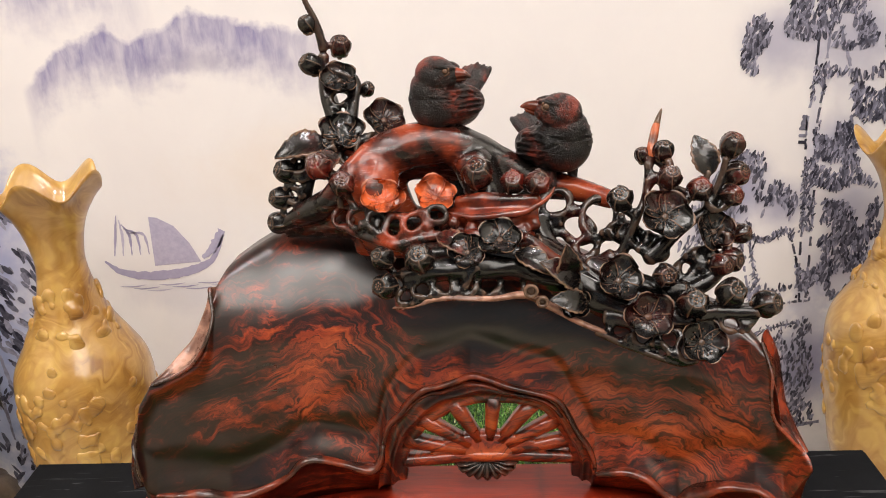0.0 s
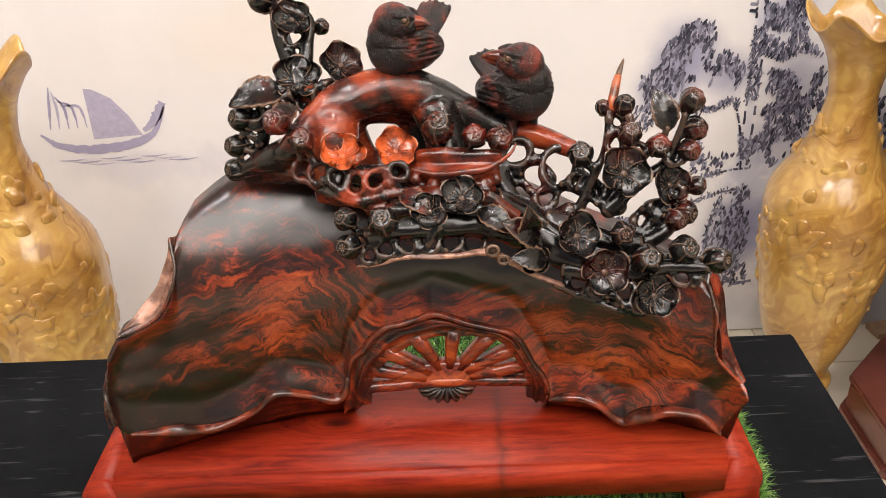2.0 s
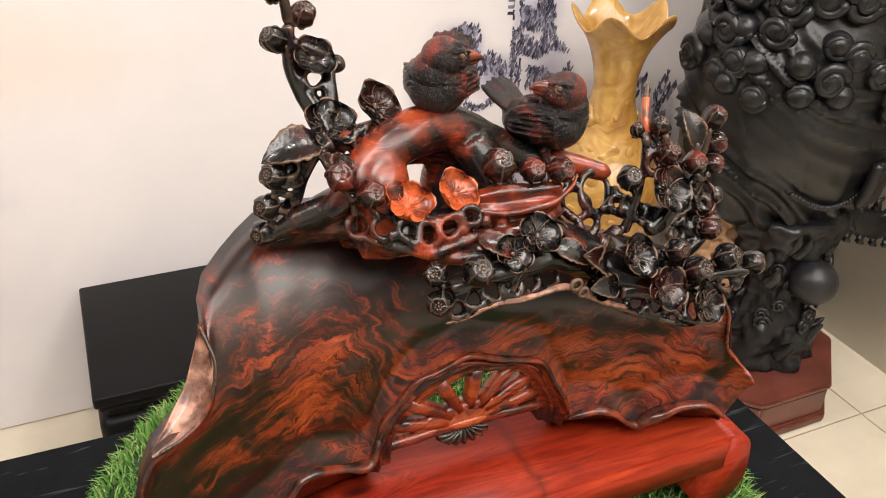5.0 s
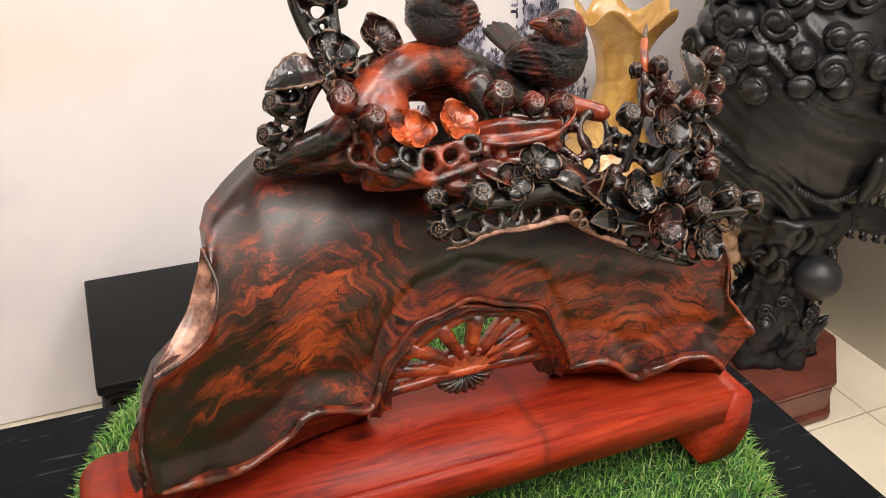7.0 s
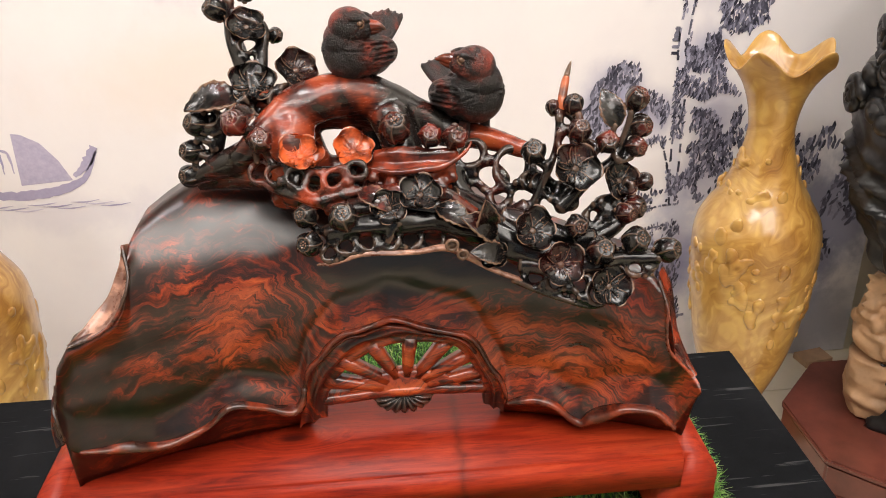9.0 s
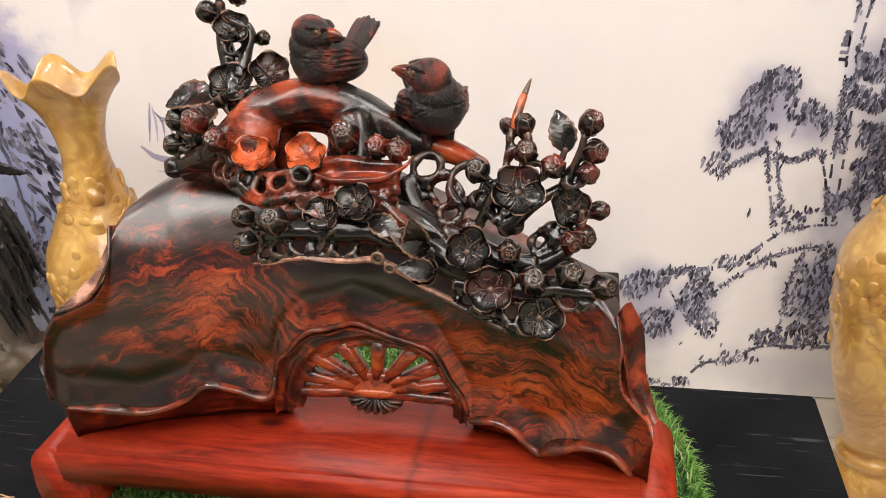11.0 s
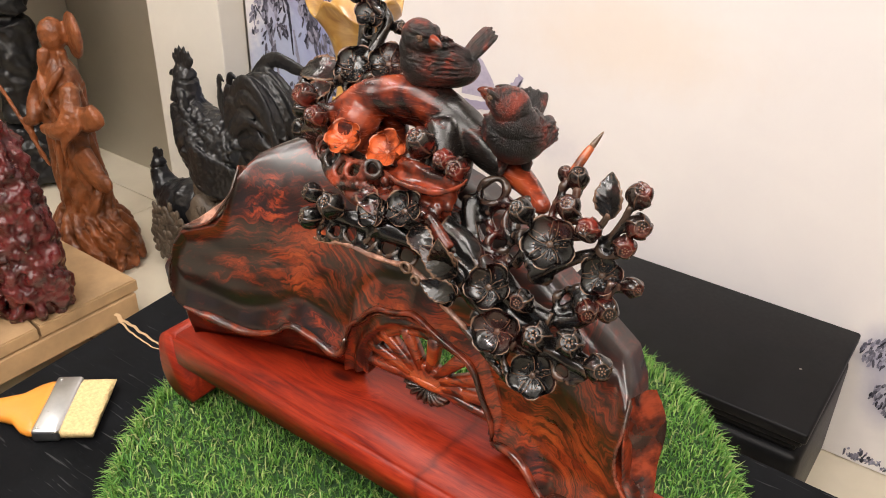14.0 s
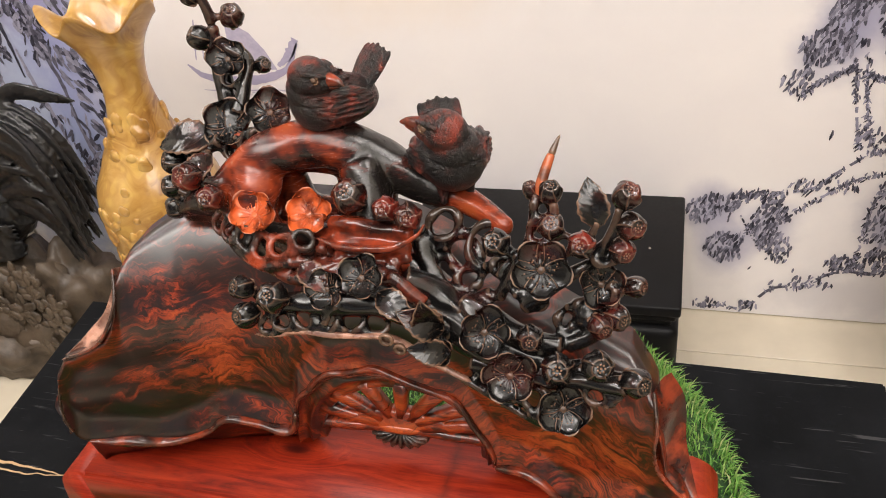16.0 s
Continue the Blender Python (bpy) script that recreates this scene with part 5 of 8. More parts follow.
def blossoms():
    rng = random.Random(11)
    for place, rad, way, mat in FLOWERS:
        fl = new("flower", STAMENS[mat.name])
        fl.parent = carving
        back = Vector(place) - Vector(way).normalized() * rad * 0.35
        fl.matrix_basis = CARVE_INV @ facing(back, way, rad, rng.uniform(0, 72))
        for k in range(5):
            p = new("petal", PETALS[mat.name])
            p.parent = fl
            s = rng.uniform(0.93, 1.06)
            p.matrix_basis = pose(0, 0, 0.03 * (k % 2), rng.uniform(-6, 6), rng.uniform(-9, 7), 72 * k + rng.uniform(-5, 5)) @ Matrix.Diagonal((s, s, s, 1))
    for place, rad, way, mat in BUDS:
        bd = new("bud", BUDM[mat.name])
        bd.parent = carving
        bd.matrix_basis = CARVE_INV @ facing(place, way, rad * 0.88, rng.uniform(0, 72))
    for place, way, up, size, mat in LEAVES:
        w = Vector(way).normalized()
        s = Vector(up).cross(w).normalized()
        u = w.cross(s)
        m = Matrix.Translation(place) @ Matrix((w, s, u)).transposed().to_4x4() @ Matrix.Diagonal((size, size, size, 1))
        lf = new("leaf", LEAFM[mat.name])
        lf.parent = carving
        lf.matrix_basis = CARVE_INV @ m


blossoms()


def branches():
    def pierced(holes, limbs, mat, heads=(), reach=0.03, r=0.0023, face=(0.1, -0.80, 0.58)):
        """A web pierced by round openings: a ring round each hole, limbs that carry it, short stalks to buds and flowers."""
        bm = bmesh.new()
        f = Vector(face).normalized()
        u = Vector((1, 0, 0)) - f * f.x
        u.normalize()
        w = f.cross(u)
        marks = []
        for k, (x, y, z, rad) in enumerate(holes):
            c = Vector((x, y, z))
            ring = []
            for q in range(13):
                a = 2 * math.pi * q / 12
                rr = (rad + r * 0.75) * (1 + 0.10 * math.sin(2 * a + k * 1.7))
                ring.append((*(c + u * rr * math.cos(a) + w * rr * math.sin(a)), r * (1 + 0.25 * math.sin(3 * a + k))))
            tube_into(bm, ring, n=30, sides=8, round_end=False, up=face)
            marks += [Vector(p[:3]) for p in ring[:12]]
            # wood left standing between this hole and its neighbours
            for q in range(26):
                a = 2 * math.pi * q / 26
                for d in (0.0022, 0.0042):
                    p = c + (u * math.cos(a) + w * math.sin(a)) * (rad + r + d)
                    near = [(max(0.0, (p - Vector(h[:3])).length - h[3]), Vector(h[:3])) for h in holes if h[:3] != (x, y, z)]
                    gap, other = min(near, key=lambda e: e[0])
                    if r < gap < 0.0052:
                        p += f * 0.5 * (other - c).dot(f) * (rad + d) / max(0.004, (other - c).length)
                        blob_into(bm, p, (r, r, r), seg=8, rng=6)
        for e in limbs:
            tube_into(bm, e, n=40, sides=12, wob=0.25)
            marks += [Vector(p[:3]) for p in catmull(e, 16)]
        for h in heads:
            a = Vector(h) + Vector((0, 0.005, -0.004))
            c = min(marks, key=lambda m: (m - a).length)
            if (c - a).length < reach:
                mid = (a + c) / 2 + Vector((0, 0.002, -0.002))
                tube_into(bm, [(*a, r * 1.9), (*mid, r * 1.15), (*c, r * 1.6)], n=12, sides=8)
        ob = part("pierced_web", bm, mat, carving)
        return remeshed(ob, 0.0012, 5, 0.5)

    pierced([(-0.0947, 0.0432, 1.0505, 0.0042), (-0.0962, 0.0432, 1.0393, 0.0046), (-0.1006, 0.0421, 1.0299, 0.0047), (-0.1034, 0.0421, 1.0197, 0.0047), (-0.0676, 0.0804, 1.0913, 0.0047), (-0.0585, 0.0469, 1.0549, 0.0050), (-0.0481, 0.0471, 1.0592, 0.0038), (-0.0406, 0.0492, 1.0641, 0.0038)], [
        [(-0.062, 0.054, 1.046, 0.008), (-0.066, 0.066, 1.066, 0.0085), (-0.075, 0.082, 1.084, 0.0068), (-0.079, 0.088, 1.098, 0.0056), (-0.080, 0.091, 1.112, 0.0046), (-0.079, 0.092, 1.126, 0.0040), (-0.082, 0.091, 1.144, 0.0030), (-0.088, 0.090, 1.160, 0.0022), (-0.094, 0.089, 1.176, 0.0012)],
        [(-0.062, 0.066, 1.070, 0.0065), (-0.058, 0.080, 1.088, 0.0046), (-0.057, 0.088, 1.100, 0.0046), (-0.066, 0.088, 1.106, 0.0060), (-0.078, 0.091, 1.110, 0.0050)],
        [(-0.110, 0.046, 1.003, 0.0040), (-0.100, 0.046, 1.012, 0.0034), (-0.092, 0.045, 1.026, 0.0034), (-0.087, 0.045, 1.042, 0.0040), (-0.078, 0.046, 1.056, 0.0045), (-0.066, 0.048, 1.062, 0.0060)],
        [(-0.074, 0.040, 1.058, 0.0040), (-0.072, 0.028, 1.052, 0.0036), (-0.064, 0.020, 1.036, 0.0026), (-0.062, 0.018, 1.024, 0.0024)],
        [(-0.080, 0.092, 1.126, 0.0030), (-0.074, 0.094, 1.128, 0.0026), (-0.068, 0.098, 1.126, 0.003)],
        [(-0.064, 0.050, 1.046, 0.0050), (-0.050, 0.046, 1.050, 0.0045), (-0.036, 0.047, 1.056, 0.0060), (-0.022, 0.048, 1.060, 0.0060)],
        [(-0.078, 0.091, 1.104, 0.004), (-0.060, 0.090, 1.096, 0.004), (-0.050, 0.094, 1.093, 0.003)],
    ], M_DARK, [b[0] for b in BUDS[:8]] + [f[0] for f in FLOWERS[:3]])
    pierced([(-0.0606, 0.0171, 1.0186, 0.0056), (-0.0467, 0.0055, 1.0203, 0.0062), (-0.0346, -0.0022, 1.0202, 0.0050), (-0.0237, -0.0039, 1.0166, 0.0054), (-0.0100, -0.0057, 1.0192, 0.0050), (0.0052, -0.0034, 1.0240, 0.0043)], [
        [(-0.066, 0.022, 1.014, 0.0022), (-0.054, 0.008, 1.011, 0.0028), (-0.036, -0.006, 1.009, 0.0032), (-0.022, -0.009, 1.005, 0.0040), (-0.008, -0.010, 1.009, 0.0036), (0.010, -0.008, 1.012, 0.0032)],
        [(-0.052, 0.024, 1.018, 0.0050), (-0.034, 0.016, 1.017, 0.0060), (-0.014, 0.014, 1.015, 0.0065), (0.008, 0.014, 1.015, 0.0065), (0.022, 0.012, 1.014, 0.0060)],
        [(-0.042, 0.026, 1.010, 0.0080), (-0.016, 0.018, 1.004, 0.0090), (0.012, 0.014, 1.002, 0.0095), (0.030, 0.006, 1.004, 0.0085)],
        [(-0.020, -0.008, 1.002, 0.0030), (-0.004, -0.012, 1.000, 0.0042), (0.014, -0.014, 1.002, 0.0040), (0.030, -0.012, 1.006, 0.0036)],
    ], M_STUMP, [FLOWERS[3][0], FLOWERS[4][0], BUDS[7][0]])
    pierced([(-0.0152, -0.0335, 0.9790, 0.0035), (-0.0044, -0.0333, 0.9833, 0.0042), (0.0090, -0.0310, 0.9848, 0.0046), (0.0239, -0.0288, 0.9841, 0.0053), (0.0382, -0.0245, 0.9814, 0.0054), (0.0527, -0.0223, 0.9795, 0.0054)], [
        [(-0.020, -0.026, 0.990, 0.0060), (0.004, -0.026, 0.993, 0.0075), (0.030, -0.022, 0.993, 0.0085), (0.056, -0.018, 0.990, 0.0085), (0.080, -0.014, 0.980, 0.0085), (0.100, -0.014, 0.970, 0.0080)],
        [(0.066, -0.004, 1.000, 0.010), (0.084, 0.0, 0.990, 0.010), (0.100, -0.004, 0.976, 0.010)],
        [(0.022, -0.032, 0.982, 0.0026), (0.026, -0.030, 0.990, 0.0020), (0.021, -0.029, 0.996, 0.0024)], [(0.026, -0.030, 0.990, 0.0018), (0.032, -0.029, 0.996, 0.0022)],
    ], M_DARK, [b[0] for b in BUDS[8:14]] + [FLOWERS[5][0], FLOWERS[6][0]])
    pierced([(0.0848, 0.0318, 1.0180, 0.0073), (0.0770, 0.0257, 1.0036, 0.0038), (0.0984, 0.0261, 1.0016, 0.0085), (0.1136, 0.0264, 1.0079, 0.0108), (0.1034, 0.0143, 0.9913, 0.0050), (0.1266, 0.0148, 1.0010, 0.0046), (0.1503, 0.0192, 1.0427, 0.0034), (0.1488, 0.0132, 1.0297, 0.0038), (0.1618, 0.0095, 1.0248, 0.0042), (0.1356, 0.0051, 0.9996, 0.0038), (0.1476, -0.0006, 0.9933, 0.0042), (0.1668, -0.0023, 0.9798, 0.0039), (0.1777, -0.0001, 0.9871, 0.0035), (0.1828, -0.0020, 0.9826, 0.0035), (0.1738, -0.0061, 0.9728, 0.0039), (0.1873, 0.0080, 1.0215, 0.0038)], [
        [(0.070, 0.030, 1.012, 0.0070), (0.078, 0.016, 0.992, 0.0075), (0.092, 0.006, 0.982, 0.0065), (0.108, 0.002, 0.982, 0.0060), (0.122, 0.004, 0.990, 0.0050)],
        [(0.080, -0.004, 0.978, 0.012), (0.105, -0.010, 0.968, 0.013), (0.135, -0.018, 0.958, 0.012), (0.162, -0.024, 0.954, 0.010), (0.182, -0.022, 0.960, 0.007)],
        [(0.100, 0.0, 0.984, 0.008), (0.120, -0.008, 0.976, 0.010), (0.145, -0.014, 0.970, 0.008), (0.166, -0.014, 0.968, 0.006)],
        [(0.124, 0.002, 0.986, 0.0042), (0.134, 0.006, 1.008, 0.0032), (0.142, 0.014, 1.025, 0.0028), (0.145, 0.020, 1.044, 0.0026), (0.146, 0.023, 1.050, 0.0024)],
        [(0.140, -0.004, 0.985, 0.0060), (0.156, 0.000, 1.000, 0.0050), (0.170, 0.004, 1.010, 0.0040), (0.182, 0.008, 1.018, 0.0034), (0.190, 0.012, 1.036, 0.0028), (0.194, 0.015, 1.050, 0.0024)],
        [(0.166, -0.010, 0.966, 0.0060), (0.182, -0.008, 0.974, 0.0050), (0.192, -0.002, 0.988, 0.0040), (0.194, 0.004, 1.002, 0.0030)],
        [(0.176, 0.008, 1.028, 0.0026), (0.180, 0.010, 1.036, 0.0026), (0.182, 0.011, 1.042, 0.0020)],
        [(0.154, 0.016, 1.034, 0.0030), (0.158, 0.012, 1.040, 0.0030), (0.157, 0.016, 1.050, 0.0030)],
    ], M_DARK, [b[0] for b in BUDS[14:30]] + [f[0] for f in FLOWERS[7:13]], r=0.0030)
    pierced([(0.1980, -0.0353, 0.9597, 0.0046), (0.1879, -0.0375, 0.9556, 0.0042), (0.1508, -0.0362, 0.9450, 0.0049), (0.1611, -0.0400, 0.9400, 0.0057), (0.1351, -0.0326, 0.9461, 0.0049), (0.1215, -0.0269, 0.9479, 0.0049)], [
        [(0.104, -0.030, 0.950, 0.0030), (0.122, -0.033, 0.941, 0.0026), (0.138, -0.038, 0.936, 0.0024), (0.156, -0.043, 0.931, 0.0024), (0.168, -0.044, 0.934, 0.0024)],
        [(0.166, -0.032, 0.960, 0.0060), (0.184, -0.034, 0.962, 0.0050), (0.206, -0.038, 0.962, 0.0040)],
        [(0.110, -0.022, 0.956, 0.0060), (0.130, -0.026, 0.954, 0.0060), (0.152, -0.032, 0.952, 0.0055)],
    ], M_DARK, [FLOWERS[9][0], FLOWERS[10][0], BUDS[16][0], BUDS[17][0], BUDS[18][0]])
    # pale edge along the foot of the web: wear and highlight put into its colour
    part("web_rim", tube([(-0.024, -0.037, 0.9725, 0.0010), (-0.012, -0.037, 0.9735, 0.0014), (0.006, -0.036, 0.9775, 0.0015), (0.024, -0.034, 0.9765, 0.0020), (0.042, -0.031, 0.9745, 0.0018), (0.062, -0.030, 0.9755, 0.0022), (0.078, -0.029, 0.966, 0.0024), (0.092, -0.030, 0.957, 0.0020), (0.112, -0.032, 0.948, 0.0018)], n=60, sides=14, wob=0.5), M_RIM, carving, "pale brown edge, wear and highlight in its colour")
    # red heartwood between the cave's sill and the lower blossoms
    bm = bmesh.new()
    for pts in ([(-0.018, 0.004, 0.998, 0.009), (0.012, -0.006, 1.001, 0.0105), (0.040, -0.006, 1.003, 0.0115), (0.066, -0.002, 1.000, 0.0100)],
                [(0.004, 0.012, 1.014, 0.0070), (0.028, 0.008, 1.017, 0.0085), (0.052, 0.004, 1.017, 0.0080), (0.072, 0.006, 1.020, 0.0060)],
                [(0.016, 0.014, 1.026, 0.0045), (0.034, 0.010, 1.028, 0.0065), (0.056, 0.008, 1.026, 0.0060), (0.074, 0.006, 1.028, 0.0045)],
                [(0.012, 0.000, 1.024, 0.0012), (0.030, -0.004, 1.021, 0.0022), (0.048, -0.005, 1.022, 0.0024), (0.064, -0.004, 1.024, 0.0024), (0.078, 0.000, 1.031, 0.0016), (0.083, 0.004, 1.038, 0.0012)],
                [(0.060, -0.010, 1.008, 0.0050), (0.070, -0.012, 1.000, 0.0060), (0.082, -0.014, 0.990, 0.0060)]):
        tube_into(bm, pts, n=40, sides=14, wob=0.30)
    for k in range(16):
        blob_into(bm, (0.012 + 0.0038 * k, 0.001 - 0.004 * math.sin(k * 2.1), 1.011 + 0.006 * math.sin(k * 1.7)), (0.0046, 0.0036, 0.0040), (0, 30 * math.sin(k), 0), 10, 8)
    remeshed(part("heartwood_limb", bm, M_LIP, carving, "carved red heartwood limb"), 0.0013, 4)
    part("thorn", tube([(0.147, 0.022, 1.044, 0.0024), (0.148, 0.027, 1.054, 0.0032), (0.151, 0.034, 1.064, 0.0029), (0.1530, 0.0375, 1.0690, 0.0023)], n=18, sides=10), M_THORN, carving, "orange pointed twig tip")
    part("thorn_point", tube([(0.1526, 0.0370, 1.0680, 0.0023), (0.1545, 0.0398, 1.0725, 0.0017), (0.157, 0.043, 1.078, 0.0005)], n=10, sides=10), M_DARK, carving, "black point of the twig")
    # ringed knots
    for cx, cy, cz, rr in ((0.0645, -0.0385, 0.9815, 0.0036), (0.0715, -0.0370, 0.9735, 0.0030)):
        bm = bmesh.new()
        rings = []
        for i in range(20):
            a = 2 * math.pi * i / 20
            rings.append([(cx + (rr + 0.0013 * math.cos(c)) * math.cos(a), cy + 0.0013 * math.sin(c), cz + (rr + 0.0013 * math.cos(c)) * math.sin(a)) for c in [2 * math.pi * k / 8 for k in range(8)]])
        rings.append(rings[0])
        rings_into(bm, rings, cap=False)
        blob_into(bm, (cx, cy + 0.002, cz), (rr, 0.0015, rr), seg=12, rng=6)
        part("knot", bm, M_DARK, carving)


branches()


def bird(place, heading, head_turn, head_nod, tail_up, size, label):
    """A plump bird in its own frame: x runs ahead, z up, the feet at the origin."""
    M = Matrix.Translation(place) @ pose(0, 0, 0, 0, 0, heading) @ Matrix.Scale(size, 4)
    M = CARVE_INV @ M
    rng = random.Random(5)
    bm = bmesh.new()
    blob_into(bm, (-0.006, 0, 0.019), (0.031, 0.0190, 0.0172), (0, -14, 0), 28, 20)
    blob_into(bm, (0.009, 0, 0.022), (0.0165, 0.0185, 0.0185), seg=24, rng=16)
    blob_into(bm, (0.012, 0, 0.033), (0.0145, 0.0150, 0.014), seg=20, rng=14)
    H = Matrix.Translation((0.015, 0, 0.040)) @ pose(0, 0, 0, 0, head_nod, head_turn) @ Matrix.Translation((-0.015, 0, -0.040))

    def grow(make):
        hb = bmesh.new()
        make(hb)
        bmesh.ops.transform(hb, matrix=H, verts=hb.verts)
        tmp = bpy.data.meshes.new("tmp")
        hb.to_mesh(tmp)
        hb.free()
        bm.from_mesh(tmp)
        bpy.data.meshes.remove(tmp)

    def skull(hb):
        blob_into(hb, (0.0205, 0, 0.0435), (0.0142, 0.0128, 0.0126))
        blob_into(hb, (0.0300, 0, 0.0432), (0.0085, 0.0085, 0.0078))
        for sd in (-1, 1):
            tube_into(hb, [(0.0375, sd * 0.004, 0.0483, 0.0010), (0.0305, sd * 0.0085, 0.0500, 0.0017), (0.0215, sd * 0.0108, 0.0500, 0.0015)], n=10, sides=8)

    grow(skull)
    # short lapped feathers on breast, nape and back
    for k in range(620):
        a = rng.uniform(0, 2 * math.pi)
        u = rng.uniform(-0.75, 0.9)
        rr = math.sqrt(max(0.0, 1 - u * u))
        c = Vector((0.004 + 0.024 * u, 0.0212 * rr * math.sin(a), 0.0215 + 0.0195 * rr * math.cos(a) + 0.005 * u))
        out = Vector((0.35 * u, rr * math.sin(a), rr * math.cos(a))).normalized()
        back = Vector((-1, 0, -0.25))
        back = (back - out * back.dot(out)).normalized() * rng.uniform(0.007, 0.013)
        p0, p1, p2 = c - out * 0.0014, c + back * 0.5 + out * 0.0001, c + back - out * 0.0006
        tube_into(bm, [(*p0, 0.0004), (*p1, 0.0007), (*p2, 0.0003)], n=5, sides=5)
    # wings: shoulder coverts and three rows of flight feathers
    for sd in (-1, 1):
        blob_into(bm, (-0.004, sd * 0.0175, 0.0225), (0.0180, 0.0046, 0.0115), (0, -14, -14 * sd))
        for k in range(13):
            row, a = k // 5, 1.05 * (k % 5) - 2.0
            dx = -0.0055 * row
            tube_into(bm, [(0.010 + dx, sd * (0.0180 + 0.0016 * row), 0.0240 + 0.0036 * a, 0.0006), (0.002 + dx, sd * (0.0208 + 0.0018 * row), 0.0230 + 0.0033 * a, 0.0012), (-0.008 + dx, sd * (0.0200 + 0.0008 * row), 0.0205 + 0.0020 * a, 0.0004)], n=8, sides=8, flat=1.8)
    # tail: a broad closed fan of feathers
    T = Matrix.Translation((-0.020, 0, 0.018)) @ pose(0, 0, 0, 0, tail_up, 0) @ Matrix.Translation((0.020, 0, -0.018))
    tb = bmesh.new()
    for k in range(9):
        a = (k - 4) / 4
        tube_into(tb, [(-0.014, a * 0.0065, 0.017, 0.0032), (-0.028, a * 0.0080, 0.0180 - abs(a) * 0.001, 0.0027), (-0.042, a * 0.0105, 0.0185 - abs(a) * 0.0015, 0.0026), (-0.056 + 0.0012 * (k % 2) + 0.002 * abs(a), a * 0.0115, 0.0185 - abs(a) * 0.002, 0.0018)], n=14, sides=8, flat=1.3)
    bmesh.ops.transform(tb, matrix=T, verts=tb.verts)
    tb.to_mesh(tmp := bpy.data.meshes.new("tmp"))
    tb.free()
    bm.from_mesh(tmp)
    bpy.data.meshes.remove(tmp)
    for sd in (-1, 1):
        tube_into(bm, [(0.004, sd * 0.008, 0.006, 0.005), (0.006, sd * 0.008, -0.002, 0.003), (0.010, sd * 0.009, -0.006, 0.002)], n=8, sides=8)
    ob = part("bird", bm, M_FEATHER, carving, label, placed=True)
    remeshed(ob, 0.0007, 1, 0.4)
    ob.matrix_basis = M
    bk = bmesh.new()
    tube_into(bk, [(0.0335, 0, 0.0440, 0.0056), (0.0380, 0, 0.0445, 0.0042), (0.0425, 0, 0.0443, 0.0027), (0.0470, 0, 0.0428, 0.0007)], n=14, sides=12)
    tube_into(bk, [(0.0335, 0, 0.0416, 0.0042), (0.0385, 0, 0.0413, 0.0027), (0.0440, 0, 0.0416, 0.0007)], n=10, sides=10)
    bmesh.ops.transform(bk, matrix=H, verts=bk.verts)
    part("beak", bk, M_LIP, ob, "red-brown pointed beak", placed=True)
    for sd in (-1, 1):
        ey = bmesh.new()
        blob_into(ey, (0.0308, sd * 0.0084, 0.0470), (0.0021, 0.0019, 0.0021), seg=12, rng=8)
        tube_into(ey, [(0.0308 + 0.0029 * math.cos(q), sd * 0.0082, 0.0470 + 0.0029 * math.sin(q), 0.0007) for q in [2 * math.pi * k / 10 for k in range(11)]], n=24, sides=6, up=(0, 1, 0))
        bmesh.ops.transform(ey, matrix=H, verts=ey.verts)
        part("eye", ey, M_DARK, ob, placed=True)


bird((0.0085, 0.062, 1.066), -125, 110, 4, 46, 0.98, "carved plump bird with raised tail, beak turned sideways")
bird((0.0880, 0.054, 1.033), -66, -114, -12, 30, 1.04, "carved small bird with short tail, head turned back")
# ---- floor tiles ----
def tiles():
    fl = bpy.data.objects["floor"]
    size, gap = 0.5, 0.003
    me = None
    ob_n = 0
    bm = box_bm(0, 0, 0, size - gap, size - gap, 0.008, 0.001, 1)
    me = bpy.data.meshes.new("tile")
    bm.to_mesh(me)
    bm.free()
    me.materials.append(M_TILE)
    i0, i1 = math.floor((X_L - 1.255) / size), math.ceil((X_R - 1.255) / size)
    j0, j1 = math.floor((Y_F - 0.511) / size), math.ceil((WALL_Y - 0.511) / size)
    for i in range(i0, i1):
        for j in range(j0, j1):
            cx, cy = 1.255 + (i + 0.5) * size, 0.511 + (j + 0.5) * size
            t = new("tile", me)
            t.parent = fl
            t.location = (cx, cy, -0.004)


# ---- statues on the right ----
def octagon(c, r, n=8, turn=0.0):
    return [(c[0] + r * math.cos(2 * math.pi * (k + 0.5) / n + turn), c[1] + r * math.sin(2 * math.pi * (k + 0.5) / n + turn)) for k in range(n)]


def spiral_into(bm, c, r, turns=1.6, thick=0.3, face=(-0.6, -0.8, 0.0)):
    f = Vector(face).normalized()
    s = Vector((0, 0, 1)).cross(f).normalized()
    pts = []
    for k in range(12):
        u = k / 11
        a = 2 * math.pi * turns * u
        rr = r * (1 - 0.8 * u)
        p = Vector(c) + s * rr * math.cos(a) + Vector((0, 0, 1)) * rr * math.sin(a) + f * r * 0.35 * u
        pts.append((*p, r * thick * (1 - 0.45 * u)))
    tube_into(bm, pts, n=40, sides=8)


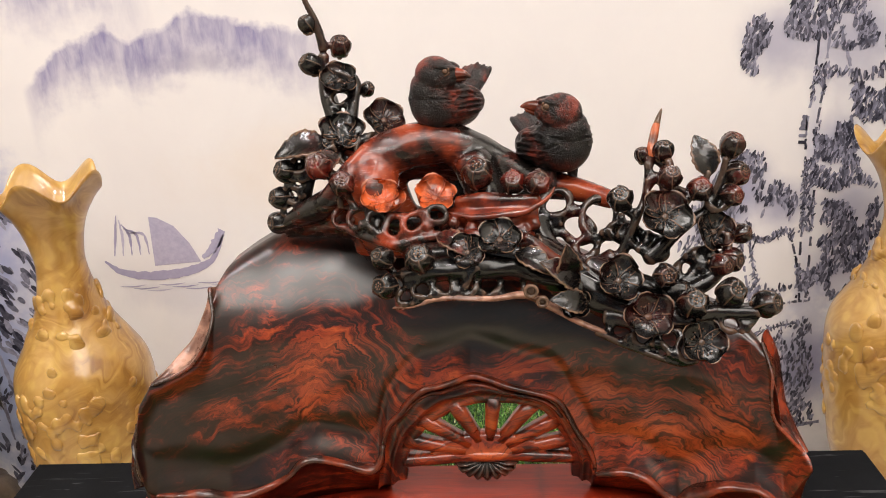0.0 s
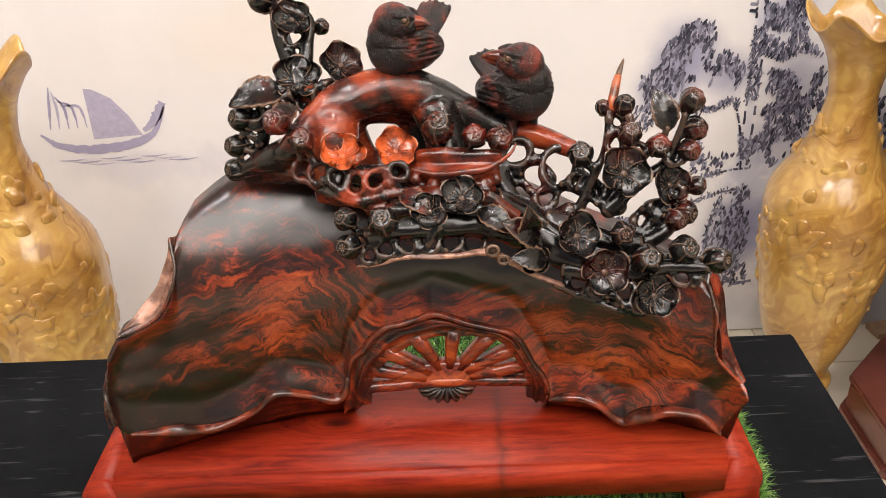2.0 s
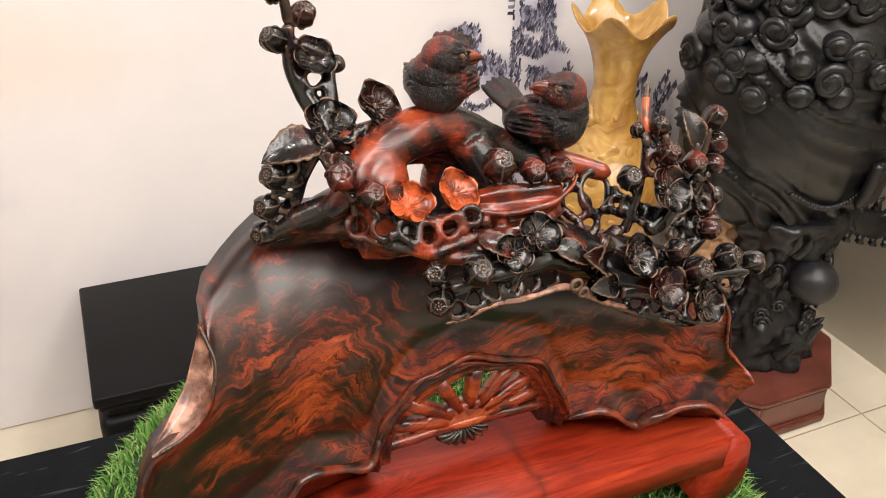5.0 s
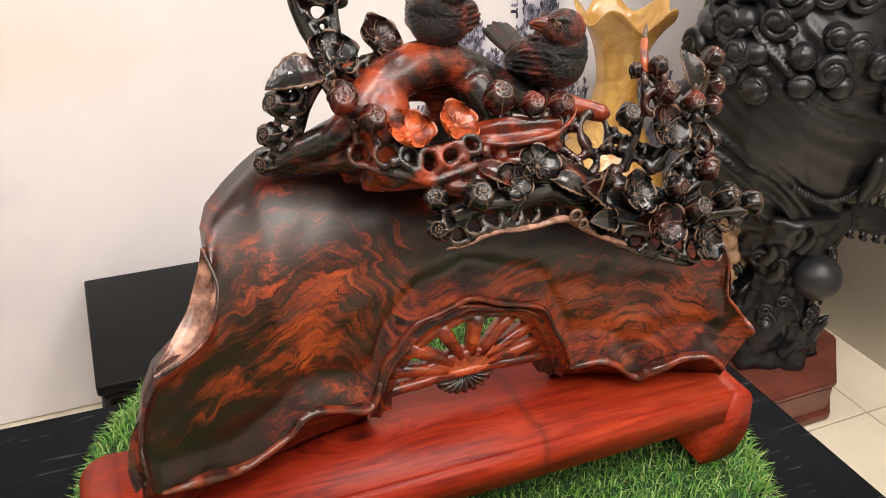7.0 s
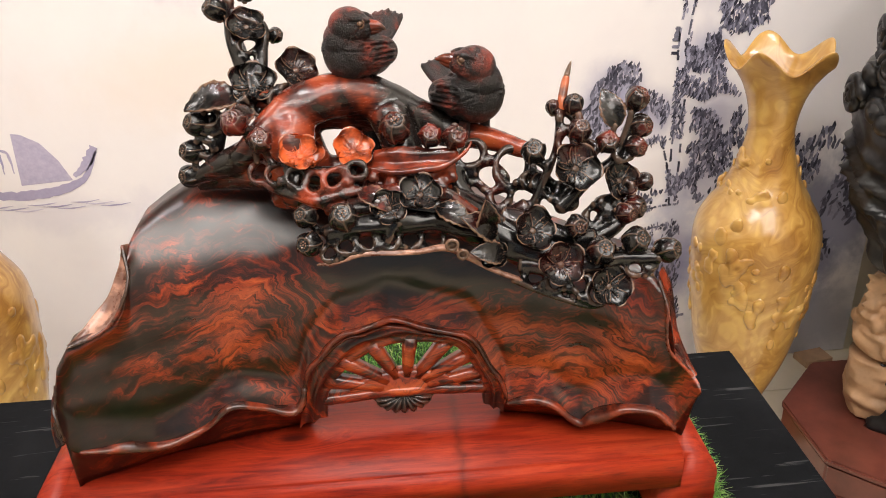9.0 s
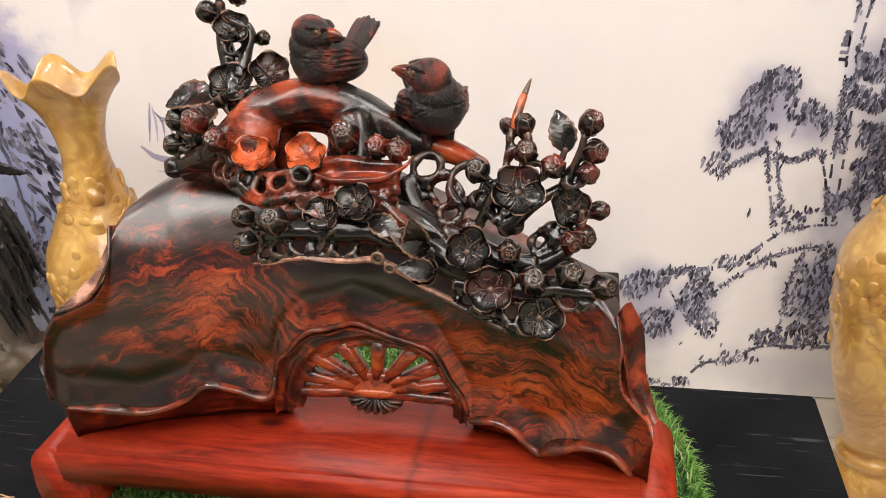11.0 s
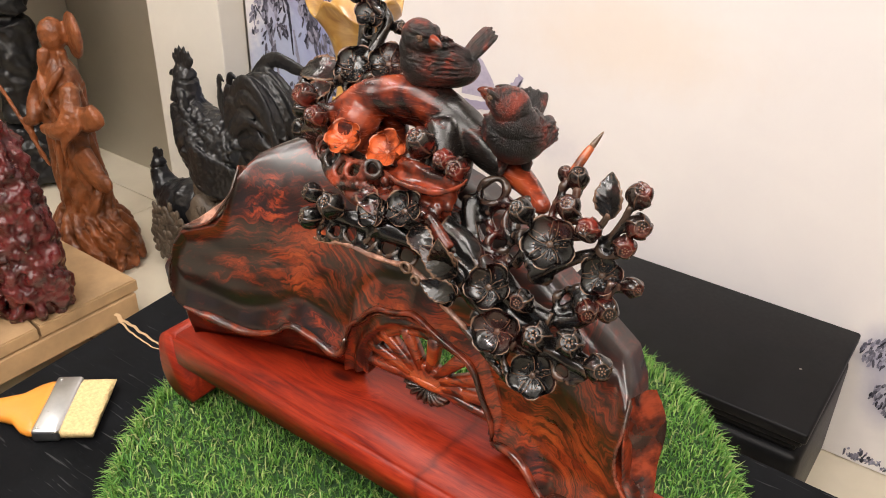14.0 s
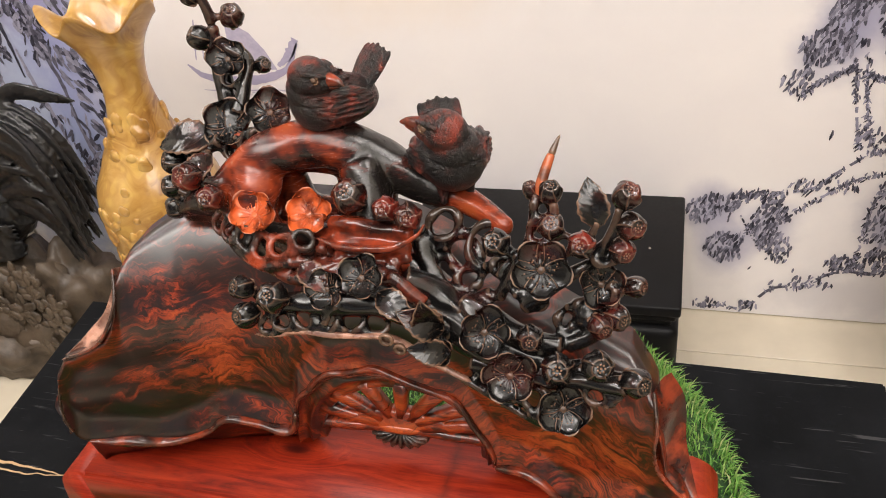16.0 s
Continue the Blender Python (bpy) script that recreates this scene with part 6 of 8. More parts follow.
def robed_statue():
    cx, cy = 1.10, 0.80
    pl = thing("octagonal_plinth", (cx - 0.04, cy - 0.05, 0), "octagonal red-brown wooden plinth on the tiled floor", "plinth")
    for name, r, lo, hi in (("base_course", 0.245, 0.0, 0.022), ("plinth_block", 0.235, 0.022, 0.086), ("top_slab", 0.24, 0.086, 0.10)):
        bm = prism(octagon((cx - 0.04, cy - 0.05), r), "z", lo, hi)
        bmesh.ops.bevel(bm, geom=bm.edges[:], offset=0.004, segments=2, affect="EDGES")
        part(name, bm, M_PLINTH, pl, smooth=False)
    bm = bmesh.new()
    sx, sy = 1.085, 0.745
    # hanging robe: deep swags above a smooth belly, a wavy hem below
    prof = [(0.05, 0.425), (0.12, 0.43), (0.155, 0.46), (0.175, 0.51), (0.205, 0.57), (0.228, 0.63), (0.238, 0.70), (0.240, 0.78), (0.222, 0.83), (0.200, 0.88), (0.200, 0.98), (0.19, 1.08), (0.15, 1.20), (0.10, 1.28), (0.03, 1.32)]
    rings = []
    for r, z in catmull(prof, 130):
        ring = []
        for i in range(180):
            a = 2 * math.pi * i / 180
            swag = z + 0.085 * math.cos(a - radians(285)) + 0.05 * math.sin(1.5 * (a - radians(235)))
            ph = swag * 66 + 2.6 * noise.noise(Vector((math.cos(a) * 1.5, math.sin(a) * 1.5, z * 3)))
            ridge = 1 - abs(math.sin(ph)) ** 0.7
            amt = 0.028 * math.exp(-((swag - 0.80) / 0.07) ** 2) + 0.026 * math.exp(-((swag - 0.55) / 0.055) ** 2) + 0.002
            hem = 0.016 * math.sin(13 * a + 30 * z) * math.exp(-((z - 0.46) / 0.04) ** 2)
            side = 0.014 * (1 - abs(math.sin(7 * a + z * 9)) ** 0.6) * math.exp(-((z - 0.56) / 0.10) ** 2) * (0.3 + abs(math.sin(a - radians(255))))
            rr = r + ridge * amt - 0.3 * amt + hem + side + 0.006 * noise.noise(Vector((math.cos(a) * 3, math.sin(a) * 3, z * 9)))
            ring.append((sx + rr * math.cos(a), sy + rr * 0.80 * math.sin(a), z))
        rings.append(ring)
    rings_into(bm, rings)
    rng = random.Random(5)
    # thick curls packed over the chest
    for row in range(7):
        for q in range(11):
            a = radians(165 + 17 * q + 8.5 * (row % 2) + rng.uniform(-7, 7))
            z = 0.762 + 0.046 * row + rng.uniform(-0.016, 0.016) - 0.03 * math.cos(a - radians(255)) * (1 if row < 3 else 0)
            rb = float(np.interp(z, [q2[1] for q2 in prof], [q2[0] for q2 in prof])) + 0.008
            p = (sx + rb * math.cos(a), sy + 0.81 * rb * math.sin(a), z)
            fc = (math.cos(a), math.sin(a), 0.1)
            blob_into(bm, (p[0] - 0.01 * fc[0], p[1] - 0.01 * fc[1], z), (0.026, 0.026, 0.024), seg=14, rng=10)
            spiral_into(bm, p, rng.uniform(0.018, 0.037), rng.uniform(1.1, 1.9) * rng.choice((1, -1)), 0.36, fc)
    # rough trunk below the robe with scrolls and scales
    rings = []
    for k in range(46):
        z = 0.10 + 0.36 * k / 45
        ring = []
        for i in range(72):
            a = 2 * math.pi * i / 72
            r = 0.100 + 0.022 * math.cos(2 * math.pi * (z - 0.1) / 0.36) + 0.03 * noise.noise(Vector((math.cos(a) * 2.2, math.sin(a) * 2.2, z * 12))) + 0.016 * noise.noise(Vector((math.cos(a) * 6, math.sin(a) * 6, z * 34))) + 0.006 * abs(math.sin(14 * a + z * 70)) * abs(math.sin(z * 95))
            ring.append((cx + 0.0 + r * math.cos(a), cy - 0.09 + r * 0.9 * math.sin(a), z))
        rings.append(ring)
    rings_into(bm, rings)
    for k in range(40):
        a = radians(rng.uniform(150, 360))
        z = rng.uniform(0.12, 0.43)
        p = (cx + 0.0 + 0.107 * math.cos(a), cy - 0.09 + 0.096 * math.sin(a), z)
        if k % 3:
            spiral_into(bm, p, rng.uniform(0.013, 0.026), thick=0.34, face=(math.cos(a), math.sin(a), 0.2))
        else:
            tube_into(bm, [(*p, 0.016), (p[0] + 0.02 * math.cos(a + 1), p[1] + 0.02 * math.sin(a + 1), z + 0.03, 0.012), (p[0] + 0.035 * math.cos(a + 0.6), p[1] + 0.03 * math.sin(a + 0.6), z + 0.055, 0.003)], n=12, sides=8)
    # flame-like scroll at the side
    tube_into(bm, [(1.14, 0.68, 0.44, 0.04), (1.21, 0.66, 0.43, 0.034), (1.28, 0.65, 0.40, 0.028), (1.34, 0.645, 0.38, 0.018), (1.38, 0.645, 0.375, 0.005)], n=24, sides=10, flat=0.6, wob=0.3)
    for k in range(9):
        u = k / 8
        bx, bz, sgn = 1.20 + 0.17 * u, 0.43 - 0.055 * u, 1 if k % 2 else -1
        tube_into(bm, [(bx, 0.652, bz, 0.018), (bx + 0.016, 0.648, bz + sgn * 0.028, 0.012), (bx + 0.008, 0.645, bz + sgn * 0.045, 0.009), (bx + 0.024, 0.643, bz + sgn * 0.058, 0.002)], n=16, sides=8, flat=0.7)
    # bead string and knotted sash
    for k in range(24):
        u = k / 23
        a = radians(238 + 52 * u)
        z = 0.545 - 0.030 * math.sin(math.pi * u) - 0.02 * u
        r = float(np.interp(z, [p[1] for p in prof], [p[0] for p in prof])) + 0.014
        blob_into(bm, (sx + r * math.cos(a), sy + 0.80 * r * math.sin(a), z), (0.0065, 0.0065, 0.0065), seg=8, rng=6)
    for k in range(4):
        a = radians(283 + 3 * k)
        tube_into(bm, [(sx + 0.225 * math.cos(a), sy + 0.18 * math.sin(a), 0.60, 0.012), (sx + 0.22 * math.cos(a), sy + 0.178 * math.sin(a), 0.555, 0.013), (sx + 0.20 * math.cos(a + 0.03 * k), sy + 0.165 * math.sin(a), 0.50, 0.010)], n=14, sides=8)
    ob = solo("robed_statue", bm, M_BLACKWOOD, "black carved wooden statue in a draped robe with curls", "statue")
    # pearl
    bm = bmesh.new()
    blob_into(bm, (1.100, 0.605, 0.325), (0.048, 0.048, 0.048), seg=28, rng=20)
    solo("carved_pearl", bm, M_PEARL, "round carved pearl, half black and half bare brown wood", "carving")
    # pale fish
    bm = bmesh.new()
    tube_into(bm, [(0.975, 0.86, 0.12, 0.05), (0.965, 0.86, 0.20, 0.062), (0.955, 0.86, 0.27, 0.05), (0.965, 0.86, 0.33, 0.062), (0.985, 0.86, 0.41, 0.058), (1.0, 0.86, 0.47, 0.035)], n=30, sides=16, wob=0.3)
    for k in range(9):
        a = radians(170 + 16 * k)
        blob_into(bm, (0.965 + 0.062 * math.cos(a), 0.86 + 0.06 * math.sin(a), 0.35 + 0.02 * (k % 3)), (0.014, 0.014, 0.016), seg=10, rng=7)
    spiral_into(bm, (0.93, 0.83, 0.42), 0.03, face=(-0.5, -0.8, 0))
    spiral_into(bm, (0.945, 0.80, 0.30), 0.024, face=(-0.4, -0.9, 0))
    for k in range(5):
        tube_into(bm, [(0.92, 0.845, 0.36 + 0.02 * k, 0.012), (0.90, 0.84, 0.365 + 0.02 * k, 0.008), (0.885, 0.84, 0.375 + 0.02 * k, 0.003)], n=10, sides=8)
    bmesh.ops.translate(bm, vec=(0.030, -0.075, -0.02), verts=bm.verts)
    remeshed(solo("fish_carving", bm, M_PALEWOOD, "pale unpainted carved wooden fish on the plinth", "carving"), 0.004, 2)
    solo("wood_offcut", box_bm(1.06, 1.115, 0.008, 0.075, 0.05, 0.016, 0.002, 2, Matrix.Translation((1.06, 1.115, 0)) @ pose(0, 0, 0, 0, 0, 10) @ Matrix.Translation((-1.06, -1.115, 0))), M_OFFCUT, "small brown wood offcut lying on the floor", "offcut", smooth=False)


M_OFFCUT = plain("brown_offcut_wood", (0.36, 0.22, 0.13), 0.6, 0.2, 30)


def pearl_mat():
    m, nt, b = material("half_bare_pearl", 0.4)
    v = coords(nt)
    sep = node(nt, "ShaderNodeSeparateXYZ", {0: v})
    f = math_node(nt, "ADD", sep.outputs[0], math_node(nt, "MULTIPLY", noise_tex(nt, v, 30, 2), 0.03))
    f = math_node(nt, "MULTIPLY", math_node(nt, "SUBTRACT", f, 1.09), 12.0)
    nt.links.new(ramp(nt, f, [(0.68, (0.02, 0.02, 0.022)), (0.76, (0.30, 0.15, 0.06))]), b.inputs["Base Color"])
    return m


M_PEARL = pearl_mat()
robed_statue()


# ---- things on the left ----
def pallet():
    th = thing("wooden_platform", (-1.6, 0.1, 0), "low platform of pale pine planks with a jagged crack", "platform")
    x0, x1, yb, top = -2.0, -1.222, 0.56, 0.14
    crack = [(x0, 0.285), (-1.62, 0.300), (-1.50, 0.282), (-1.40, 0.306), (-1.31, 0.290), (-1.27, 0.315), (x1, 0.308)]
    for name, poly in (("plank", crack + [(x1, yb), (x0, yb)]), ("plank", [(x0, -0.35), (x1, -0.35)] + [(x, y - 0.007) for x, y in crack[::-1]])):
        bm = prism(poly, "z", top - 0.032, top)
        eds = [e for e in bm.edges if abs(e.verts[0].co.z - e.verts[1].co.z) < 1e-6]
        bmesh.ops.bevel(bm, geom=eds, offset=0.003, segments=2, affect="EDGES")
        part(name, bm, M_PALLET, th, smooth=False)
    part("side_rail", box_bm(x1 - 0.012, 0.10, top - 0.061, 0.035, 0.90, 0.055, 0.003), M_PALLET, th, smooth=False)
    part("end_rail", box_bm(-1.63, yb - 0.018, top - 0.061, 0.72, 0.03, 0.055, 0.003), M_PALLET, th, smooth=False)
    for px in (-1.30, -1.94):
        for py in (-0.30, 0.48):
            part("leg", box_bm(px, py, (top - 0.034) / 2, 0.07, 0.07, top - 0.034, 0.003), M_PALLET, th, smooth=False)


pallet()


def red_root():
    bm = bmesh.new()
    rng = random.Random(8)
    cx, cy = -1.44, 0.335
    rings = []
    for k in range(36):
        u = k / 35
        z = 0.2 + 0.40 * u
        ring = []
        for i in range(44):
            a = 2 * math.pi * i / 44
            r = 0.105 * (1 - 0.55 * u) + 0.028 * noise.noise(Vector((math.cos(a) * 1.6, math.sin(a) * 1.6, z * 9))) + 0.016 * noise.noise(Vector((math.cos(a) * 5, math.sin(a) * 5, z * 30)))
            if 0.05 < u < 0.34 and abs((a - radians(300) + math.pi) % (2 * math.pi) - math.pi) < 0.75:
                r *= 0.62
            ring.append((cx + 0.02 * math.sin(4 * u) + r * math.cos(a), cy + r * 0.9 * math.sin(a), z))
        rings.append(ring)
    rings_into(bm, rings)
    for k in range(16):
        a = radians(rng.uniform(220, 400))
        z = rng.uniform(0.30, 0.56)
        r = 0.10 * (1 - 0.55 * (z - 0.2) / 0.4)
        blob_into(bm, (cx + r * math.cos(a), cy + r * math.sin(a), z), (0.024, 0.022, 0.02), bumpy=0.4, seg=12, rng=8)
    for k in range(7):
        a = radians(220 + 24 * k)
        tube_into(bm, [(cx + 0.11 * math.cos(a), cy + 0.10 * math.sin(a), 0.205, 0.014), (cx + 0.09 * math.cos(a), cy + 0.085 * math.sin(a), 0.29, 0.02), (cx + 0.06 * math.cos(a + 0.3), cy + 0.06 * math.sin(a + 0.3), 0.42, 0.016), (cx + 0.035 * math.cos(a), cy + 0.03 * math.sin(a), 0.58, 0.008)], n=26, sides=8, wob=0.6)
    bmesh.ops.transform(bm, matrix=Matrix.Translation((-1.355, 0.36, 0.14)) @ Matrix.Diagonal((1.12, 1.0, 1.12, 1)) @ Matrix.Translation((1.44, -0.335, -0.2)), verts=bm.verts)
    ob = solo("root_carving", bm, M_REDROOT, "glossy dark red gnarled root carving on the pine platform", "carving")
    remeshed(ob, 0.005, 2, 0.5, 0.035, 0.03)


red_root()


def sage_statue():
    """A plain standing robed figure on a rocky root base."""
    cx, cy, z0 = -1.60, 0.66, 0.0
    bm = bmesh.new()
    rings = []
    for k in range(20):
        u = k / 19
        z = z0 + 0.19 * u
        ring = []
        for i in range(40):
            a = 2 * math.pi * i / 40
            r = 0.155 * (1 - 0.42 * u) + 0.03 * noise.noise(Vector((math.cos(a) * 2, math.sin(a) * 2, z * 14))) + 0.012 * noise.noise(Vector((math.cos(a) * 7, math.sin(a) * 7, z * 50)))
            ring.append((cx + r * math.cos(a), cy + r * 0.8 * math.sin(a), z))
        rings.append(ring)
    rings_into(bm, rings)
    rings = []
    prof = catmull([(0.088, 0.17), (0.098, 0.22), (0.092, 0.30), (0.080, 0.38), (0.072, 0.45), (0.076, 0.52), (0.078, 0.58), (0.066, 0.63), (0.034, 0.665), (0.028, 0.69)], 46)
    for r, z in prof:
        ring = []
        for i in range(48):
            a = 2 * math.pi * i / 48
            f = 0.007 * math.sin(8 * a + 7 * math.sin(z * 11)) * (1 if z < 0.6 else 0.4) + 0.006 * noise.noise(Vector((a, z * 20, 0.3)))
            sway = 0.022 * math.sin((z - 0.2) * 6)
            ring.append((cx - sway + (r + f) * math.cos(a), cy + (r * 0.75 + f) * math.sin(a), z))
        rings.append(ring)
    rings_into(bm, rings)
    blob_into(bm, (cx - 0.01, cy, 0.735), (0.042, 0.044, 0.05))
    blob_into(bm, (cx + 0.045, cy + 0.035, 0.735), (0.068, 0.02, 0.068), rot=(0, 10, -20))
    tube_into(bm, [(cx - 0.02, cy - 0.03, 0.70, 0.02), (cx - 0.02, cy - 0.045, 0.66, 0.018), (cx - 0.02, cy - 0.05, 0.62, 0.006)], n=10, sides=8)
    tube_into(bm, [(cx - 0.07, cy, 0.61, 0.026), (cx - 0.10, cy - 0.05, 0.53, 0.026), (cx - 0.07, cy - 0.085, 0.49, 0.024), (cx - 0.10, cy - 0.10, 0.475, 0.012)], n=18, sides=10)
    tube_into(bm, [(cx + 0.06, cy - 0.02, 0.61, 0.03), (cx + 0.09, cy - 0.06, 0.52, 0.032), (cx + 0.06, cy - 0.09, 0.48, 0.028), (cx - 0.02, cy - 0.10, 0.475, 0.012)], n=18, sides=10)
    tube_into(bm, [(cx + 0.05, cy - 0.05, 0.535, 0.030), (cx + 0.10, cy - 0.04, 0.515, 0.036), (cx + 0.145, cy - 0.03, 0.520, 0.040), (cx + 0.185, cy - 0.02, 0.545, 0.034)], n=18, sides=10, flat=0.6)
    tube_into(bm, [(cx + 0.04, cy - 0.03, 0.40, 0.05), (cx + 0.09, cy - 0.02, 0.34, 0.045), (cx + 0.14, cy - 0.02, 0.31, 0.036), (cx + 0.175, cy - 0.02, 0.325, 0.018)], n=14, sides=10, flat=0.6)
    tube_into(bm, [(cx - 0.19, cy - 0.13, 0.62, 0.006), (cx - 0.10, cy - 0.11, 0.475, 0.007), (cx - 0.03, cy - 0.09, 0.34, 0.007)], n=12, sides=8)
    # long folds that sweep round the robe, the crossed collar and swirls of the root
    for k in range(22):
        a0 = 2 * math.pi * k / 22
        turn = 0.9 if k % 3 else -0.7
        top = 0.60 - 0.13 * (k % 3)
        pts = []
        for q in range(7):
            u = q / 6
            z = top + (0.165 - top) * u
            a = a0 + turn * u * u
            r = 0.070 + 0.022 * u + 0.006 * math.sin(3 * u + k)
            pts.append((cx - 0.022 * math.sin((z - 0.2) * 6) + r * math.cos(a), cy + r * 0.80 * math.sin(a), z, 0.0045 + 0.0085 * math.sin(math.pi * min(1, u + 0.1))))
        tube_into(bm, pts, n=26, sides=8)
    for sd in (-1, 1):
        tube_into(bm, [(cx + sd * 0.045, cy - 0.02, 0.655, 0.010), (cx + sd * 0.030, cy - 0.060, 0.61, 0.012), (cx - sd * 0.020, cy - 0.070, 0.54, 0.010), (cx - sd * 0.040, cy - 0.055, 0.49, 0.006)], n=16, sides=8)
        for k in range(4):
            tube_into(bm, [(cx + sd * 0.070, cy - 0.02 - 0.012 * k, 0.60, 0.007), (cx + sd * (0.100 + 0.01 * k), cy - 0.06, 0.535 - 0.01 * k, 0.010), (cx + sd * 0.085, cy - 0.095, 0.475 - 0.012 * k, 0.007), (cx + sd * 0.070, cy - 0.09, 0.41 - 0.02 * k, 0.003)], n=16, sides=8)
    tube_into(bm, [(cx + 0.070 * math.cos(q), cy + 0.056 * math.sin(q), 0.455, 0.010) for q in [2 * math.pi * k / 14 for k in range(15)]], n=40, sides=8)
    for k in range(14):
        a = 2 * math.pi * k / 14
        tube_into(bm, [(cx + 0.10 * math.cos(a), cy + 0.08 * math.sin(a), 0.185, 0.012), (cx + 0.14 * math.cos(a + 0.35), cy + 0.11 * math.sin(a + 0.35), 0.115, 0.022), (cx + 0.15 * math.cos(a + 0.7), cy + 0.12 * math.sin(a + 0.7), 0.050, 0.024), (cx + 0.175 * math.cos(a + 0.6), cy + 0.14 * math.sin(a + 0.6), 0.010, 0.012)], n=18, sides=10, wob=0.4)
    bmesh.ops.transform(bm, matrix=Matrix.Translation((-1.61, 0.70, 0)) @ Matrix.Diagonal((0.84, 0.78, 0.86, 1)) @ Matrix.Translation((1.60, -0.66, 0)), verts=bm.verts)
    ob = solo("robed_figure_statue", bm, M_MANWOOD, "orange-brown carved standing figure in robes on a root base", "statue")
    remeshed(ob, 0.0036, 1, 0.5, 0.004, 0.012)


sage_statue()


def rooster_statue():
    bm = bmesh.new()
    y = 0.88
    tube_into(bm, [(-1.24, y, 0.40, 0.05), (-1.31, y, 0.385, 0.085), (-1.39, y, 0.375, 0.10), (-1.47, y, 0.40, 0.09), (-1.52, y, 0.455, 0.062), (-1.525, y, 0.51, 0.043), (-1.52, y, 0.545, 0.034), (-1.525, y, 0.565, 0.02)], n=44, sides=24, wob=0.12)
    blob_into(bm, (-1.532, y, 0.548), (0.038, 0.028, 0.03))
    tube_into(bm, [(-1.56, y, 0.552, 0.012), (-1.585, y, 0.545, 0.008), (-1.60, y, 0.533, 0.002)], n=8, sides=8)
    for k in range(6):
        a = radians(150 - 24 * k)
        tube_into(bm, [(-1.525, y, 0.565, 0.012), (-1.525 + 0.035 * math.cos(a), y, 0.57 + 0.03 * math.sin(a), 0.013), (-1.525 + 0.055 * math.cos(a), y, 0.575 + 0.052 * math.sin(a), 0.003)], n=8, sides=8, flat=0.6)
    for s in (-1, 1):
        blob_into(bm, (-1.55, y + s * 0.015, 0.51), (0.012, 0.009, 0.024))
    # neck hackles and wing feathers
    rng = random.Random(4)
    for k in range(70):
        u = rng.random()
        a = rng.uniform(-1.5, 1.5) + math.pi * 1.5
        x, z, r = -1.52 + 0.10 * u, 0.53 - 0.15 * u, 0.04 + 0.05 * u
        p = Vector((x + r * 0.5 * math.cos(a), y + r * math.sin(a), z))
        tube_into(bm, [(*p, 0.008), (*(p + Vector((0.012, -0.004, -0.022))), 0.008), (*(p + Vector((0.028, 0.0, -0.045))), 0.002)], n=7, sides=6, flat=0.7)
    for k in range(8):
        tube_into(bm, [(-1.45, y - 0.085, 0.42 - 0.012 * k, 0.016), (-1.37, y - 0.105, 0.40 - 0.013 * k, 0.015), (-1.28, y - 0.085, 0.38 - 0.012 * k, 0.008), (-1.23, y - 0.06, 0.37 - 0.01 * k, 0.002)], n=14, sides=8, flat=0.6)
    # sickle tail of broad lapped feathers
    for k in range(54):
        u = (k % 18) / 17
        layer = k // 18
        sp = 0.028 - 0.028 * layer + rng.uniform(-0.014, 0.014)
        top = 0.625 - 0.22 * u - 0.012 * layer + rng.uniform(-0.02, 0.02)
        out = 0.25 - 0.04 * u + rng.uniform(-0.02, 0.02)
        drop = 0.02 if k == 0 else rng.uniform(0.17, 0.27) * (1 - 0.5 * u)
        w = rng.uniform(0.012, 0.019)
        tube_into(bm, [(-1.31, y + sp * 0.5, 0.40, 0.020), (-1.31 + out * 0.06, y + sp, 0.40 + (top - 0.40) * 0.6, w), (-1.31 + out * 0.42, y + sp * 1.2, top, w * 1.15), (-1.31 + out * 0.80, y + sp * 1.4, top - drop * 0.30, w * 0.95), (-1.31 + out * (1.0 if k else 1.12), y + sp * 1.5, top - drop, 0.004)], n=26, sides=10, flat=0.45)
    # shorter coverts that fan out and fill the arch
    for k in range(46):
        a = radians(100 - 92 * (k % 23) / 22 + rng.uniform(-4, 4))
        ln = rng.uniform(0.13, 0.24) * (1.0 if k < 23 else 0.75)
        sp = rng.uniform(-0.05, 0.035)
        ca, sa = math.cos(a), math.sin(a)
        tube_into(bm, [(-1.32, y + sp * 0.4, 0.40, 0.016), (-1.32 + 0.4 * ln * ca, y + sp, 0.40 + 0.5 * ln * sa, 0.013), (-1.32 + 0.75 * ln * ca + 0.02, y + sp * 1.2, 0.40 + 0.80 * ln * sa, 0.012), (-1.32 + ln * ca + 0.06, y + sp * 1.3, 0.40 + 0.86 * ln * sa - 0.02, 0.002)], n=18, sides=8, flat=0.5)
    for k in range(150):
        u, q = rng.random(), rng.uniform(-1.2, 1.2)
        x, z, r = -1.47 + 0.20 * u, 0.40 - 0.02 * u, 0.098 - 0.02 * u
        a = math.pi * 1.5 + q
        p = Vector((x, y + r * math.sin(a), z + r * math.cos(a)))
        o = Vector((0, math.sin(a), math.cos(a))) * 0.004
        tube_into(bm, [(*p, 0.006), (*(p + o + Vector((0.014, 0, -0.006))), 0.009), (*(p + Vector((0.032, 0, -0.012))), 0.002)], n=6, sides=6, flat=0.8)
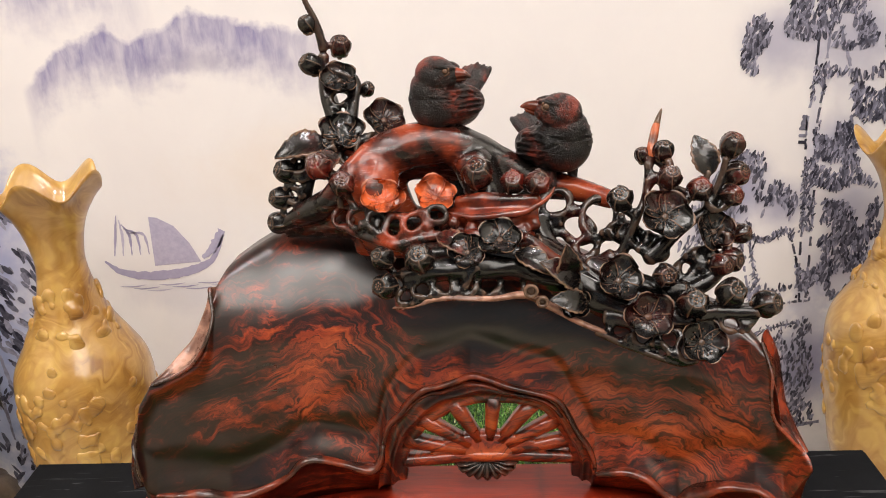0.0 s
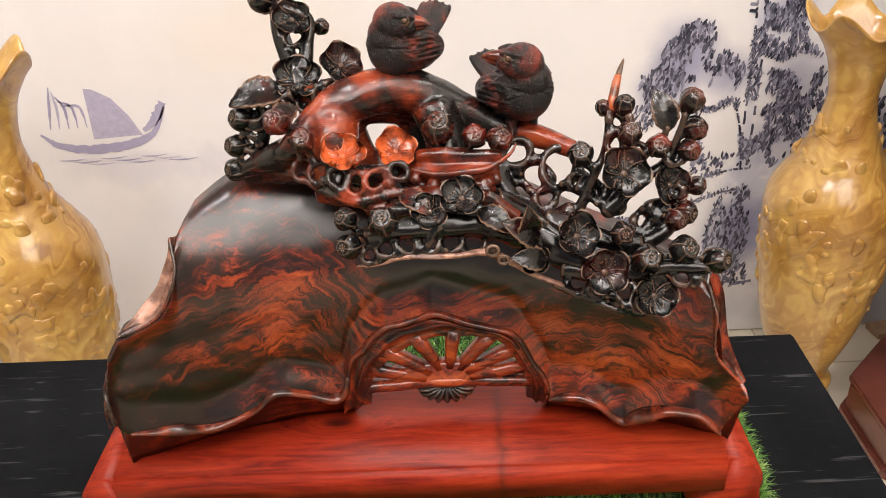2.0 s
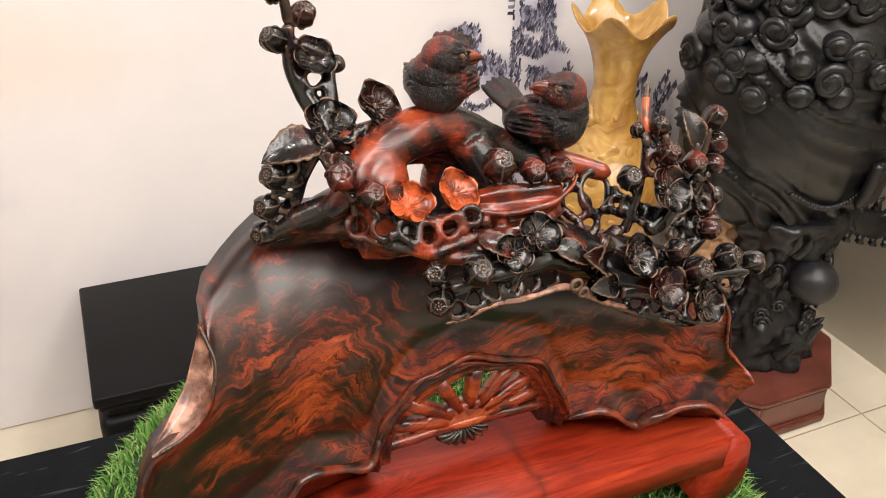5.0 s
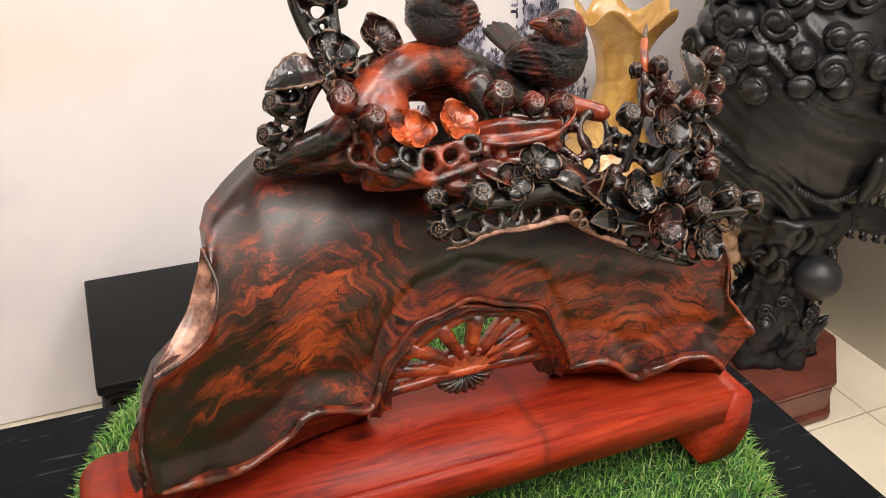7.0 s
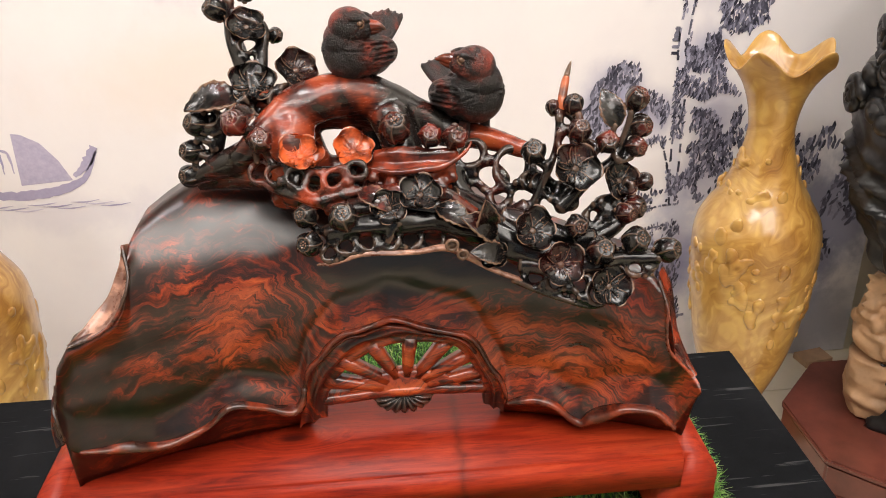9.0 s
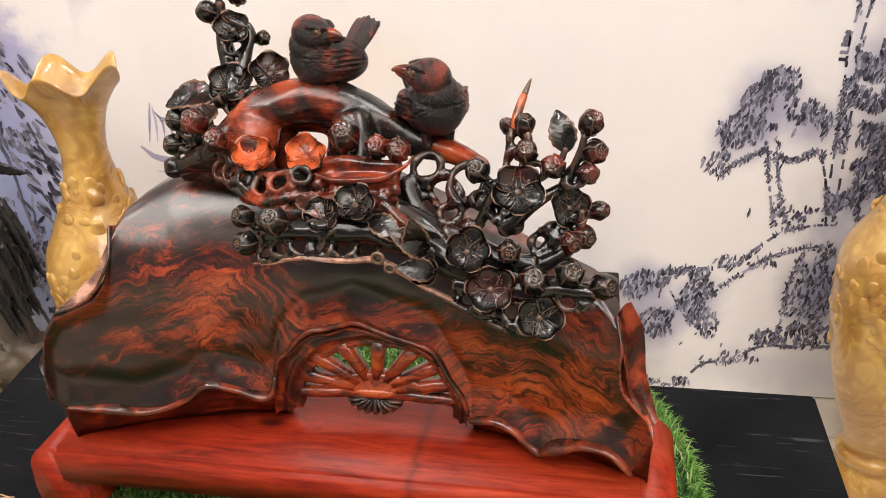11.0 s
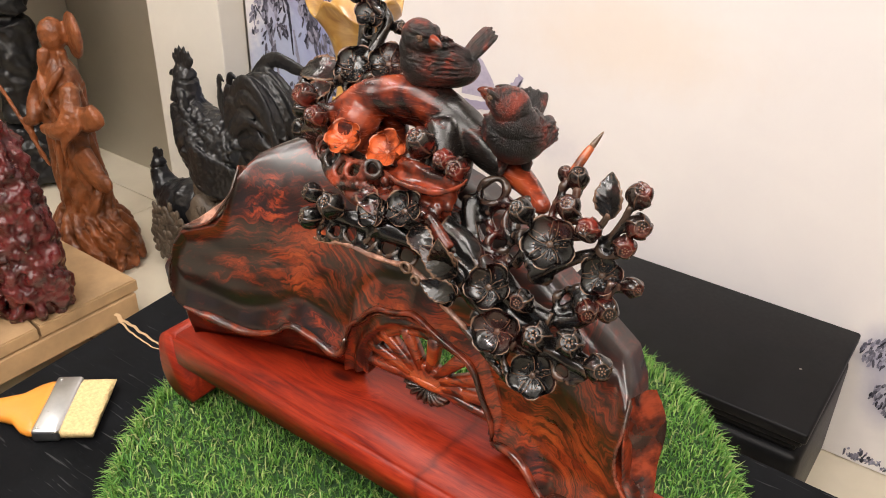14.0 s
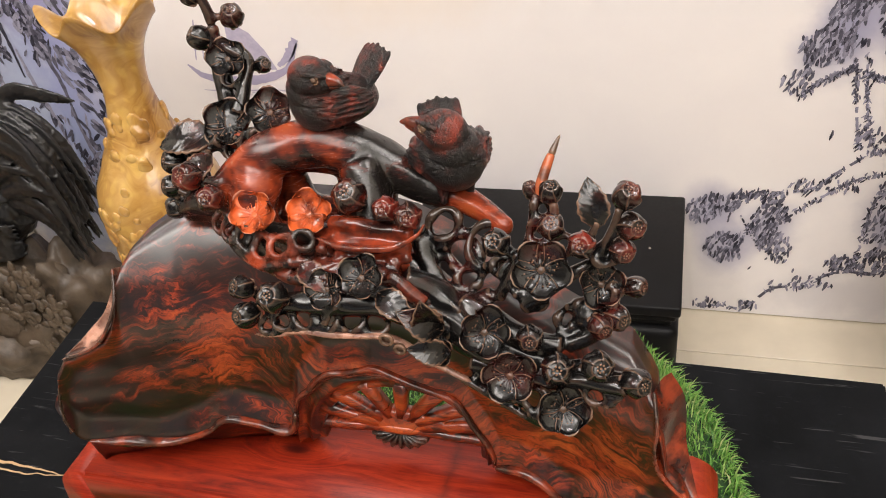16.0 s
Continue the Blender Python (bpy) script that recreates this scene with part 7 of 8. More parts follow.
    # crouching hen
    tube_into(bm, [(-1.45, y - 0.03, 0.20, 0.06), (-1.55, y - 0.03, 0.19, 0.075), (-1.64, y - 0.03, 0.20, 0.055), (-1.68, y - 0.03, 0.25, 0.032), (-1.685, y - 0.03, 0.285, 0.026), (-1.70, y - 0.03, 0.295, 0.008)], n=26, sides=16, wob=0.15)
    for k in range(4):
        blob_into(bm, (-1.675 + 0.012 * k - 0.02, y - 0.03, 0.312 + 0.006 * (k % 2)), (0.009, 0.006, 0.014), seg=8, rng=6)
    R83 = Matrix.Translation((-1.33, 0.86, 0)) @ Matrix.Diagonal((0.83, 0.83, 1.0, 1)) @ Matrix.Translation((1.525, -0.88, 0))
    bmesh.ops.transform(bm, matrix=R83, verts=bm.verts)
    ob = solo("rooster_statue", bm, M_BLACKWOOD, "black carved wooden rooster with arching tail above a hen", "statue")
    remeshed(ob, 0.0035, 1, 0.4, 0.004, 0.008)
    # blossom-covered root
    bm = bmesh.new()
    for c, r in (((-1.50, y, 0.07), (0.20, 0.13, 0.10)), ((-1.33, y - 0.02, 0.13), (0.18, 0.13, 0.15)), ((-1.20, y, 0.12), (0.14, 0.12, 0.16)), ((-1.40, y - 0.10, 0.05), (0.17, 0.10, 0.07)), ((-1.42, y, 0.24), (0.10, 0.07, 0.09))):
        blob_into(bm, c, r, seg=32, rng=22, bumpy=0.35, freq=22)
    for k in range(90):
        x, z = rng.uniform(-1.62, -1.12), rng.uniform(0.06, 0.34)
        if z > 0.30 - abs(x + 1.25) * 0.55:
            z *= 0.6
        yy = y - 0.13 + 0.05 * abs(x + 1.3)
        for q in range(5):
            a = 2 * math.pi * q / 5 + k
            blob_into(bm, (x + 0.019 * math.cos(a), yy - 0.008 + 0.004 * math.sin(q * 2.1), z + 0.019 * math.sin(a)), (0.017, 0.006, 0.010), rot=(0, -math.degrees(a), 0), seg=8, rng=6)
    bmesh.ops.transform(bm, matrix=R83, verts=bm.verts)
    ob = solo("root_plinth", bm, M_ROOTGREY, "grey-brown blossom-carved root under the rooster", "plinth")


rooster_statue()


def black_post():
    bm = bmesh.new()
    tube_into(bm, [(-2.19, 0.88, 0.0, 0.10), (-2.18, 0.88, 0.25, 0.07), (-2.20, 0.88, 0.55, 0.075), (-2.18, 0.88, 0.85, 0.085), (-2.19, 0.88, 1.05, 0.06), (-2.18, 0.88, 1.15, 0.02)], n=50, sides=20, wob=0.25)
    ob = solo("black_carving", bm, M_BLACKWOOD, "tall slender black carving behind the standing figure", "carving")
    remeshed(ob, 0.008, 2, 0.5, 0.05, 0.06)


black_post()


def table_litter():
    """A split in the table's edge and a tiny chip on the floor."""
    th = thing("table_crack", (-0.50, 0.10, TABLE_Z), "jagged pale split in the black table top", "crack")
    rng = random.Random(2)
    for off in (0.0, 0.010):
        bm = bmesh.new()
        n = 26
        lo, hi = [], []
        for i in range(n + 1):
            u = i / n
            x = -0.552 + 0.15 * u
            yy = 0.110 - 0.010 * u - off * math.sin(math.pi * u) + 0.004 * noise.noise(Vector((u * 11 + off * 300, 0, 0)))
            w = (0.0022 if off == 0 else 0.0012) * (1.05 - u) + 0.0004
            lo.append(bm.verts.new((x, yy - w, TABLE_Z + 0.0006)))
            hi.append(bm.verts.new((x, yy + w, TABLE_Z + 0.0009)))
        for i in range(n):
            bm.faces.new((lo[i], lo[i + 1], hi[i + 1], hi[i]))
        part("split", bm, M_PALLET, th)


table_litter()
tiles()
# ---- the ink mural ----
MX0, MX1, MZ1 = -1.41, 1.155, 2.3


def on_wall(x, z):
    """From the drawing's own measure to the wall's."""
    return (float(np.interp(x, (-1.65, -0.9, -0.53, 0.25, 0.36, 0.55, 0.68, 1.15), (-1.41, -0.87, -0.515, 0.33, 0.417, 0.55, 0.675, 1.15))),
            z + float(np.interp(x, (-1.4, -0.95, -0.5, 0.2, 0.36, 0.6, 0.75), (0.0, -0.06, -0.055, 0.03, 0.014, 0.014, 0.0))))


def ink(name, dark, light):
    m, nt, b = material(name, 0.6)
    g = node(nt, "ShaderNodeNewGeometry")
    rnd = g.outputs["Random Per Island"]
    n1 = noise_tex(nt, coords(nt), 90, 3, 0.6)
    f = math_node(nt, "ADD", math_node(nt, "MULTIPLY", rnd, 0.6), math_node(nt, "MULTIPLY", n1, 0.5))
    mid = tuple(0.75 * d + 0.25 * l for d, l in zip(dark, light))
    nt.links.new(ramp(nt, f, [(0.25, dark), (0.55, mid), (0.95, light)]), b.inputs["Base Color"])
    return m


def mural_canvas():
    m, nt, b = material("printed_ink_landscape", 0.55)
    v = coords(nt)
    sep = node(nt, "ShaderNodeSeparateXYZ", {0: v})
    X, Z = sep.outputs[0], sep.outputs[2]
    n1 = noise_tex(nt, v, 5, 5, 0.6, 0.4)
    n2 = noise_tex(nt, v, 26, 4, 0.6)
    wob = math_node(nt, "ADD", math_node(nt, "SUBTRACT", n1, 0.5), math_node(nt, "MULTIPLY", math_node(nt, "SUBTRACT", n2, 0.5), 0.35))
    col = ramp(nt, n1, [(0.3, (0.80, 0.765, 0.77)), (0.7, (0.84, 0.805, 0.80))])

    def wash(cx, cz, rx, rz, amount, ink_col, rough=2.2, hard=0.5, raw=False):
        nonlocal col
        if not raw:
            cx, cz = on_wall(cx, cz)
        dx = math_node(nt, "DIVIDE", math_node(nt, "SUBTRACT", X, cx), rx)
        dz = math_node(nt, "DIVIDE", math_node(nt, "SUBTRACT", Z, cz), rz)
        d = math_node(nt, "SQRT", math_node(nt, "ADD", math_node(nt, "MULTIPLY", dx, dx), math_node(nt, "MULTIPLY", dz, dz)))
        d = math_node(nt, "ADD", d, math_node(nt, "MULTIPLY", wob, rough))
        f = node(nt, "ShaderNodeMapRange", {0: d, 1: 1.0 + hard * 0.3, 2: 1.0 - hard, 3: 0.0, 4: amount})
        f.interpolation_type = "SMOOTHSTEP"
        col = mixc(nt, f.outputs[0], col, ink_col)

    purple, blue, dark = (0.30, 0.27, 0.42), (0.33, 0.40, 0.60), (0.10, 0.10, 0.20)

    def ridge(pts, depth, amount, ink_col, jag=0.05):
        """A range of hills: a crisp uneven crest whose wash fades downwards."""
        nonlocal col
        x0, x1 = pts[0][0], pts[-1][0]
        u = node(nt, "ShaderNodeMapRange", {0: X, 1: x0, 2: x1, 3: 0.0, 4: 1.0}).outputs[0]
        crest = ramp(nt, u, [((x - x0) / (x1 - x0), ((z - 0.8) / 0.6,) * 3) for x, z in pts])
        crest = math_node(nt, "ADD", math_node(nt, "MULTIPLY", crest, 0.6), math_node(nt, "ADD", 0.8, math_node(nt, "MULTIPLY", math_node(nt, "SUBTRACT", n2, 0.5), jag)))
        below = math_node(nt, "SUBTRACT", crest, Z)
        edge = node(nt, "ShaderNodeMapRange", {0: below, 1: -0.006, 2: 0.012, 3: 0.0, 4: 1.0}).outputs[0]
        fade = node(nt, "ShaderNodeMapRange", {0: math_node(nt, "ADD", below, math_node(nt, "MULTIPLY", wob, 0.10)), 1: 0.03, 2: depth, 3: 1.0, 4: 0.0})
        fade.interpolation_type = "SMOOTHSTEP"
        ends = math_node(nt, "MULTIPLY", node(nt, "ShaderNodeMapRange", {0: X, 1: x0, 2: x0 + 0.05, 3: 0.0, 4: 1.0}).outputs[0], node(nt, "ShaderNodeMapRange", {0: X, 1: x1 - 0.12, 2: x1, 3: 1.0, 4: 0.0}).outputs[0])
        streak = node(nt, "ShaderNodeMapRange", {0: noise_tex(nt, node(nt, "ShaderNodeMapping", {"Vector": v, "Scale": (40, 1, 11)}).outputs[0], 1.0, 4, 0.6, 0.4), 1: 0.3, 2: 0.7, 3: 0.45, 4: 1.1}).outputs[0]
        k = math_node(nt, "MULTIPLY", math_node(nt, "MULTIPLY", edge, fade.outputs[0]), math_node(nt, "MULTIPLY", ends, streak))
        col = mixc(nt, math_node(nt, "MULTIPLY", k, amount), col, ink_col)

    ridge([(-1.05, 1.20), (-0.95, 1.27), (-0.85, 1.22), (-0.74, 1.24), (-0.6, 1.17)], 0.19, 0.95, (0.24, 0.22, 0.42))
    ridge([(-0.90, 0.955), (-0.836, 1.015), (-0.812, 1.032), (-0.705, 1.072), (-0.66, 1.040), (-0.595, 1.062), (-0.531, 1.098), (-0.44, 1.066), (-0.33, 1.045), (-0.24, 1.02)], 0.150, 0.95, (0.25, 0.23, 0.42))
    wash(-0.55, 1.05, 0.12, 0.03, 0.35, (0.20, 0.18, 0.34), 2.4, 0.6)
    wash(-0.34, 0.80, 0.30, 0.12, 0.35, (0.84, 0.68, 0.52), 1.2, 0.9)
    wash(-0.62, 0.56, 0.24, 0.05, 0.30, (0.5, 0.48, 0.58), 2.0, 0.9)
    wash(-0.55, 0.30, 0.5, 0.22, 0.15, (0.6, 0.58, 0.66), 1.4, 0.9)
    wash(-1.38, 0.42, 0.22, 0.46, 0.8, blue, 1.6, 0.5)
    wash(-1.22, 0.62, 0.14, 0.30, 0.7, (0.30, 0.32, 0.58), 2.0, 0.6)
    wash(-1.10, 0.50, 0.10, 0.36, 0.5, (0.42, 0.44, 0.62), 2.0, 0.7)
    wash(-1.30, 0.85, 0.12, 0.20, 0.55, (0.34, 0.30, 0.52), 2.2, 0.6)
    wash(-1.20, 0.28, 0.16, 0.26, 0.5, (0.28, 0.34, 0.55), 2.0, 0.5)
    wash(-1.50, 0.75, 0.12, 0.18, 0.4, purple, 2.0, 0.6)
    wash(-1.02, 0.12, 0.18, 0.22, 0.55, (0.24, 0.26, 0.42), 2.2, 0.5)
    wash(1.02, 0.36, 0.15, 0.20, 0.8, (0.16, 0.17, 0.28), 1.6, 0.5)
    wash(0.86, 0.30, 0.14, 0.22, 0.5, (0.30, 0.33, 0.50), 2.2, 0.6)
    wash(1.03, 0.08, 0.22, 0.14, 0.75, (0.30, 0.31, 0.37), 1.2, 0.6)
    wash(0.62, 0.06, 0.22, 0.07, 0.40, (0.48, 0.47, 0.52), 1.8, 0.8)
    wash(0.70, 0.34, 0.07, 0.16, 0.5, (0.34, 0.36, 0.52), 2.6, 0.5)
    for bx, bz, br, bk in ((0.534, 0.681, 0.059, 0.60), (0.487, 0.624, 0.051, 0.45), (0.619, 0.640, 0.044, 0.50), (0.324, 0.273, 0.052, 0.50), (0.356, 0.183, 0.050, 0.40), (0.438, 0.241, 0.050, 0.45), (0.679, 0.264, 0.064, 0.45), (0.60, 0.965, 0.06, 0.4), (0.75, 0.97, 0.08, 0.4), (0.72, 0.76, 0.045, 0.4), (0.755, 0.63, 0.055, 0.35), (0.74, 0.50, 0.06, 0.35), (0.69, 0.28, 0.07, 0.45)):
        wash(bx, bz, br * 1.35, br * 1.4, bk + 0.2, (0.26, 0.26, 0.42), 0.9, 0.9, True)
    wash(0.675, 0.70, 0.014, 0.32, 0.35, (0.45, 0.45, 0.58), 0.5, 0.7, True)
    nt.links.new(col, b.inputs["Base Color"])
    return m


M_INK = ink("indigo_ink", (0.008, 0.008, 0.022), (0.42, 0.41, 0.53))
M_INKSOFT = ink("purple_grey_ink", (0.34, 0.31, 0.46), (0.62, 0.58, 0.68))
mural = thing("wall_mural", ((MX0 + MX1) / 2, WALL_Y, 0), "printed ink landscape mural with pines, cliffs and a sailing boat", "mural")
part("canvas", box_bm((MX0 + MX1) / 2, WALL_Y - 0.0005, MZ1 / 2 + 0.004, MX1 - MX0, 0.006, MZ1, 0), mural_canvas(), mural, smooth=False)
INK_Y = WALL_Y - 0.0045


def dabs_into(bm, rng, cx, cz, rx, rz, n, size, way=90, spread=60, hollow=0.0, raw=False):
    if not raw:
        cx, cz = on_wall(cx, cz)
    for _ in range(n):
        a, r = rng.uniform(0, 2 * math.pi), math.sqrt(rng.uniform(hollow, 1))
        x, z = cx + rx * r * math.cos(a), cz + rz * r * math.sin(a)
        if noise.noise(Vector((x * 16, 0.7, z * 16))) < -0.18 or x > MX1 - 0.01 or x < MX0 + 0.01 or z < 0.012:
            continue
        t = radians(way + rng.uniform(-spread, spread))
        l, w = size * rng.uniform(0.6, 1.4), size * rng.uniform(0.22, 0.45)
        y = INK_Y - rng.uniform(0, 0.0006)
        vs = []
        for k in range(7):
            b = 2 * math.pi * k / 7
            e = rng.uniform(0.75, 1.2)
            u, q = l * math.cos(b) * e, w * math.sin(b) * e
            vs.append(bm.verts.new((x + u * math.cos(t) - q * math.sin(t), y, z + u * math.sin(t) + q * math.cos(t))))
        bm.faces.new(vs)


def needles_into(bm, rng, cx, cz, r, n, start):
    """A round brush of needles: short dabs that fan out from the twig end."""
    for _ in range(int(n * 2.3)):
        a = radians(start + rng.uniform(-140, 140))
        q = 1.3 * r * math.sqrt(rng.uniform(0.0, 1)) * (1 + 0.25 * noise.noise(Vector((math.cos(a) * 2, math.sin(a) * 2, cx * 40))))
        dabs_into(bm, rng, cx + q * math.cos(a), cz + q * math.sin(a) * 0.9, 0.002, 0.002, 1, 0.0080, 80 + 0.15 * math.degrees(math.cos(a)), 28, raw=True)


def stroke_into(bm, pts, n=40, rag=0.35, seed=0.0, raw=False):
    c = catmull([(*((x, z) if raw else on_wall(x, z)), w) for x, z, w in pts], n)
    lo, hi = [], []
    for k in range(n):
        d = c[min(k + 1, n - 1), :2] - c[max(k - 1, 0), :2]
        d = d / (np.linalg.norm(d) + 1e-9)
        w1 = c[k, 2] * (1 + rag * noise.noise(Vector((k * 0.7 + seed, 1.0, seed))))
        w2 = c[k, 2] * (1 + rag * noise.noise(Vector((k * 0.7 + seed, 5.0, seed))))
        z1, z2 = c[k, 1] + d[0] * w1, c[k, 1] - d[0] * w2
        lo.append(bm.verts.new((c[k, 0] - d[1] * w1, INK_Y, max(0.006, z1))))
        hi.append(bm.verts.new((c[k, 0] + d[1] * w2, INK_Y, max(0.006, z2))))
    for k in range(n - 1):
        if not raw or noise.noise(Vector((k * 0.45 + seed * 3.7, 9.0, seed))) > -0.12:
            bm.faces.new((lo[k], lo[k + 1], hi[k + 1], hi[k]))
    if raw:
        spots = random.Random(int(seed * 10))
        for k in range(0, n - 1):
            x, z = c[k, 0], c[k, 1]
            dabs_into(bm, spots, x, z, 0.007, 0.007, 2, 0.0055, 80, 45, raw=True)


def inked(name, bm, mat, label=""):
    ob = part(name, bm, mat, mural, label)
    return tagged(ob, kind="stuff") if name == "foliage" else ob


def mural_pictures():
    rng = random.Random(21)
    # tall pine: two thin ragged outlines with stippled bark, and brushes of needles
    bm = bmesh.new()
    trunk = [(0.700, 1.20), (0.690, 1.08), (0.683, 0.999), (0.678, 0.883), (0.670, 0.793), (0.673, 0.714), (0.675, 0.633), (0.675, 0.524), (0.674, 0.437)]
    for off, k in ((-0.009, 1), (0.010, 2)):
        stroke_into(bm, [(x + off, z, 0.0024) for x, z in trunk], 90, 1.1, k, True)
    stroke_into(bm, [(0.700, 1.02, 0.002), (0.733, 0.917, 0.003), (0.751, 0.864, 0.002), (0.769, 0.80, 0.0012)], 40, 1.0, 3, True)
    stroke_into(bm, [(0.657, 0.822, 0.004), (0.655, 0.79, 0.0085), (0.653, 0.765, 0.006)], 16, 0.8, 9, True)
    inked("pine_trunk", bm, M_INK)
    bm = bmesh.new()
    for (xa, za), (xb, zb) in zip(trunk, trunk[1:]):
        for k in range(10):
            u = rng.random()
            dabs_into(bm, rng, xa + (xb - xa) * u, za + (zb - za) * u, 0.011, 0.006, 6, 0.0065, 85, 40, raw=True)
    for cx, cz, r, n, start in ((0.602, 0.983, 0.05, 150, 220), (0.575, 0.945, 0.035, 90, 230), (0.651, 1.005, 0.04, 110, 240), (0.63, 1.08, 0.06, 170, 200), (0.76, 1.08, 0.07, 200, 300), (0.749, 0.950, 0.055, 190, 290), (0.80, 0.985, 0.05, 140, 300), (0.795, 0.855, 0.042, 130, 290), (0.714, 0.770, 0.038, 150, 300), (0.730, 0.700, 0.035, 100, 290), (0.755, 0.640, 0.045, 150, 290), (0.775, 0.590, 0.035, 80, 280), (0.743, 0.520, 0.050, 170, 80), (0.715, 0.475, 0.035, 80, 70)):
        needles_into(bm, rng, cx, cz, r, n, start)
    inked("foliage", bm, M_INK)
    # leaning pine over the bank: hatched crowns, stippled limbs
    bm = bmesh.new()
    stroke_into(bm, [(0.458, 0.533, 0.0026), (0.485, 0.560, 0.0026), (0.514, 0.577, 0.0031), (0.542, 0.592, 0.0026)], 44, 1.1, 4, True)
    stroke_into(bm, [(0.540, 0.603, 0.0022), (0.551, 0.534, 0.0026), (0.562, 0.474, 0.0026), (0.574, 0.425, 0.0026)], 44, 1.1, 5, True)
    stroke_into(bm, [(0.556, 0.609, 0.0022), (0.571, 0.523, 0.0026), (0.583, 0.463, 0.0026), (0.603, 0.417, 0.0026)], 44, 1.1, 6, True)
    stroke_into(bm, [(0.562, 0.579, 0.0018), (0.596, 0.569, 0.0026), (0.637, 0.590, 0.0018)], 44, 1.1, 7, True)
    stroke_into(bm, [(0.590, 0.414, 0.0026), (0.544, 0.372, 0.0035), (0.505, 0.336, 0.0026), (0.451, 0.322, 0.0035), (0.395, 0.318, 0.0026), (0.364, 0.287, 0.0026), (0.354, 0.245, 0.0018)], 44, 1.1, 8, True)
    stroke_into(bm, [(0.669, 0.381, 0.0022), (0.608, 0.369, 0.0026), (0.558, 0.344, 0.0026), (0.519, 0.310, 0.0031), (0.479, 0.277, 0.0018)], 44, 1.1, 9, True)
    stroke_into(bm, [(0.310, 0.014, 0.0026), (0.365, 0.021, 0.0026), (0.408, 0.017, 0.0035), (0.446, 0.065, 0.0035), (0.474, 0.084, 0.0035), (0.520, 0.089, 0.0031), (0.557, 0.121, 0.0035), (0.600, 0.136, 0.0035), (0.657, 0.134, 0.0044), (0.733, 0.142, 0.0035)], 44, 1.1, 10, True)
    stroke_into(bm, [(0.635, 0.366, 0.0018), (0.617, 0.285, 0.0035), (0.613, 0.202, 0.0026), (0.609, 0.141, 0.0018)], 44, 1.1, 11, True)
    stroke_into(bm, [(0.378, 0.264, 0.0018), (0.406, 0.210, 0.0022), (0.435, 0.181, 0.0018)], 44, 1.1, 12, True)
    stroke_into(bm, [(0.600, 0.417, 0.0018), (0.651, 0.428, 0.0026), (0.689, 0.430, 0.0026)], 44, 1.1, 13, True)
    stroke_into(bm, [(0.643, 0.584, 0.0022), (0.663, 0.504, 0.0026), (0.672, 0.432, 0.0022)], 44, 1.1, 14, True)
    inked("pine_trunk", bm, M_INK)
    bm = bmesh.new()
    for c in ((0.534, 0.681, 0.054, 0.049, 330), (0.486, 0.629, 0.046, 0.036, 170), (0.443, 0.570, 0.029, 0.032, 70), (0.551, 0.724, 0.036, 0.032, 150), (0.618, 0.645, 0.035, 0.045, 200), (0.553, 0.453, 0.033, 0.013, 40), (0.628, 0.454, 0.041, 0.018, 50), (0.324, 0.273, 0.053, 0.039, 190), (0.356, 0.183, 0.045, 0.038, 170), (0.437, 0.248, 0.038, 0.055, 230), (0.461, 0.186, 0.023, 0.040, 70), (0.407, 0.310, 0.059, 0.013, 60), (0.527, 0.338, 0.065, 0.018, 50), (0.637, 0.260, 0.022, 0.094, 110), (0.682, 0.278, 0.027, 0.113, 260), (0.663, 0.167, 0.060, 0.031, 150), (0.586, 0.153, 0.033, 0.023, 80), (0.333, 0.028, 0.037, 0.013, 24), (0.413, 0.030, 0.027, 0.014, 24), (0.513, 0.101, 0.069, 0.015, 36), (0.437, 0.140, 0.070, 0.027, 10)):
        dabs_into(bm, rng, *c[:4], int(c[4] * 0.85), 0.0078, 76, 26, raw=True)
    inked("foliage", bm, M_INK)
    bm = bmesh.new()
    for k in range(9):
        x = 0.84 + 0.035 * k
        dabs_into(bm, rng, x, 0.55 - 0.05 * abs(math.sin(k * 1.3)), 0.022, 0.06, 46, 0.011, 88, 22)
    dabs_into(bm, rng, 1.03, 0.40, 0.10, 0.14, 260, 0.012, 80, 40)
    dabs_into(bm, rng, 0.88, 0.38, 0.06, 0.12, 110, 0.011, 75, 30)
    inked("foliage", bm, M_INK)
    # cliffs on the far side
    bm = bmesh.new()
    for k, (x, z) in enumerate(((-1.60, 0.92), (-1.55, 0.70), (-1.47, 0.85), (-1.40, 0.62), (-1.33, 0.75), (-1.28, 0.48), (-1.20, 0.40), (-1.45, 0.40), (-1.36, 0.28))):
        stroke_into(bm, [(x, z, 0.003), (x + 0.02, z - 0.10, 0.006), (x + 0.05, z - 0.19, 0.005), (x + 0.06, z - 0.30, 0.002)], 26, 0.9, 20 + k)
    for k, (x, z, dx) in enumerate(((-1.44, 0.66, -0.05), (-1.36, 0.70, 0.05), (-1.40, 0.72, 0.02), (-1.48, 0.72, -0.04), (-1.31, 0.68, 0.04))):
        stroke_into(bm, [(x, z, 0.004), (x + dx * 0.5, z + 0.09, 0.003), (x + dx, z + 0.17, 0.002), (x + dx * 1.6, z + 0.25, 0.001)], 24, 0.8, 40 + k)
        stroke_into(bm, [(x + dx * 0.5, z + 0.09, 0.002), (x + dx * 0.2, z + 0.14, 0.0015), (x - dx * 0.2, z + 0.19, 0.001)], 14, 0.8, 60 + k)
    tagged(inked("cliff", bm, M_INK), kind="stuff")
    bm = bmesh.new()
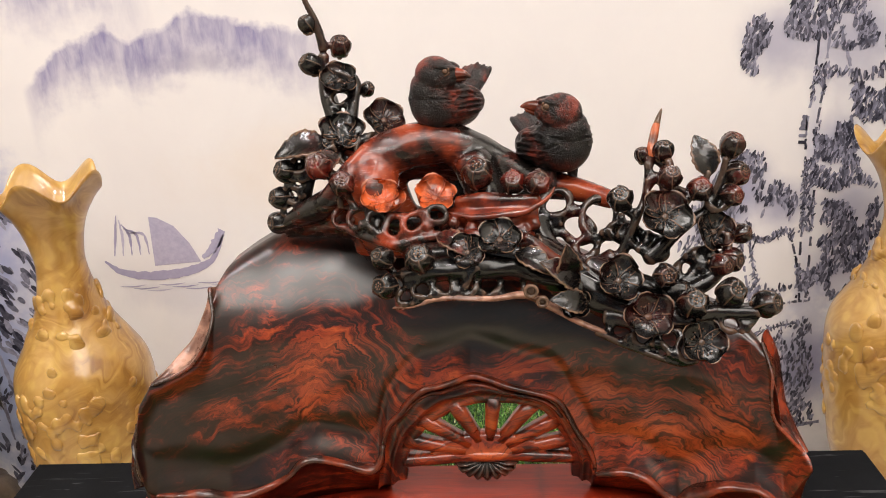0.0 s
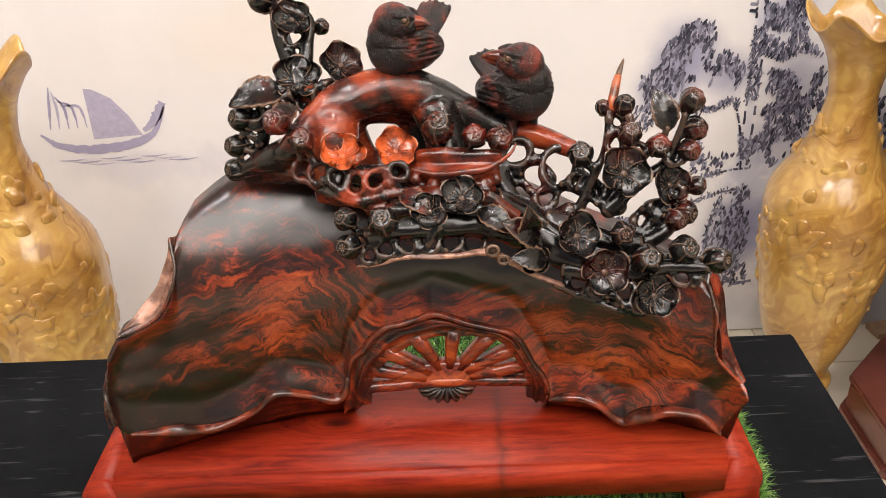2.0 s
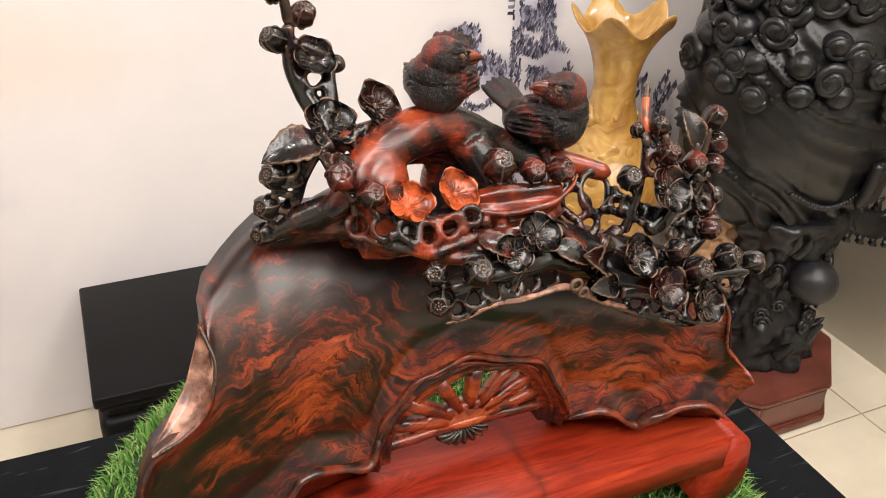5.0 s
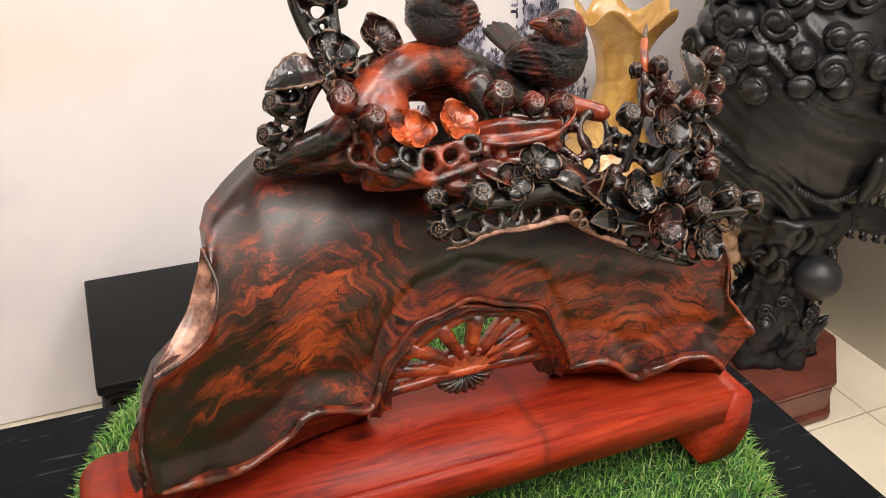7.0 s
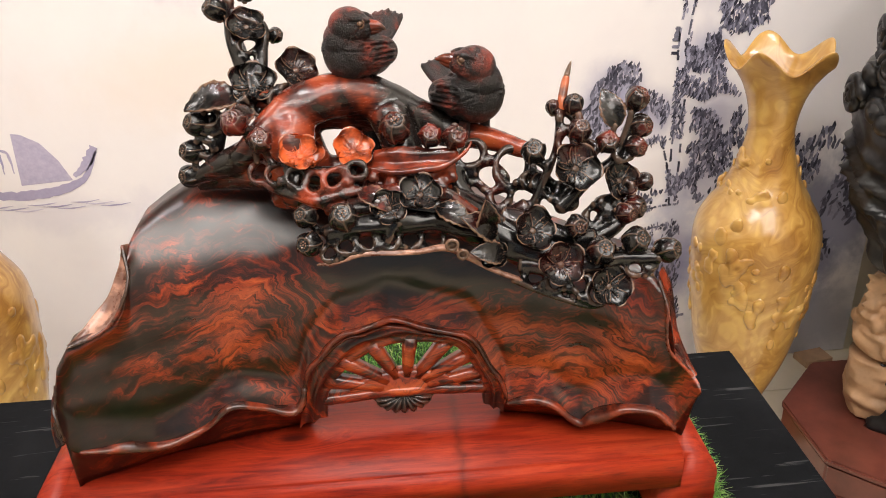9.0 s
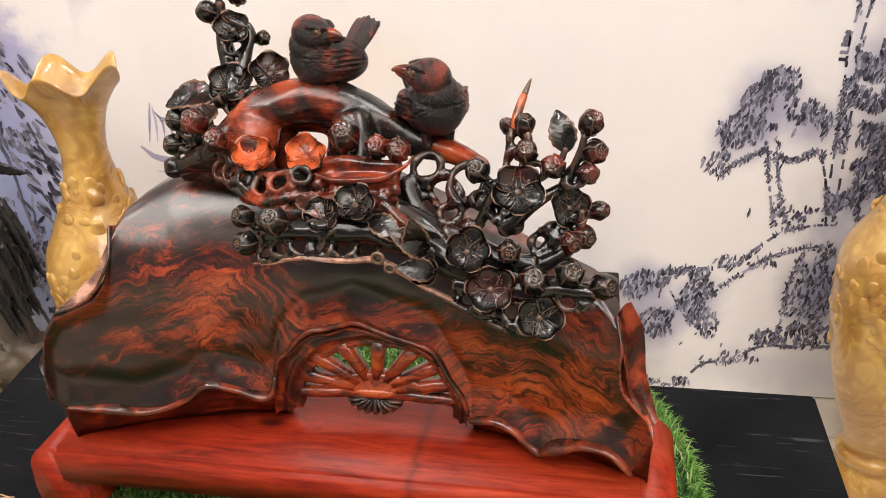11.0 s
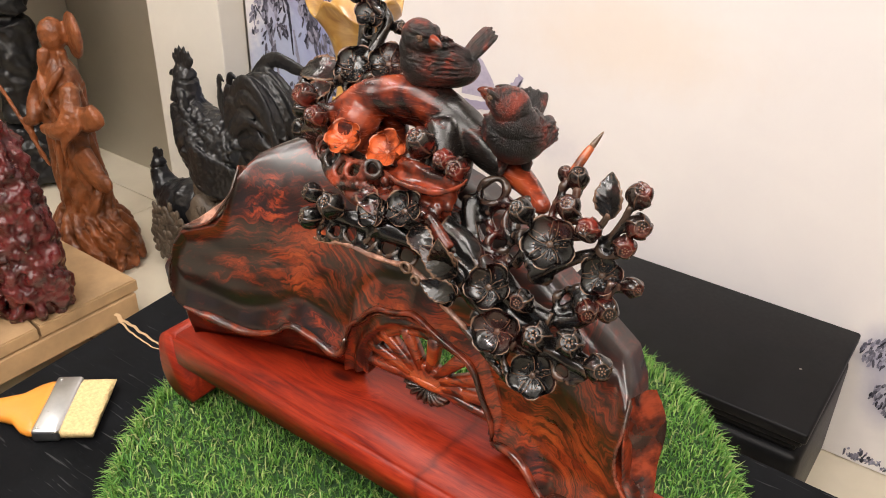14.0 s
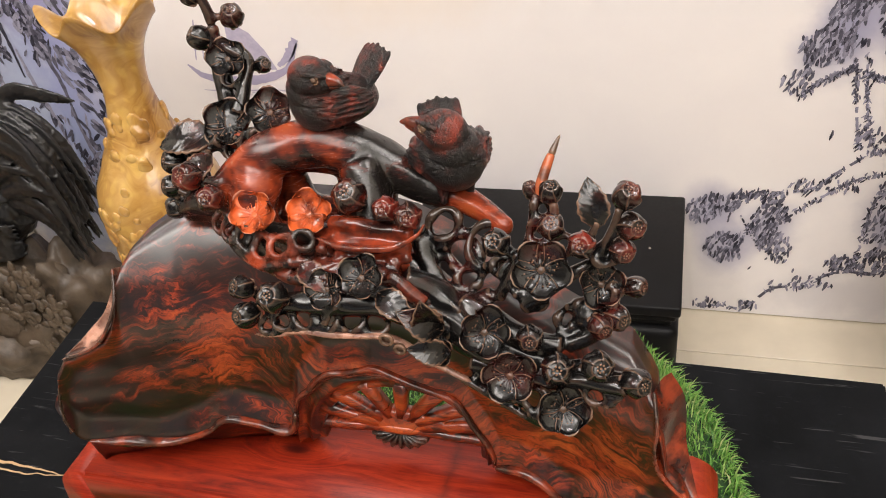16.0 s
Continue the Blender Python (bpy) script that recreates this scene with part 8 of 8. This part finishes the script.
    for c in ((-1.42, 0.72, 0.10, 0.07, 150), (-1.30, 0.66, 0.06, 0.07, 100), (-1.53, 0.60, 0.07, 0.10, 120), (-1.36, 0.34, 0.12, 0.16, 200), (-1.20, 0.26, 0.10, 0.14, 150), (-1.50, 0.30, 0.08, 0.16, 130), (-1.03, 0.10, 0.16, 0.11, 180), (-0.98, 0.30, 0.05, 0.06, 40)):
        dabs_into(bm, rng, *c, 0.013, 80, 45)
    for c in ((-1.20, 0.70, 0.10, 0.16, 150), (-1.12, 0.55, 0.08, 0.16, 110), (-1.28, 0.88, 0.08, 0.12, 90), (-1.10, 0.36, 0.07, 0.10, 80)):
        dabs_into(bm, rng, *c, 0.016, 125, 22)
    inked("foliage", bm, M_INK)
    # boat
    bm = bmesh.new()
    stroke_into(bm, [(-0.825, 0.645, 0.002), (-0.79, 0.618, 0.007), (-0.72, 0.606, 0.010), (-0.64, 0.612, 0.010), (-0.58, 0.635, 0.006), (-0.545, 0.69, 0.002)], 40, 0.5, 80)
    sail = [(-0.712, 0.628), (-0.708, 0.738), (-0.69, 0.735), (-0.655, 0.715), (-0.625, 0.675), (-0.605, 0.632)]
    bm.faces.new([bm.verts.new((x, INK_Y + 0.0004, z)) for x, z in (on_wall(u, w) for u, w in sail)])
    stroke_into(bm, [(-0.60, 0.64, 0.004), (-0.57, 0.665, 0.009), (-0.548, 0.70, 0.008)], 14, 0.7, 82)
    inked("boat", bm, M_INKSOFT, "soft purple-grey sailing boat")
    bm = bmesh.new()
    for k in range(5):
        stroke_into(bm, [(-0.80 + 0.02 * k, 0.655, 0.001), (-0.79 + 0.016 * k, 0.70, 0.003), (-0.78 + 0.004 * k, 0.745 - 0.01 * k, 0.001)], 12, 0.9, 90 + k)
    for k in range(9):
        x = -0.80 + 0.03 * k
        stroke_into(bm, [(x, 0.585 - 0.006 * (k % 3), 0.0005), (x + 0.03, 0.583 - 0.006 * (k % 3), 0.0016), (x + 0.06, 0.586 - 0.006 * (k % 3), 0.0005)], 8, 0.9, 100 + k)
    tagged(inked("ripple", bm, M_INKSOFT), kind="stuff")


mural_pictures()
